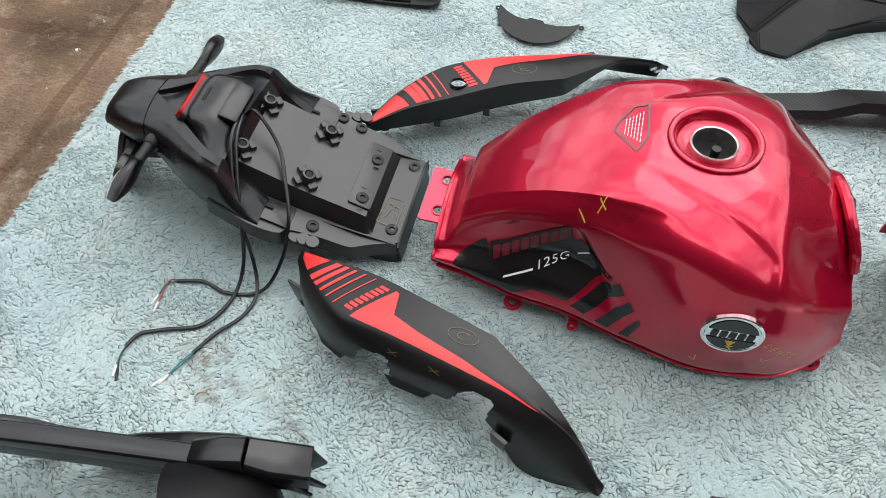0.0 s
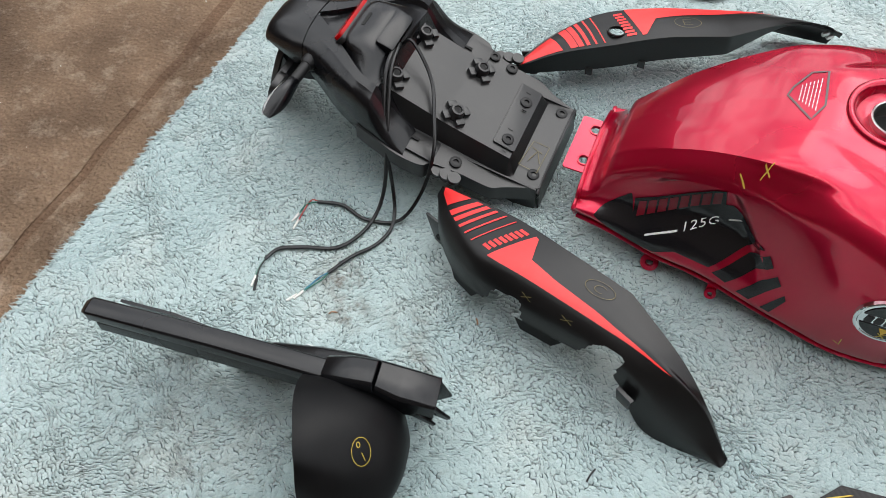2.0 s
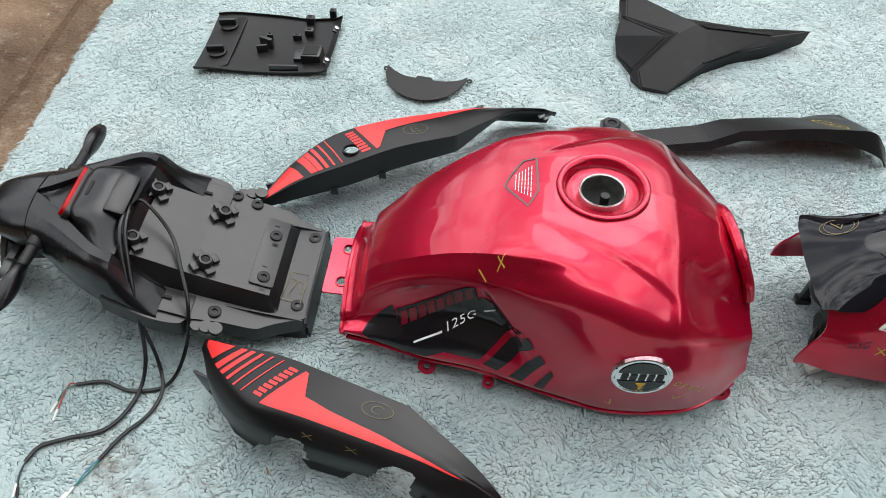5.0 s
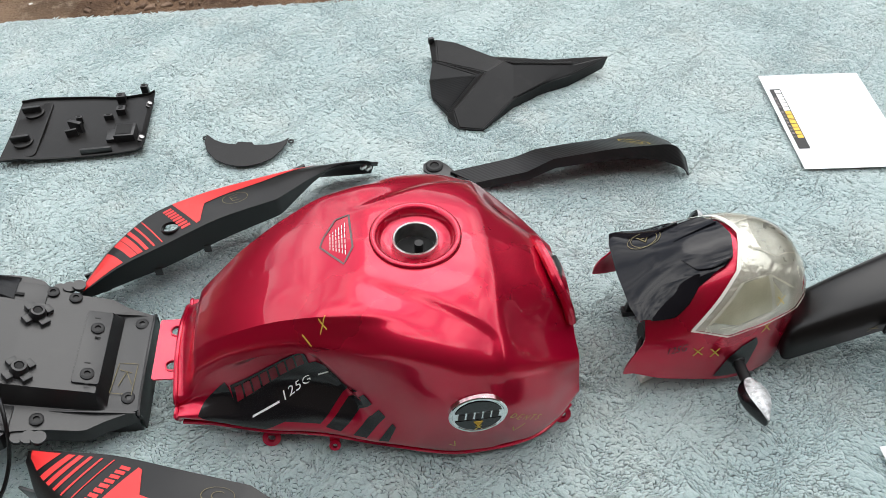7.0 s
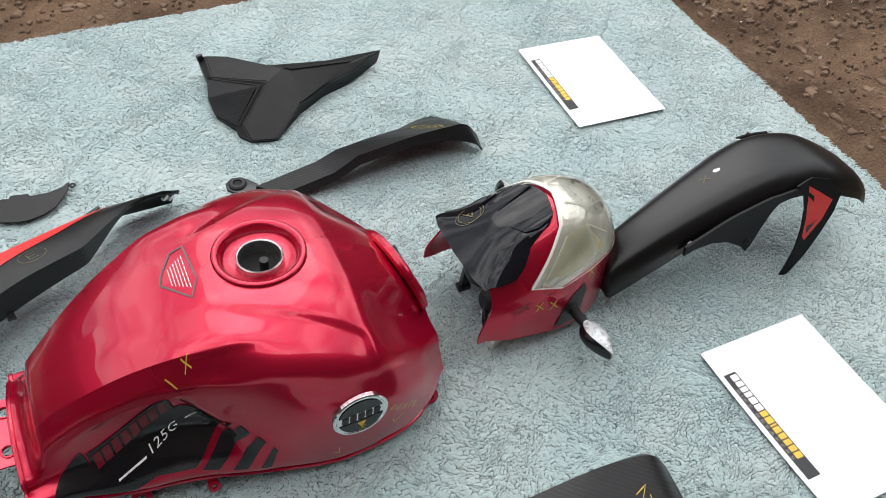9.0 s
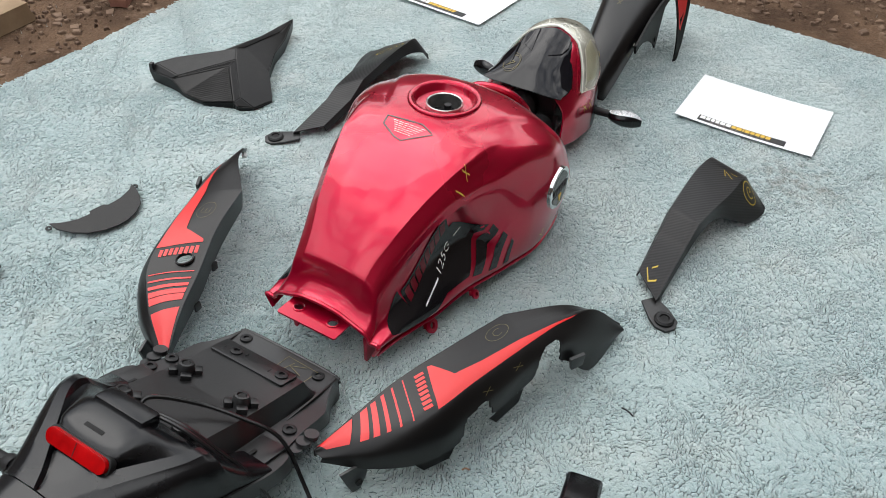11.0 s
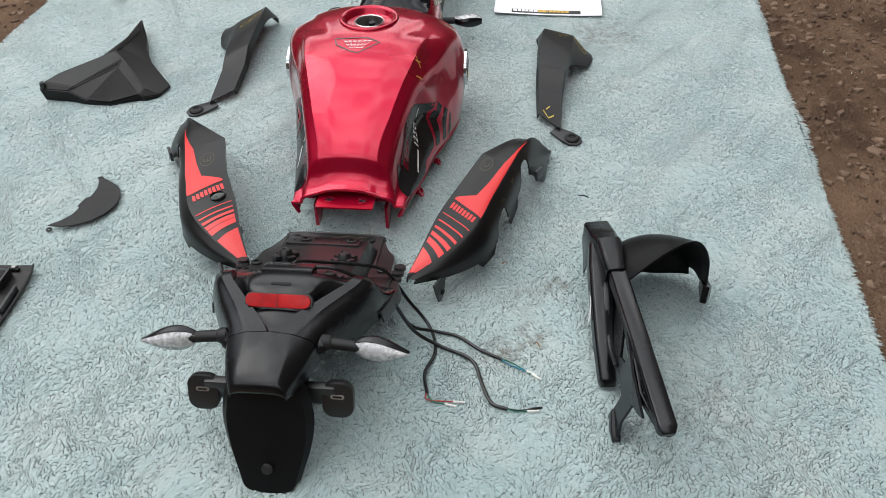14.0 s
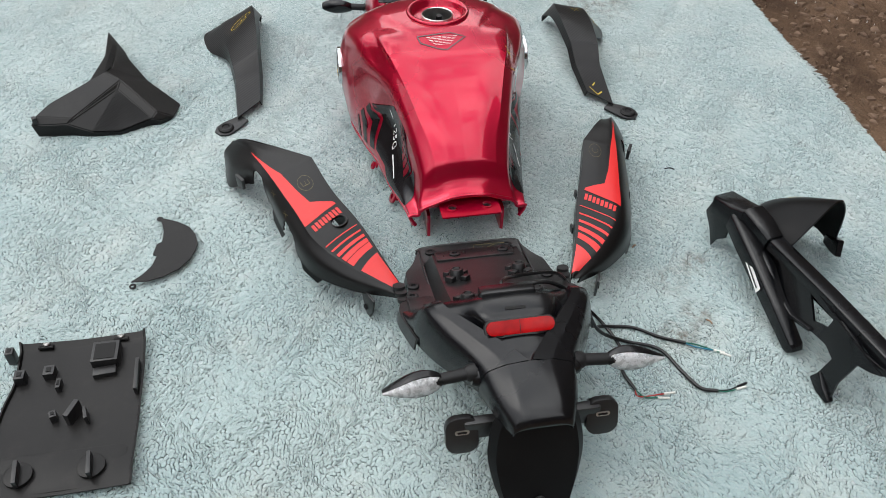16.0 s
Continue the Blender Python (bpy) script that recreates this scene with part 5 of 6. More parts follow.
def build_guard():
    t = root("chain_guard", (-0.25, -0.48, 0), "satin black plastic chain guard with rear wheel hugger", "chain guard")
    part("top_rail", beam([(-0.508, -0.5195, 0.118), (-0.500, -0.518, 0.1205), (-0.33, -0.4965, 0.112), (-0.19, -0.479, 0.100), (-0.170, -0.476, 0.096)], [0.018, 0.026, 0.027, 0.028, 0.026], [0.010, 0.018, 0.020, 0.022, 0.024], 0.28), SATIN, t)
    part("rail_flange", beam([(-0.490, -0.526, 0.100), (-0.33, -0.506, 0.090), (-0.20, -0.490, 0.078)], 0.008, [0.02, 0.028, 0.024]), SATIN, t)
    part("knuckle", beam([(-0.185, -0.476, 0.094), (-0.150, -0.471, 0.098), (-0.120, -0.466, 0.100)], [0.032, 0.040, 0.040], [0.040, 0.050, 0.05], 0.3), SATIN, t)
    part("front_block", beam([(-0.125, -0.466, 0.096), (-0.095, -0.461, 0.088), (-0.050, -0.452, 0.080)], [0.040, 0.046, 0.044], [0.05, 0.042, 0.034], 0.22), SATIN, t)
    part("front_cheek", prism([(0.0, 0.0), (0.055, 0.006), (0.068, -0.030), (0.045, -0.055), (0.030, -0.083), (0.020, -0.060), (0.0, -0.04)], 0.003, Matrix.Translation((-0.108, -0.440, 0.084)) @ pose(0, 0, 0, 90, 0, 8), 0.0008), SATIN, t)
    part("front_prong", beam([(-0.055, -0.468, 0.082), (-0.03, -0.466, 0.066)], [0.006, 0.003], [0.02, 0.008]), SATIN, t)
    part("front_prong", beam([(-0.070, -0.476, 0.070), (-0.045, -0.476, 0.056)], [0.006, 0.003], [0.014, 0.006]), SATIN, t)
    # lower arm that curves down to the towel
    arm = part("lower_arm", beam([(-0.105, -0.452, 0.085), (-0.150, -0.451, 0.078), (-0.215, -0.453, 0.060), (-0.280, -0.457, 0.038), (-0.335, -0.463, 0.014), (-0.342, -0.464, 0.008)], [0.030, 0.032, 0.030, 0.028, 0.026, 0.022], [0.034, 0.036, 0.034, 0.030, 0.024, 0.014], 0.35), SATIN, t)
    part("sticker", prism([(-0.032, -0.007), (0.032, -0.007), (0.032, 0.007), (-0.032, 0.007)], 0.0006, facing((-0.213, -0.4372, 0.060), (0.0, 1, 0.12), (0, 0, 1)) @ pose(0, 0, 0, 0, 0, -18)), WHITE_DECAL, arm, "white sticker with dark print")
    part("sticker_bar", prism([(-0.026, -0.0025), (0.026, -0.0025), (0.026, 0.0005), (-0.026, 0.0005)], 0.0004, facing((-0.213, -0.4366, 0.060), (0.0, 1, 0.12), (0, 0, 1)) @ pose(0, 0, 0, 0, 0, -18)), INK, arm)
    # web under the rail with its window, running down into the leg
    outer = [(-0.140, 0.050), (-0.150, 0.104), (-0.280, 0.110), (-0.400, 0.112), (-0.478, 0.110), (-0.462, 0.099), (-0.440, 0.090), (-0.434, 0.042), (-0.437, -0.001), (-0.418, -0.001), (-0.394, 0.004), (-0.400, 0.030), (-0.404, 0.062), (-0.382, 0.068), (-0.330, 0.055), (-0.285, 0.038), (-0.262, 0.020), (-0.200, 0.040)]
    window = [(-0.304, 0.099), (-0.366, 0.106), (-0.366, 0.090), (-0.338, 0.074)]
    bm = bmesh.new()
    for loop in (outer, window):
        vs = [bm.verts.new((x, 0, z)) for x, z in loop]
        for k in range(len(vs)):
            bm.edges.new((vs[k - 1], vs[k]))
    bmesh.ops.triangle_fill(bm, edges=list(bm.edges), use_beauty=True)
    for v in bm.verts:
        v.co.y = -0.470 - 0.19 * max(0.0, v.co.z - 0.03) - 0.10 * max(0.0, -v.co.x - 0.40)
    bmesh.ops.recalc_face_normals(bm, faces=bm.faces)
    bmesh.ops.solidify(bm, geom=list(bm.faces), thickness=0.004)
    part("web", bm, SATIN, t, sharp=30)
    part("web_shelf", beam([(-0.150, -0.462, 0.088), (-0.215, -0.464, 0.072), (-0.262, -0.465, 0.052), (-0.300, -0.467, 0.046), (-0.345, -0.470, 0.062)], [0.014, 0.016, 0.012, 0.008, 0.006], [0.012, 0.014, 0.012, 0.008, 0.006]), SATIN, t)
    part("web_rib", beam([(-0.372, -0.489, 0.104), (-0.430, -0.494, 0.098), (-0.478, -0.508, 0.104)], 0.006, [0.016, 0.014, 0.010]), SATIN, t)
    part("leg_foot", beam([(-0.397, -0.468, 0.020), (-0.418, -0.469, 0.010), (-0.440, -0.471, 0.004)], [0.010, 0.014, 0.012], [0.028, 0.020, 0.006]), SATIN, t)
    # hugger: a hood that opens to the rear
    rows = [
        [(-0.205, -0.478, 0.085), (-0.205, -0.500, 0.116), (-0.190, -0.535, 0.142), (-0.166, -0.575, 0.153), (-0.150, -0.605, 0.145), (-0.143, -0.628, 0.105), (-0.140, -0.637, 0.034)],
        [(-0.155, -0.468, 0.088), (-0.155, -0.495, 0.118), (-0.145, -0.535, 0.137), (-0.130, -0.572, 0.136), (-0.120, -0.602, 0.121), (-0.115, -0.624, 0.085), (-0.118, -0.634, 0.030)],
        [(-0.105, -0.468, 0.080), (-0.105, -0.495, 0.103), (-0.098, -0.530, 0.113), (-0.090, -0.565, 0.108), (-0.086, -0.592, 0.094), (-0.086, -0.612, 0.070), (-0.095, -0.625, 0.036)],
        [(-0.080, -0.482, 0.050), (-0.066, -0.503, 0.062), (-0.058, -0.530, 0.068), (-0.055, -0.556, 0.066), (-0.058, -0.582, 0.056), (-0.066, -0.603, 0.042), (-0.078, -0.618, 0.030)],
        [(-0.092, -0.490, 0.012), (-0.080, -0.510, 0.010), (-0.071, -0.534, 0.006), (-0.068, -0.558, 0.003), (-0.072, -0.584, 0.008), (-0.076, -0.603, 0.012), (-0.084, -0.618, 0.018)],
    ]
    S = sheet(rows)
    hood = part("hugger", skin(S, 30, 36, 0.003), FLAP, t, sharp=50)
    part("hugger_foot", beam([(-0.165, -0.628, 0.045), (-0.144, -0.635, 0.034), (-0.120, -0.635, 0.030)], [0.010, 0.016, 0.014], [0.03, 0.026, 0.018]), SATIN, t)
    up = 1.0 if raised(S, 0.01)(0.5, 0.5).z > S(0.5, 0.5).z else -1.0
    f = lambda a, b: raised(S, 0.0012, up)(0.47 + a * 0.56, 0.46 + b * 0.62)
    part("pen_ring", strokes(f, [ring_pts(0, 0, 0.105, 0.115, 22)], 0.005), YELLOW_INK, hood, "yellow pen circle")
    part("pen_mark", strokes(f, [ring_pts(-0.045, -0.045, 0.02, 0.02, 8), [(0.005, 0.0), (0.06, 0.05)]], 0.007), YELLOW_INK, hood, "yellow pen marks")
    return t


build_guard()


# ---- two tank-side blades ----
def blade(sgn, label, mark, shift, stretch=0.0):
    """A curved trim blade with a lug and rubber eye at its rear end. Drawn for y-, mirrored for y+."""
    base = [
        [(0.424, -0.350, 0.010), (0.422, -0.354, 0.023), (0.380, -0.402, 0.013), (0.380, -0.404, 0.002)],
        [(0.518, -0.346, 0.026), (0.515, -0.352, 0.041), (0.498, -0.405, 0.042), (0.500, -0.409, 0.026)],
        [(0.566, -0.346, 0.050), (0.563, -0.352, 0.067), (0.540, -0.410, 0.070), (0.542, -0.415, 0.050)],
        [(0.662, -0.348, 0.056), (0.658, -0.355, 0.076), (0.600, -0.420, 0.071), (0.604, -0.428, 0.048)],
        [(0.725, -0.348, 0.050), (0.720, -0.359, 0.074), (0.664, -0.430, 0.067), (0.672, -0.472, 0.010)],
        [(0.778, -0.345, 0.026), (0.764, -0.366, 0.064), (0.742, -0.436, 0.058), (0.722, -0.488, 0.001)],
        [(0.796, -0.350, 0.001), (0.792, -0.372, 0.026), (0.782, -0.438, 0.028), (0.752, -0.489, 0.000)],
    ]
    rows = [[(p[0] + shift[0] + stretch * max(0.0, (p[0] - 0.56) / 0.23), -sgn * (p[1] + shift[1]), p[2]) for p in r] for r in base]
    if sgn > 0:
        # this one lies tipped over, its outer side low
        rows = [[(x, y, max(0.001, z - (0.0, 0.010, 0.026, 0.028, 0.028, 0.024, 0.014)[k] * (c > 1))) for c, (x, y, z) in enumerate(r)] for k, r in enumerate(rows)]
    S = sheet(rows, (1, 2), (1, 2))
    ex, ey = 0.352 + shift[0], -sgn * (-0.427 + shift[1])
    t = root("trim_blade", (0.6 + shift[0], -sgn * -0.4, 0), label, "trim panel", "tank-side trim blades")
    body = part("blade", skin(S, 42, 24, 0.0026), CARBON, t, sharp=30)
    up = 1.0 if raised(S, 0.01)(0.4, 0.5).z > S(0.4, 0.5).z else -1.0
    R = raised(S, 0.0010, up)
    lug = part("lug", prism([(0.050, -0.013), (0.018, -0.020), (-0.010, -0.020), (-0.022, -0.008), (-0.022, 0.010), (-0.008, 0.021), (0.012, 0.021), (0.050, 0.014)], 0.005, pose(ex, ey, 0.001, 0, -3, 50 if sgn < 0 else -50), 0.0012), PLASTIC, t)
    part("eye", turned([(0.0165, 0.004), (0.0165, 0.008), (0.0135, 0.0105), (0.0085, 0.0105), (0.0072, 0.008), (0.0072, 0.004), (0.0, 0.004)], pose(ex, ey, 0.001), 26), RUBBER, lug, "rubber grommet")
    part("eye_bore", turned([(0.0070, 0.0085), (0.0, 0.008)], pose(ex, ey, 0.001), 16), DARK, lug)
    # pen marks on the cheek and crown
    if sgn < 0:
        g = lambda a, b: R(0.80 + a * 0.050, 0.79 + b * 0.10)
        h = lambda a, b: R(0.74 + a * 0.06, 0.50 + b * 0.2)
        part("pen_tick", strokes(h, [[(-0.3, 0.2), (0.3, 0.0), (0.0, 0.5)], [(0.5, 0.3), (0.7, 0.6)]], 0.04), YELLOW_INK, body, "yellow pen tick")
        part("pen_tick", strokes(R, [[(0.035, 0.40), (0.01, 0.48), (0.035, 0.56)], [(0.05, 0.45), (0.07, 0.5)]], 0.006), YELLOW_INK, body, "yellow pen arrow")
    else:
        g = lambda a, b: R(0.69 + a * 0.030, 0.48 - b * 0.11)
    part("pen_ring", strokes(g, [ring_pts(0, 0, 1, 1, 22)], 0.09), YELLOW_INK, body, "yellow pen circle")
    part("pen_mark", pen_text(g, mark, -0.4, -0.5, 1.0, 0.1), YELLOW_INK, body, "yellow pen letter")
    return t


blade(-1, "grey-black ribbed plastic trim blade, upright end cheek", "G", (0.0, 0.0))
blade(1, "grey-black ribbed plastic trim blade beside the tank", "F", (0.065, -0.012), 0.03)


# ---- side cover with three points ----
def build_cover():
    t = root("side_cover", (0.55, 0.67, 0), "three-pointed grey-black plastic side cover, carbon ribbed", "side cover")
    V = {"t": (0.443, 0.828, 0.034), "t2": (0.458, 0.819, 0.046), "n": (0.500, 0.797, 0.048), "q1": (0.566, 0.726, 0.053), "h": (0.690, 0.708, 0.047), "l": (0.822, 0.719, 0.038), "l2": (0.732, 0.672, 0.030),
         "k": (0.668, 0.650, 0.028), "d": (0.598, 0.608, 0.026), "b": (0.524, 0.538, 0.008), "b2": (0.477, 0.550, 0.008), "b3": (0.456, 0.578, 0.014), "p1": (0.432, 0.655, 0.010), "p2": (0.432, 0.710, 0.014), "p3": (0.444, 0.758, 0.030),
         "m": (0.546, 0.654, 0.065), "q": (0.588, 0.692, 0.063), "r": (0.470, 0.580, 0.028), "m2": (0.530, 0.661, 0.053), "r2": (0.460, 0.592, 0.017), "p4": (0.455, 0.747, 0.036), "e1": (0.606, 0.679, 0.061), "e2": (0.738, 0.688, 0.043)}
    F = [("t", "t2", "p4", "p3"), ("t2", "n", "q1", "q", "m", "p4"), ("q1", "h", "l", "e2", "e1", "q"), ("l", "l2", "e2"), ("e1", "e2", "l2", "k", "d"), ("q", "e1", "d", "m"), ("m", "d", "b", "b2", "r"),
         ("r", "b2", "b3", "r2"), ("m", "r", "r2", "m2"), ("p4", "m", "m2", "p3"), ("p3", "m2", "p2"), ("m2", "r2", "p1", "p2")]
    bm = bmesh.new()
    vs = {k: bm.verts.new(v) for k, v in V.items()}
    for f in F:
        bm.faces.new([vs[k] for k in f])
    bmesh.ops.recalc_face_normals(bm, faces=bm.faces)
    rim = [e for e in bm.edges if e.is_boundary]
    ext = bmesh.ops.extrude_edge_only(bm, edges=rim)
    c = Vector((0.53, 0.66, 0))
    for v in ext["geom"]:
        if isinstance(v, bmesh.types.BMVert):
            v.co.z = max(-0.001, v.co.z - 0.030)
            v.co += (c - Vector((v.co.x, v.co.y, 0))) * 0.035
    bmesh.ops.bevel(bm, geom=[e for e in bm.edges if not e.is_boundary], offset=0.0022, segments=2, affect="EDGES")
    body = part("body", bm, GREYPLASTIC, t, sharp=18)
    # ribbed pocket face and ribbed strip
    def tri(name, pts):
        q = bmesh.new()
        q.faces.new([q.verts.new(p) for p in pts])
        bmesh.ops.solidify(q, geom=list(q.faces), thickness=0.0012)
        part(name, q, CARBON, body, "ribbed carbon-look inlay")
    up = Vector((0, 0, 0.0022))
    tri("inlay", [Vector(V["m2"]) * 0.94 + Vector((0.44, 0.665, 0.02)) * 0.06 + up, Vector(V["r2"]) * 0.97 + Vector((0.44, 0.665, 0.02)) * 0.03 + up, Vector(V["p1"]) + up, Vector(V["p2"]) + up])
    tri("inlay", [Vector(V["e1"]) + up, Vector(V["e2"]) + up, Vector(V["e2"]) * 0.9 + Vector(V["l"]) * 0.1 + up + Vector((-0.01, 0.006, 0.001)), Vector(V["q"]) + up])
    part("hook", block(0.012, 0.008, 0.014, pose(0.447, 0.818, 0.036, 0, 0, 20), 0.0015), PLASTIC, t)
    return t


build_cover()


# ---- under-seat cover, lying inside up ----
def build_inner_cover():
    t = root("inner_cover", (-0.28, 0.64, 0), "worn black plastic cover lying inside up, with clips", "cover panel")
    rows = []
    for x, y0, y1, z in ((-0.146, 0.738, 0.553, 0.016), (-0.157, 0.736, 0.552, 0.011), (-0.165, 0.735, 0.551, 0.010), (-0.22, 0.734, 0.549, 0.007), (-0.265, 0.742, 0.549, 0.006), (-0.33, 0.746, 0.548, 0.008), (-0.385, 0.742, 0.548, 0.013), (-0.420, 0.738, 0.547, 0.012)):
        rows.append([(x, y0 + 0.002, z + 0.007), (x, y0, z), (x, y0 * 0.7 + y1 * 0.3, z - 0.003), (x, (y0 + y1) / 2, z - 0.004), (x, y0 * 0.3 + y1 * 0.7, z - 0.003), (x, y1, z), (x, y1 - 0.002, z + 0.006)])
    S = sheet(rows, (1, 2), (1, 5))
    body = part("panel", skin(S, 42, 30, 0.003), GREYPLASTIC, t, sharp=30)
    for y in (0.700, 0.588):
        part("rivet", turned([(0.0055, 0.0), (0.005, 0.002), (0.003, 0.003), (0.0, 0.003)], facing((-0.152, y, 0.017), (0.5, 0, 1)), 16), STEEL, body, "bright steel rivet")
        part("rivet_pad", block(0.014, 0.022, 0.004, facing((-0.154, y, 0.012), (0.5, 0, 1), (0, 1, 0)), 0.001), PLASTIC, body)
    # raised pad with two turn knobs
    part("pad", prism(rounded(0.062, 0.176, 0.012), 0.006, pose(-0.384, 0.645, 0.008, 0, -3, 0), 0.002), GREYPLASTIC, t)
    for y in (0.697, 0.602):
        kn = part("turn_knob", turned([(0.019, 0.0), (0.019, 0.005), (0.016, 0.0062), (0.0, 0.0055)], pose(-0.385, y, 0.0135), 26), GREYPLASTIC, t)
        part("knob_grip", block(0.036, 0.006, 0.014, pose(-0.388, y, 0.018, 0, 0, 6), 0.001), PLASTIC, kn)
    # moulded sockets and clips
    def clip(x, y, sx, sy, h, turn=0):
        c = part("clip", block(sx, sy, h, pose(x, y, 0.004, 0, 0, turn), 0.0012), PLASTIC, t)
        part("clip_bore", block(sx * 0.45, sy * 0.45, 0.001, pose(x, y, 0.004 + h, 0, 0, turn), 0.0), DARK, c)
    clip(-0.214, 0.726, 0.017, 0.015, 0.022)
    clip(-0.208, 0.686, 0.018, 0.016, 0.018)
    clip(-0.232, 0.670, 0.018, 0.007, 0.014)
    clip(-0.290, 0.668, 0.012, 0.010, 0.016, 15)
    clip(-0.168, 0.748, 0.014, 0.012, 0.026)
    box_ = part("socket", block(0.040, 0.040, 0.022, pose(-0.186, 0.606, 0.004), 0.002), PLASTIC, t)
    # flat black plate drawn as the socket's shaded opening
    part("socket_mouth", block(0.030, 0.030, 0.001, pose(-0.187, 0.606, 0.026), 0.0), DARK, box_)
    part("socket_step", block(0.016, 0.034, 0.012, pose(-0.216, 0.606, 0.004, 0, 0, 4), 0.002), PLASTIC, t)
    part("blade", block(0.030, 0.008, 0.026, pose(-0.290, 0.640, 0.003, 0, 0, -24), 0.001), PLASTIC, t)
    part("blade", block(0.022, 0.005, 0.020, pose(-0.296, 0.622, 0.003, 0, 0, 14), 0.001), PLASTIC, t)
    part("side_rib", block(0.060, 0.006, 0.018, pose(-0.235, 0.556, 0.006, 0, 0, 2), 0.002), PLASTIC, t)
    return t


build_inner_cover()


# ---- crescent blanking plate ----
def build_crescent():
    t = root("crescent_plate", (0.06, 0.53, 0), "thin dark grey crescent-shaped plastic plate", "blanking plate")
    dxy = (-0.004, -0.004)
    outer = [(-0.022, 0.592), (-0.024, 0.566), (-0.016, 0.538), (0.000, 0.513), (0.022, 0.496), (0.045, 0.487), (0.064, 0.485), (0.088, 0.490), (0.110, 0.502), (0.126, 0.522), (0.138, 0.545), (0.142, 0.562)]
    inner = [(0.128, 0.552), (0.102, 0.546), (0.074, 0.548), (0.070, 0.556), (0.042, 0.561), (0.038, 0.554), (0.014, 0.560), (-0.006, 0.574)]
    plate = part("plate", prism([(x + dxy[0], y + dxy[1]) for x, y in outer + inner], 0.0022, pose(0, 0, 0.0035, 0.6, 0.4, 0), 0.0005, 1), GREYPLASTIC, t, smooth=False)
    for x, y in ((-0.0295, 0.5855), (0.1415, 0.5535)):
        part("ear", turned([(0.006, 0.0), (0.006, 0.002), (0.0028, 0.002), (0.0028, 0.0)], pose(x, y, 0.0032), 14), GREYPLASTIC, t)
    f = lambda a, b: Vector((0.062 + a, 0.518 + b, 0.0096))
    part("pen_ring", strokes(f, [ring_pts(0, 0, 0.016, 0.016, 20)], 0.0009), DULL_INK, plate, "faded pen circle")
    part("pen_mark", pen_text(f, "S", -0.007, -0.009, 0.018, 0.001), DULL_INK, plate, "faded pen letter")
    return t


build_crescent()


# ---- headlamp cowl ----
H_W = curve1(((0.652, 0.098), (0.70, 0.107), (0.76, 0.108), (0.81, 0.100), (0.86, 0.082), (0.895, 0.056), (0.914, 0.028)))
H_T = curve1(((0.652, 0.158), (0.70, 0.182), (0.76, 0.204), (0.81, 0.218), (0.86, 0.206), (0.895, 0.168), (0.914, 0.125)))
H_B = curve1(((0.652, 0.052), (0.70, 0.044), (0.76, 0.034), (0.81, 0.022), (0.86, 0.018), (0.895, 0.034), (0.914, 0.060)))


def cowl_point(x, s):
    """s from -1 (lower edge at y+) over the crown to 1 (lower edge at y-)."""
    w, zt, zb = H_W(x), H_T(x), H_B(x)
    a = s * math.pi / 2
    y = -w * math.copysign(abs(math.sin(a)) ** 0.82, s)
    z = zb + (zt - zb) * math.cos(a) ** 0.80 if abs(s) < 0.9999 else zb
    return Vector((x, y, z))


def on_cowl(off):
    def f(x, s):
        p = cowl_point(x, s)
        a, b = cowl_point(min(0.9135, x + 0.002), s), cowl_point(x, max(-0.99, min(0.99, s + 0.01)))
        n = (a - p).cross(b - p)
        c = Vector((0.77, 0, 0.09))
        if n.dot(p - c) < 0:
            n = -n
        return p + n.normalized() * off
    return f


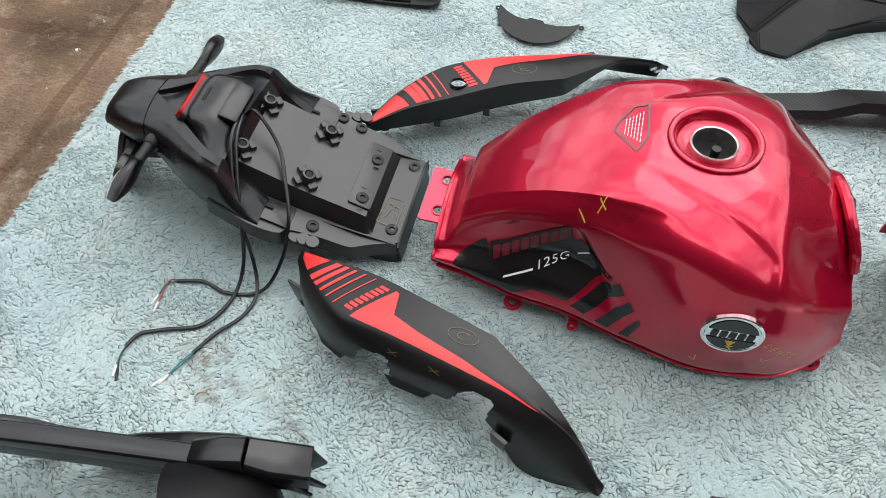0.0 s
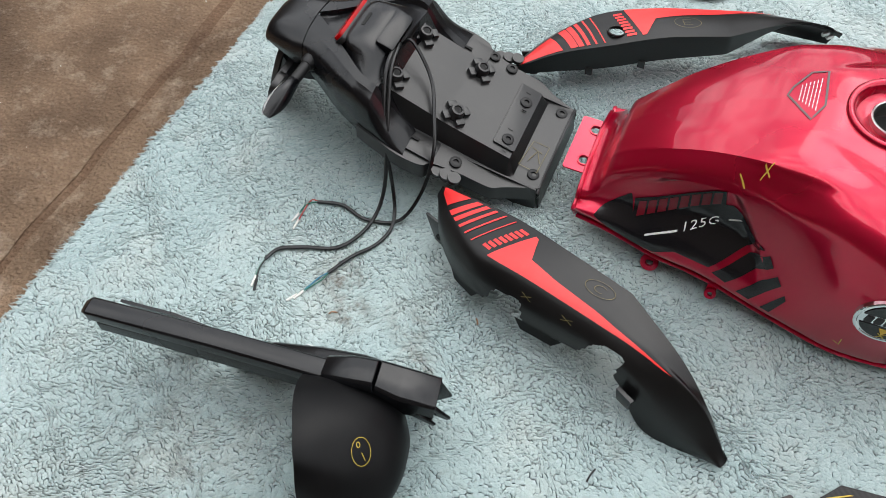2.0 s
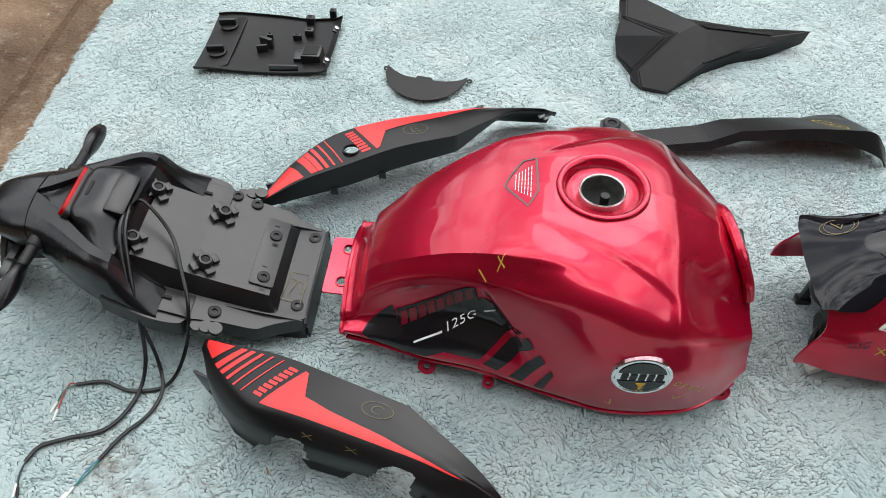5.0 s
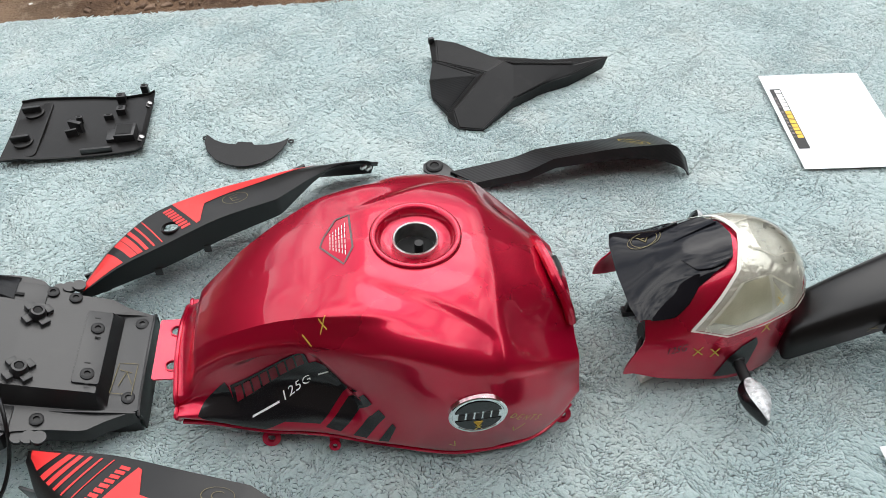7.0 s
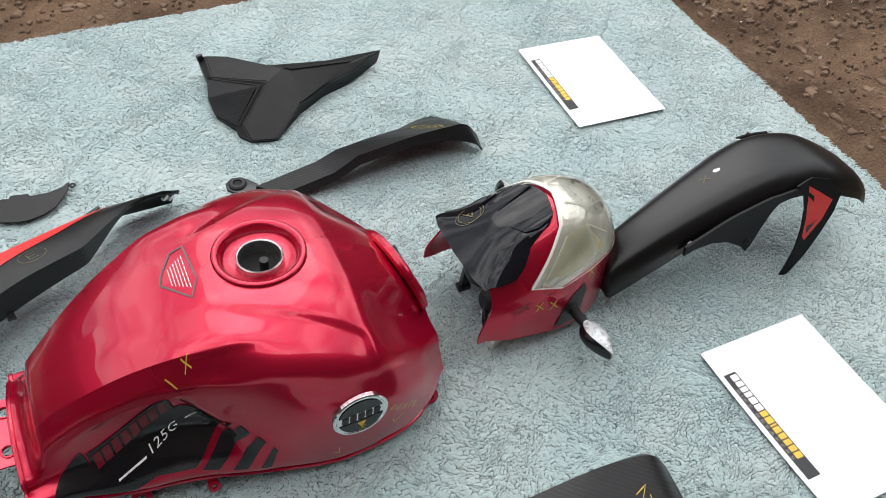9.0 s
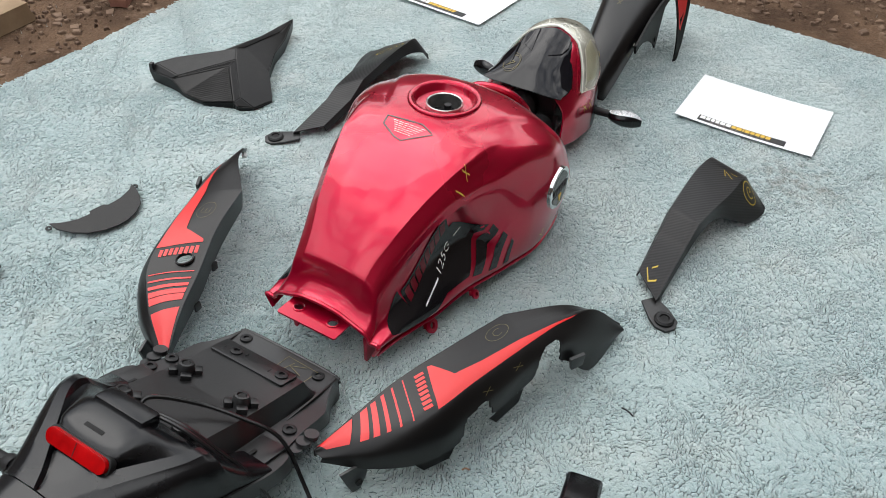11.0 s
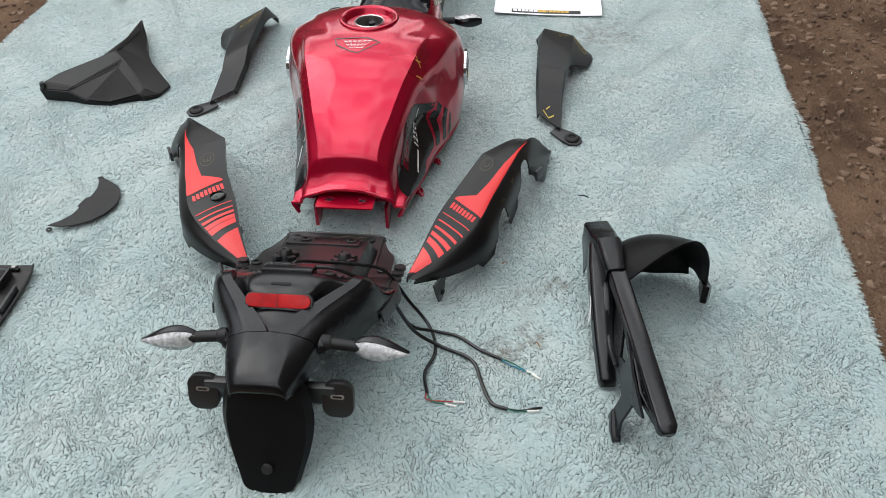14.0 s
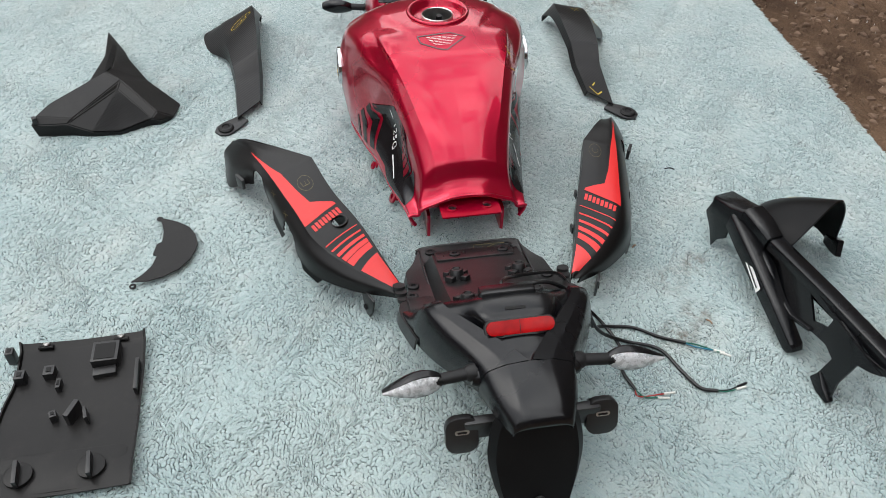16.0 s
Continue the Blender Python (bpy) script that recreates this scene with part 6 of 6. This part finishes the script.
def build_cowl():
    t = root("headlamp_cowl", (0.78, 0, 0), "red and black headlamp cowl with hazed clear lens", "headlamp cowl")
    def S(u, v):
        x0 = 0.662 - 0.024 * smooth01(abs(2 * v - 1), 0.62, 1.0)
        return cowl_point(x0 + (0.914 - x0) * u, 2 * v - 1)

    body = part("shell", skin(S, 40, 48, 0.003), RED, t, sharp=45)
    # lens and the bright bowl behind it
    front = [(0.722, 0.615), (0.757, 0.43), (0.786, 0.26), (0.801, 0.0), (0.786, -0.26), (0.757, -0.43), (0.722, -0.615), (0.772, -0.70), (0.82, -0.68), (0.88, -0.63), (0.903, -0.52), (0.911, -0.25), (0.912, 0.0), (0.911, 0.25), (0.903, 0.52), (0.88, 0.63), (0.82, 0.68), (0.772, 0.70)]
    bowl = part("lamp_bowl", mapped(flat(front, 3), on_cowl(0.0012)), REFLECTOR, body, "silver lamp bowl")
    small = [(0.748, 0.585), (0.792, 0.37), (0.826, 0.35), (0.850, 0.50), (0.838, 0.60), (0.785, 0.645)]
    for sg in (1, -1):
        part("side_pocket", mapped(flat([(x, s * sg) for x, s in small], 3), on_cowl(0.0022)), YELLOW_HAZE, bowl, "yellowed side pocket")
    part("main_pocket", mapped(flat(ring_pts(0.853, 0.0, 0.034, 0.27, 20)[:-1], 3), on_cowl(0.0022)), REFLECTOR_DULL, bowl, "dull main beam pocket")
    for sg in (1, -1):
        for line in ([(0.745, 0.60), (0.790, 0.36), (0.828, 0.34), (0.868, 0.46)], [(0.806, 0.10), (0.840, 0.20), (0.878, 0.13)], [(0.828, 0.34), (0.838, 0.60), (0.800, 0.645), (0.760, 0.64)]):
            part("bowl_rib", strokes(on_cowl(0.0032), [[(x, q * sg) for x, q in line]], 0.0055), LENS_EDGE, bowl)
    bm = mapped(flat(front, 3), on_cowl(0.0065))
    bmesh.ops.recalc_face_normals(bm, faces=bm.faces)
    glass = part("lens", bm, CLEAR_LENS, body, "hazed clear lens")
    rim = front + [front[0]]
    part("lens_edge", strokes(on_cowl(0.0068), [rim], 0.006), LENS_EDGE, glass, "pale lens edge")
    # black screen that sweeps up to the lens, with two side steps
    scr = [(0.650, 0.58), (0.70, 0.50), (0.719, 0.42), (0.733, 0.31), (0.768, 0.22), (0.783, 0.15), (0.790, 0.0), (0.783, -0.15), (0.768, -0.22), (0.733, -0.31), (0.719, -0.42), (0.70, -0.50), (0.650, -0.58), (0.643, -0.35), (0.640, 0.0), (0.643, 0.35)]
    fs = on_cowl(0.004)

    def screen(x, s):
        p = fs(max(0.653, x), s)
        p.x += min(0.0, x - 0.653)
        p.z += min(0.0, x - 0.653) * 0.5
        # broad central channel between two ridges, side steps raised
        ridge = 0.007 * math.exp(-((abs(s) - 0.24) / 0.05) ** 2) * smooth01(x, 0.69, 0.76) + 0.030 * (abs(s) / 0.62) ** 2 * (1 - smooth01(x, 0.65, 0.71))
        return p + Vector((0, 0, ridge + 0.003))

    bm = mapped(flat(scr, 4), screen)
    bmesh.ops.recalc_face_normals(bm, faces=bm.faces)
    bmesh.ops.solidify(bm, geom=list(bm.faces), thickness=0.003)
    sc = part("screen", bm, GLOSS_BLACK, t, "gloss black screen", sharp=50)
    for sg in (1, -1):
        for step, top in (([(0.690, 0.22), (0.734, 0.25), (0.728, 0.36), (0.716, 0.43), (0.700, 0.50), (0.668, 0.57), (0.660, 0.42)], 0.0065), ([(0.720, 0.07), (0.780, 0.13), (0.776, 0.18), (0.750, 0.225), (0.735, 0.19)], 0.0045)):
            bm = mapped(flat([(x, q * sg) for x, q in step], 4), lambda x, q: screen(x, q) + Vector((0, 0, 0.0006 + (top if sg > 0 else top * 0.5) * smooth01(x, step[0][0] - 0.02, step[1][0]))))
            bmesh.ops.recalc_face_normals(bm, faces=bm.faces)
            bmesh.ops.solidify(bm, geom=list(bm.faces), thickness=0.005)
            part("screen_step", bm, GLOSS_BLACK, sc, "gloss black raised step", sharp=50)
    # pen marks
    lift = lambda x, s: screen(x, s) + Vector((0, 0, 0.0012))
    g = lambda a, b: lift(0.690 + a * 0.020, -0.22 + b * 0.105)
    part("pen_ring", strokes(g, [ring_pts(0, 0, 1, 1, 22), ring_pts(-0.25, 0.05, 1, 0.95, 22)], 0.045), DULL_INK, sc, "faded pen circle")
    part("pen_mark", pen_text(g, "A", -0.5, -0.5, 1.0, 0.09), DULL_INK, sc, "faded pen letter")
    fc = on_cowl(0.0012)
    for x, s in ((0.735, 0.80), (0.760, 0.82), (0.835, 0.72)):
        part("pen_cross", strokes(fc, [[(x - 0.007, s - 0.03), (x + 0.007, s + 0.03)], [(x + 0.006, s - 0.03), (x - 0.006, s + 0.03)]], 0.0022), YELLOW_INK, body, "yellow pen cross")
    part("pen_cross", strokes(on_cowl(0.0085), [[(0.838, 0.50), (0.850, 0.56)], [(0.850, 0.50), (0.838, 0.56)]], 0.002), YELLOW_INK, glass, "yellow pen cross")
    fn = lambda a, b: fc(0.690 + a, 0.80 - b * 6.5 - a * 0.6)
    part("decal_lettering", lettering("125G", 0.012, fn, 0.25, 1.1), INK, body, "black printed figures")
    # black patches on the shell, painted as shaded gaps where the lamp stalks pass
    for sg in (1, -1):
        part("gap_shade_patch", mapped(flat([(0.768, 0.985 * sg), (0.782, 0.88 * sg), (0.800, 0.815 * sg), (0.822, 0.775 * sg), (0.827, 0.82 * sg), (0.818, 0.985 * sg)], 3), on_cowl(0.0012)), PLASTIC, body, "black patch standing for the shaded gap in the shell")
    # what shows under the open rear
    hold = part("lamp_holder", block(0.075, 0.10, 0.085, pose(0.742, 0.0, 0.036, 0, 10, 0), 0.008), PLASTIC, t)
    part("bulb_boot", turned([(0.034, 0.0), (0.034, 0.012), (0.026, 0.022), (0.014, 0.026), (0.0, 0.026)], facing((0.704, 0.018, 0.084), (-1, 0, 0.1)), 24), RUBBER, hold)
    part("bulb_boot", turned([(0.022, 0.0), (0.022, 0.014), (0.014, 0.022), (0.0, 0.022)], facing((0.700, -0.036, 0.062), (-1, 0, 0.1)), 20), RUBBER, hold)
    for y in (0.052, -0.058):
        part("bracket_leg", block(0.012, 0.010, 0.085, pose(0.690, y, -0.001, 0, 8, 0), 0.002), PLASTIC, t)
        part("bracket_foot", block(0.022, 0.016, 0.010, pose(0.692, y, -0.001), 0.002), PLASTIC, t)
    part("loom", tube([(0.70, -0.036, 0.07), (0.68, -0.045, 0.06), (0.672, -0.06, 0.04), (0.682, -0.07, 0.012), (0.70, -0.066, 0.006)], 0.005, 8, 6), CABLE, t)
    part("plug", block(0.022, 0.016, 0.014, pose(0.684, -0.072, 0.0, 0, 0, 20), 0.002), WHITE_CRIMP, t, "pale plastic plug")
    part("front_skirt", block(0.05, 0.10, 0.018, pose(0.852, 0, -0.001, 0, -8, 0), 0.004), PLASTIC, t)
    for sgn, base, tip in ((-1, (0.803, -0.100, 0.060), (0.806, -0.204, 0.062)), (1, (0.815, 0.100, 0.060), (0.838, 0.206, 0.060))):
        signal_lamp(t, base, tip, (0.75, 0, 0.65) if sgn > 0 else (0.10, 0, 1.0), 1.2)
    return t


YELLOW_HAZE = material("yellowed_bowl", (0.52, 0.51, 0.38), (0.64, 0.62, 0.49), rough=0.32, metal=0.35, spots=30, bump=0.0)
REFLECTOR_DULL = material("dull_bowl", (0.40, 0.40, 0.36), (0.55, 0.55, 0.50), rough=0.3, metal=0.6, spots=40, bump=0.0)
LENS_EDGE = material("pale_lens_edge", (0.66, 0.65, 0.58), (0.74, 0.73, 0.68), rough=0.3, bump=0.0)
build_cowl()


# ---- front mudguard ----
def build_mudguard():
    t = root("front_mudguard", (1.1, 0, 0), "matt black front mudguard with red stay decal and chips", "mudguard")
    ZC = curve1(((0.885, 0.085), (0.93, 0.115), (1.00, 0.146), (1.10, 0.176), (1.20, 0.194), (1.27, 0.192), (1.34, 0.168), (1.40, 0.120)))
    W = curve1(((0.885, 0.040), (0.93, 0.045), (1.00, 0.051), (1.10, 0.060), (1.20, 0.069), (1.30, 0.071), (1.40, 0.048)))
    D = curve1(((0.885, 0.045), (0.93, 0.050), (1.10, 0.046), (1.20, 0.044), (1.30, 0.046), (1.40, 0.036)))
    cy = lambda x: -0.048 + 0.020 * smooth01(x, 0.9, 1.22) - 0.035 * smooth01(x, 1.22, 1.40)
    rows = []
    for x in (0.885, 0.91, 0.95, 1.0, 1.05, 1.10, 1.15, 1.20, 1.25, 1.30, 1.36, 1.40):
        z, w, d, c = ZC(x), W(x), D(x), cy(x)
        rows.append([(x, c + w + 0.004, z - d), (x, c + w * 0.94, z - d * 0.52), (x, c + w * 0.62, z - d * 0.10), (x, c, z), (x, c - w * 0.62, z - d * 0.10), (x, c - w * 0.94, z - d * 0.52), (x, c - w - 0.004, z - d)])
    z, d, c = ZC(0.885), D(0.885), cy(0.885)
    rows = [[(0.874 + 0.006 * abs(k - 3) / 3, c - (k - 3) / 3 * 0.034, z - d * (1.02 if abs(k - 3) == 3 else 0.93)) for k in range(7)], [(0.876 + 0.003 * abs(k - 3) / 3, c - (k - 3) / 3 * 0.037, z - d * (1.0 if abs(k - 3) == 3 else 0.42 + 0.08 * abs(k - 3))) for k in range(7)]] + rows
    S = sheet(rows)
    body = part("blade", skin(S, 55, 36, 0.003), MATT, t, sharp=40)
    up = 1.0 if raised(S, 0.01)(0.5, 0.5).z > S(0.5, 0.5).z else -1.0
    for sgn in (-1, 1):
        off = lambda x, z: Vector((x, cy(x) + sgn * (W(max(0.886, min(1.399, x))) + 0.004 + (0.17 - z) * (0.08 + 0.16 * smooth01(x, 1.15, 1.24))), z))
        # flange with the fork-leg opening and the long stay
        flange = [(1.00, 0.104), (1.08, 0.132), (1.16, 0.148), (1.188, 0.156), (1.212, 0.160), (1.236, 0.156), (1.252, 0.140), (1.250, 0.152), (1.222, 0.172), (1.16, 0.170), (1.08, 0.152), (1.00, 0.122)]
        lower = [(1.02, 0.106), (1.06, 0.106), (1.095, 0.096), (1.130, 0.074), (1.144, 0.058), (1.152, 0.070), (1.160, 0.098), (1.172, 0.132), (1.188, 0.158), (1.16, 0.160), (1.08, 0.142), (1.02, 0.118)]
        stay = [(1.222, 0.176), (1.240, 0.158), (1.248, 0.128), (1.250, 0.090), (1.246, 0.052), (1.236, 0.020), (1.228, -0.001), (1.240, -0.001), (1.268, 0.034), (1.290, 0.078), (1.305, 0.118), (1.310, 0.150), (1.285, 0.178), (1.25, 0.186)]
        for nm, poly in (("flange_rib", flange), ("flange", lower), ("stay", [(x - 0.010, min(z, 0.166 if sgn > 0 else 0.2)) for x, z in stay])):
            if sgn > 0 and nm != "stay":
                continue
            bm = mapped(flat(poly, 2), off)
            bmesh.ops.recalc_face_normals(bm, faces=bm.faces)
            bmesh.ops.solidify(bm, geom=list(bm.faces), thickness=0.003 if nm != "flange_rib" else 0.0045)
            part(nm, bm, FLAP, t, sharp=50)
        off2 = lambda x, z: off(x, z) + Vector((0, sgn * 0.0034, 0.0008))
        part("red_decal", mapped(flat([(1.236, 0.172), (1.244, 0.110), (1.244, 0.074), (1.250, 0.066), (1.274, 0.102), (1.286, 0.140)], 2), off2), RED_DECAL, t, "red stay decal")
        part("decal_patch", mapped(flat([(1.248, 0.094), (1.258, 0.098), (1.266, 0.106), (1.250, 0.078)], 1), lambda x, z: off2(x, z) + Vector((0, sgn * 0.0006, 0.0004))), BLACK_DECAL, t)
        part("flange_bolt", turned([(0.007, 0.0), (0.007, 0.002), (0.003, 0.0025), (0.003, 0.0)], facing(off(1.140, 0.082), (0, sgn, 0.2)), 16), RUBBER, t)
    # paint chips and pen marks
    R = raised(S, 0.0008, up)
    chip = lambda u, v, a, b: part("chip", mapped(flat([(u + a * 0.9, v), (u + a * 0.4, v + b), (u - a * 0.5, v + b * 0.7), (u - a, v - b * 0.2), (u - a * 0.2, v - b)], 2), R), WHITE_DECAL, body, "pale paint chip")
    chip(0.555, 0.44, 0.012, 0.016)
    chip(0.41, 0.90, 0.007, 0.020)
    chip(0.50, 0.97, 0.006, 0.020)
    for u, v in ((0.515, 0.45), (0.535, 0.95), (0.37, 0.93)):
        part("pen_cross", strokes(R, [[(u - 0.012, v - 0.02), (u + 0.012, v + 0.02)], [(u + 0.010, v - 0.02), (u - 0.010, v + 0.02)]], 0.0025), DULL_INK, body, "faded pen cross")
    return t


build_mudguard()


# ---- two printed sheets ----
def printed_sheet(cx, cy, turn, label):
    """An A4 sheet with a dark logo block along one long edge, set as bars."""
    t = root("paper_sheet", (cx, cy, 0), label, "paper", "printed sheets")
    m = pose(cx, cy, 0.0070, 0, 0, turn)

    def lay(x, y):
        bend = 0.003 * math.sin(x * 9 + cy * 5) * math.cos(y * 7) + 0.002 * (abs(x) / 0.15) ** 2
        return m @ Vector((x, y, bend))

    S = lambda u, v: lay(-0.1485 + 0.297 * u, -0.105 + 0.21 * v)
    paper = part("page", skin(S, 18, 14, 0.0004), PAPER, t)
    z = Vector((0, 0, 0.0006))
    z2 = Vector((0, 0, 0.0011))
    rect = lambda x0, x1, y0, y1: flat([(x0, y0), (x1, y0), (x1, y1), (x0, y1)], 3)
    part("print_block", mapped(rect(-0.100, 0.090, -0.097, -0.074), lambda x, y: lay(x, y) + z), INK, paper, "dark printed block")
    wide = (0.013, 0.011, 0.010, 0.010, 0.013, 0.013)
    x = -0.096
    for w in wide:
        part("print_bar", mapped(rect(x, x + w - 0.002, -0.088, -0.076), lambda a, b: lay(a, b) + z2), WHITE_DECAL, paper)
        x += w
    for w in (0.011, 0.013, 0.005, 0.012, 0.011, 0.011, 0.011, 0.012):
        part("print_bar", mapped(rect(x, x + w - 0.002, -0.088, -0.076), lambda a, b: lay(a, b) + z2), YELLOW_PRINT, paper)
        x += w
    part("print_line", lettering("BIKE BREAKERS", 0.0085, lambda a, b: lay(-0.072 + a * 1.7, -0.0962 + b) + z2, 0.0, 1.35), GREY_DECAL, paper, "small grey lettering")
    return t


printed_sheet(1.2235, 0.4855, -94.1, "white printed sheet with a dark logo block")
printed_sheet(1.0748, -0.378, -90.7, "white printed sheet with a dark logo block")


# ---- loose bits round the towel ----
def rough_lump(name, p, size, m, turn, label, category):
    bm = bmesh.new()
    bmesh.ops.create_cube(bm, size=1.0)
    bmesh.ops.subdivide_edges(bm, edges=list(bm.edges), cuts=3, use_grid_fill=True)
    for v in bm.verts:
        q = v.co.copy()
        v.co += q.normalized() * 0.05 * noise.noise(q * 3.1 + Vector(p) * 9)
        v.co = Vector((v.co.x * size[0], v.co.y * size[1], v.co.z * size[2]))
    bm.transform(pose(p[0], p[1], p[2] + size[2] / 2, 0, 0, turn))
    ob = link_mesh(name, bm, m, 40)
    return tagged(ob, label, category)


rough_lump("timber_offcut", (0.315, 1.385, GROUND_Z - 0.004), (0.40, 0.13, 0.05), WOOD, 4, "weathered sawn timber offcut on the ground", "timber")
rough_lump("brick_piece", (0.725, 1.235, GROUND_Z - 0.004), (0.07, 0.045, 0.02), BRICK, 30, "broken piece of red brick", "brick")
rng_bits = random.Random(11)
for k in range(26):
    while True:
        x, y = rng_bits.uniform(-1.5, 2.3), rng_bits.uniform(-1.6, 1.8)
        if x < -0.82 or x > 1.72 or y > 1.17 or y < -1.08:
            break
    s = rng_bits.uniform(0.004, 0.013)
    rough_lump("pebble", (x, y, GROUND_Z - 0.004), (s, s * rng_bits.uniform(0.6, 1.0), s * 0.6), PALE_GRIT if k % 3 else RUSTY, rng_bits.uniform(0, 180), "small pale pebble on the dirty ground" if k % 3 else "small brown grit piece on the ground", "pebble")["group"] = "grit on the ground"
for x, y, ln, turn in ((0.145, -0.455, 0.02, 75), (-0.262, -0.36, 0.012, 30), (-0.06, -0.30, 0.010, 120)):
    b = tube([(x, y, 0.003), (x + ln * 0.4 * math.cos(radians(turn)), y + ln * 0.5 * math.sin(radians(turn)), 0.006), (x + ln * math.cos(radians(turn)), y + ln * math.sin(radians(turn)), 0.003)], 0.0012, 6, 4)
    tagged(link_mesh("twig", b, RUSTY if x < 0 else RUBBER), "small dark twig lying on the towel", "twig")


def build_grit():
    """Fine grit strewn over the ground outside the towel."""
    rng = np.random.default_rng(9)
    V, F = [], []
    n = 0
    while n < 6500:
        x, y = rng.uniform(-1.7, 2.6), rng.uniform(-1.7, 2.1)
        if -0.80 < x < 1.70 and -1.06 < y < 1.15:
            continue
        r = 0.0016 + 0.0055 * rng.uniform() ** 3
        b = len(V)
        for k in range(5):
            a = k * 1.2566 + rng.uniform(-0.3, 0.3)
            V.append((x + r * math.cos(a), y + r * math.sin(a) * 0.8, GROUND_Z - 0.009))
        V.append((x + r * rng.uniform(-0.4, 0.4), y + r * rng.uniform(-0.4, 0.4), GROUND_Z - 0.006 + r * rng.uniform(0.4, 1.0)))
        F += [(b + k, b + (k + 1) % 5, b + 5) for k in range(5)]
        n += 1
    me = bpy.data.meshes.new("grit")
    me.from_pydata(V, [], F)
    me.materials.append(EARTH)
    return tagged(new("grit", me), "fine brown grit strewn over the ground", "grit", kind="stuff")


build_grit()


def build_stones():
    """Flat trodden stones set in the earth beside the towel."""
    rng = np.random.default_rng(33)
    V, F = [], []
    for _ in range(14000):
        x, y = rng.uniform(-0.9, 2.7), rng.uniform(-1.75, 2.0)
        if (x < 1.66 and -0.935 - 0.035 * max(0.0, x) < y < 1.135) or (x < -0.38 and y > -1.5):
            continue
        r, h = 0.004 + 0.015 * rng.uniform() ** 2.4, rng.uniform(0.002, 0.006)
        turn, thin, lx, ly = rng.uniform(0, 6.28), rng.uniform(0.55, 0.95), rng.normal(0, 0.08), rng.normal(0, 0.08)
        b = len(V)
        for ring, (grow, z) in enumerate(((1.15, -0.004), (1.0, h * 0.55), (0.72, h))):
            for k in range(7):
                a = k * 0.8976 + 0.35 * math.sin(k * 2.3 + turn * 5)
                q = r * grow * (0.82 + 0.18 * math.sin(k * 3.7 + turn * 9))
                u, v = q * math.cos(a), q * math.sin(a) * thin
                V.append((x + u * math.cos(turn) - v * math.sin(turn), y + u * math.sin(turn) + v * math.cos(turn), GROUND_Z - 0.0035 + z + (lx * u + ly * v) * (ring > 0)))
        for ring in range(2):
            for k in range(7):
                m = (k + 1) % 7
                F.append((b + ring * 7 + k, b + ring * 7 + m, b + ring * 7 + 7 + m, b + ring * 7 + 7 + k))
        F.append(tuple(b + 14 + k for k in range(7)))
    me = bpy.data.meshes.new("stones")
    me.from_pydata(V, [], F)
    me.materials.append(STONE)
    return tagged(new("stones", me), "flat brown stones trodden into the earth", "stones", kind="stuff")


build_stones()


def build_chippings():
    """Pale chippings scattered on the slabs and earth."""
    rng = np.random.default_rng(21)
    V, F = [], []
    for _ in range(1500):
        x, y = rng.uniform(-1.7, 2.4), rng.uniform(-1.6, 2.0)
        if -0.80 < x < 1.70 and -1.06 < y < 1.15:
            continue
        r, a, k = 0.0012 + 0.004 * rng.uniform() ** 3, rng.uniform(0, 3.14), rng.uniform(0.3, 0.8)
        b = len(V)
        for q in range(4):
            u, v = (r, 0, -r, 0)[q], (0, r * k, 0, -r * k)[q]
            V.append((x + u * math.cos(a) - v * math.sin(a), y + u * math.sin(a) + v * math.cos(a), GROUND_Z - 0.008))
        V.append((x, y, GROUND_Z + 0.001 + r * 0.4))
        F += [(b + q, b + (q + 1) % 4, b + 4) for q in range(4)]
    me = bpy.data.meshes.new("chippings")
    me.from_pydata(V, [], F)
    me.materials.append(PALE_GRIT)
    return tagged(new("chippings", me), "pale stone chippings scattered on the ground", "chippings", kind="stuff")


build_chippings()
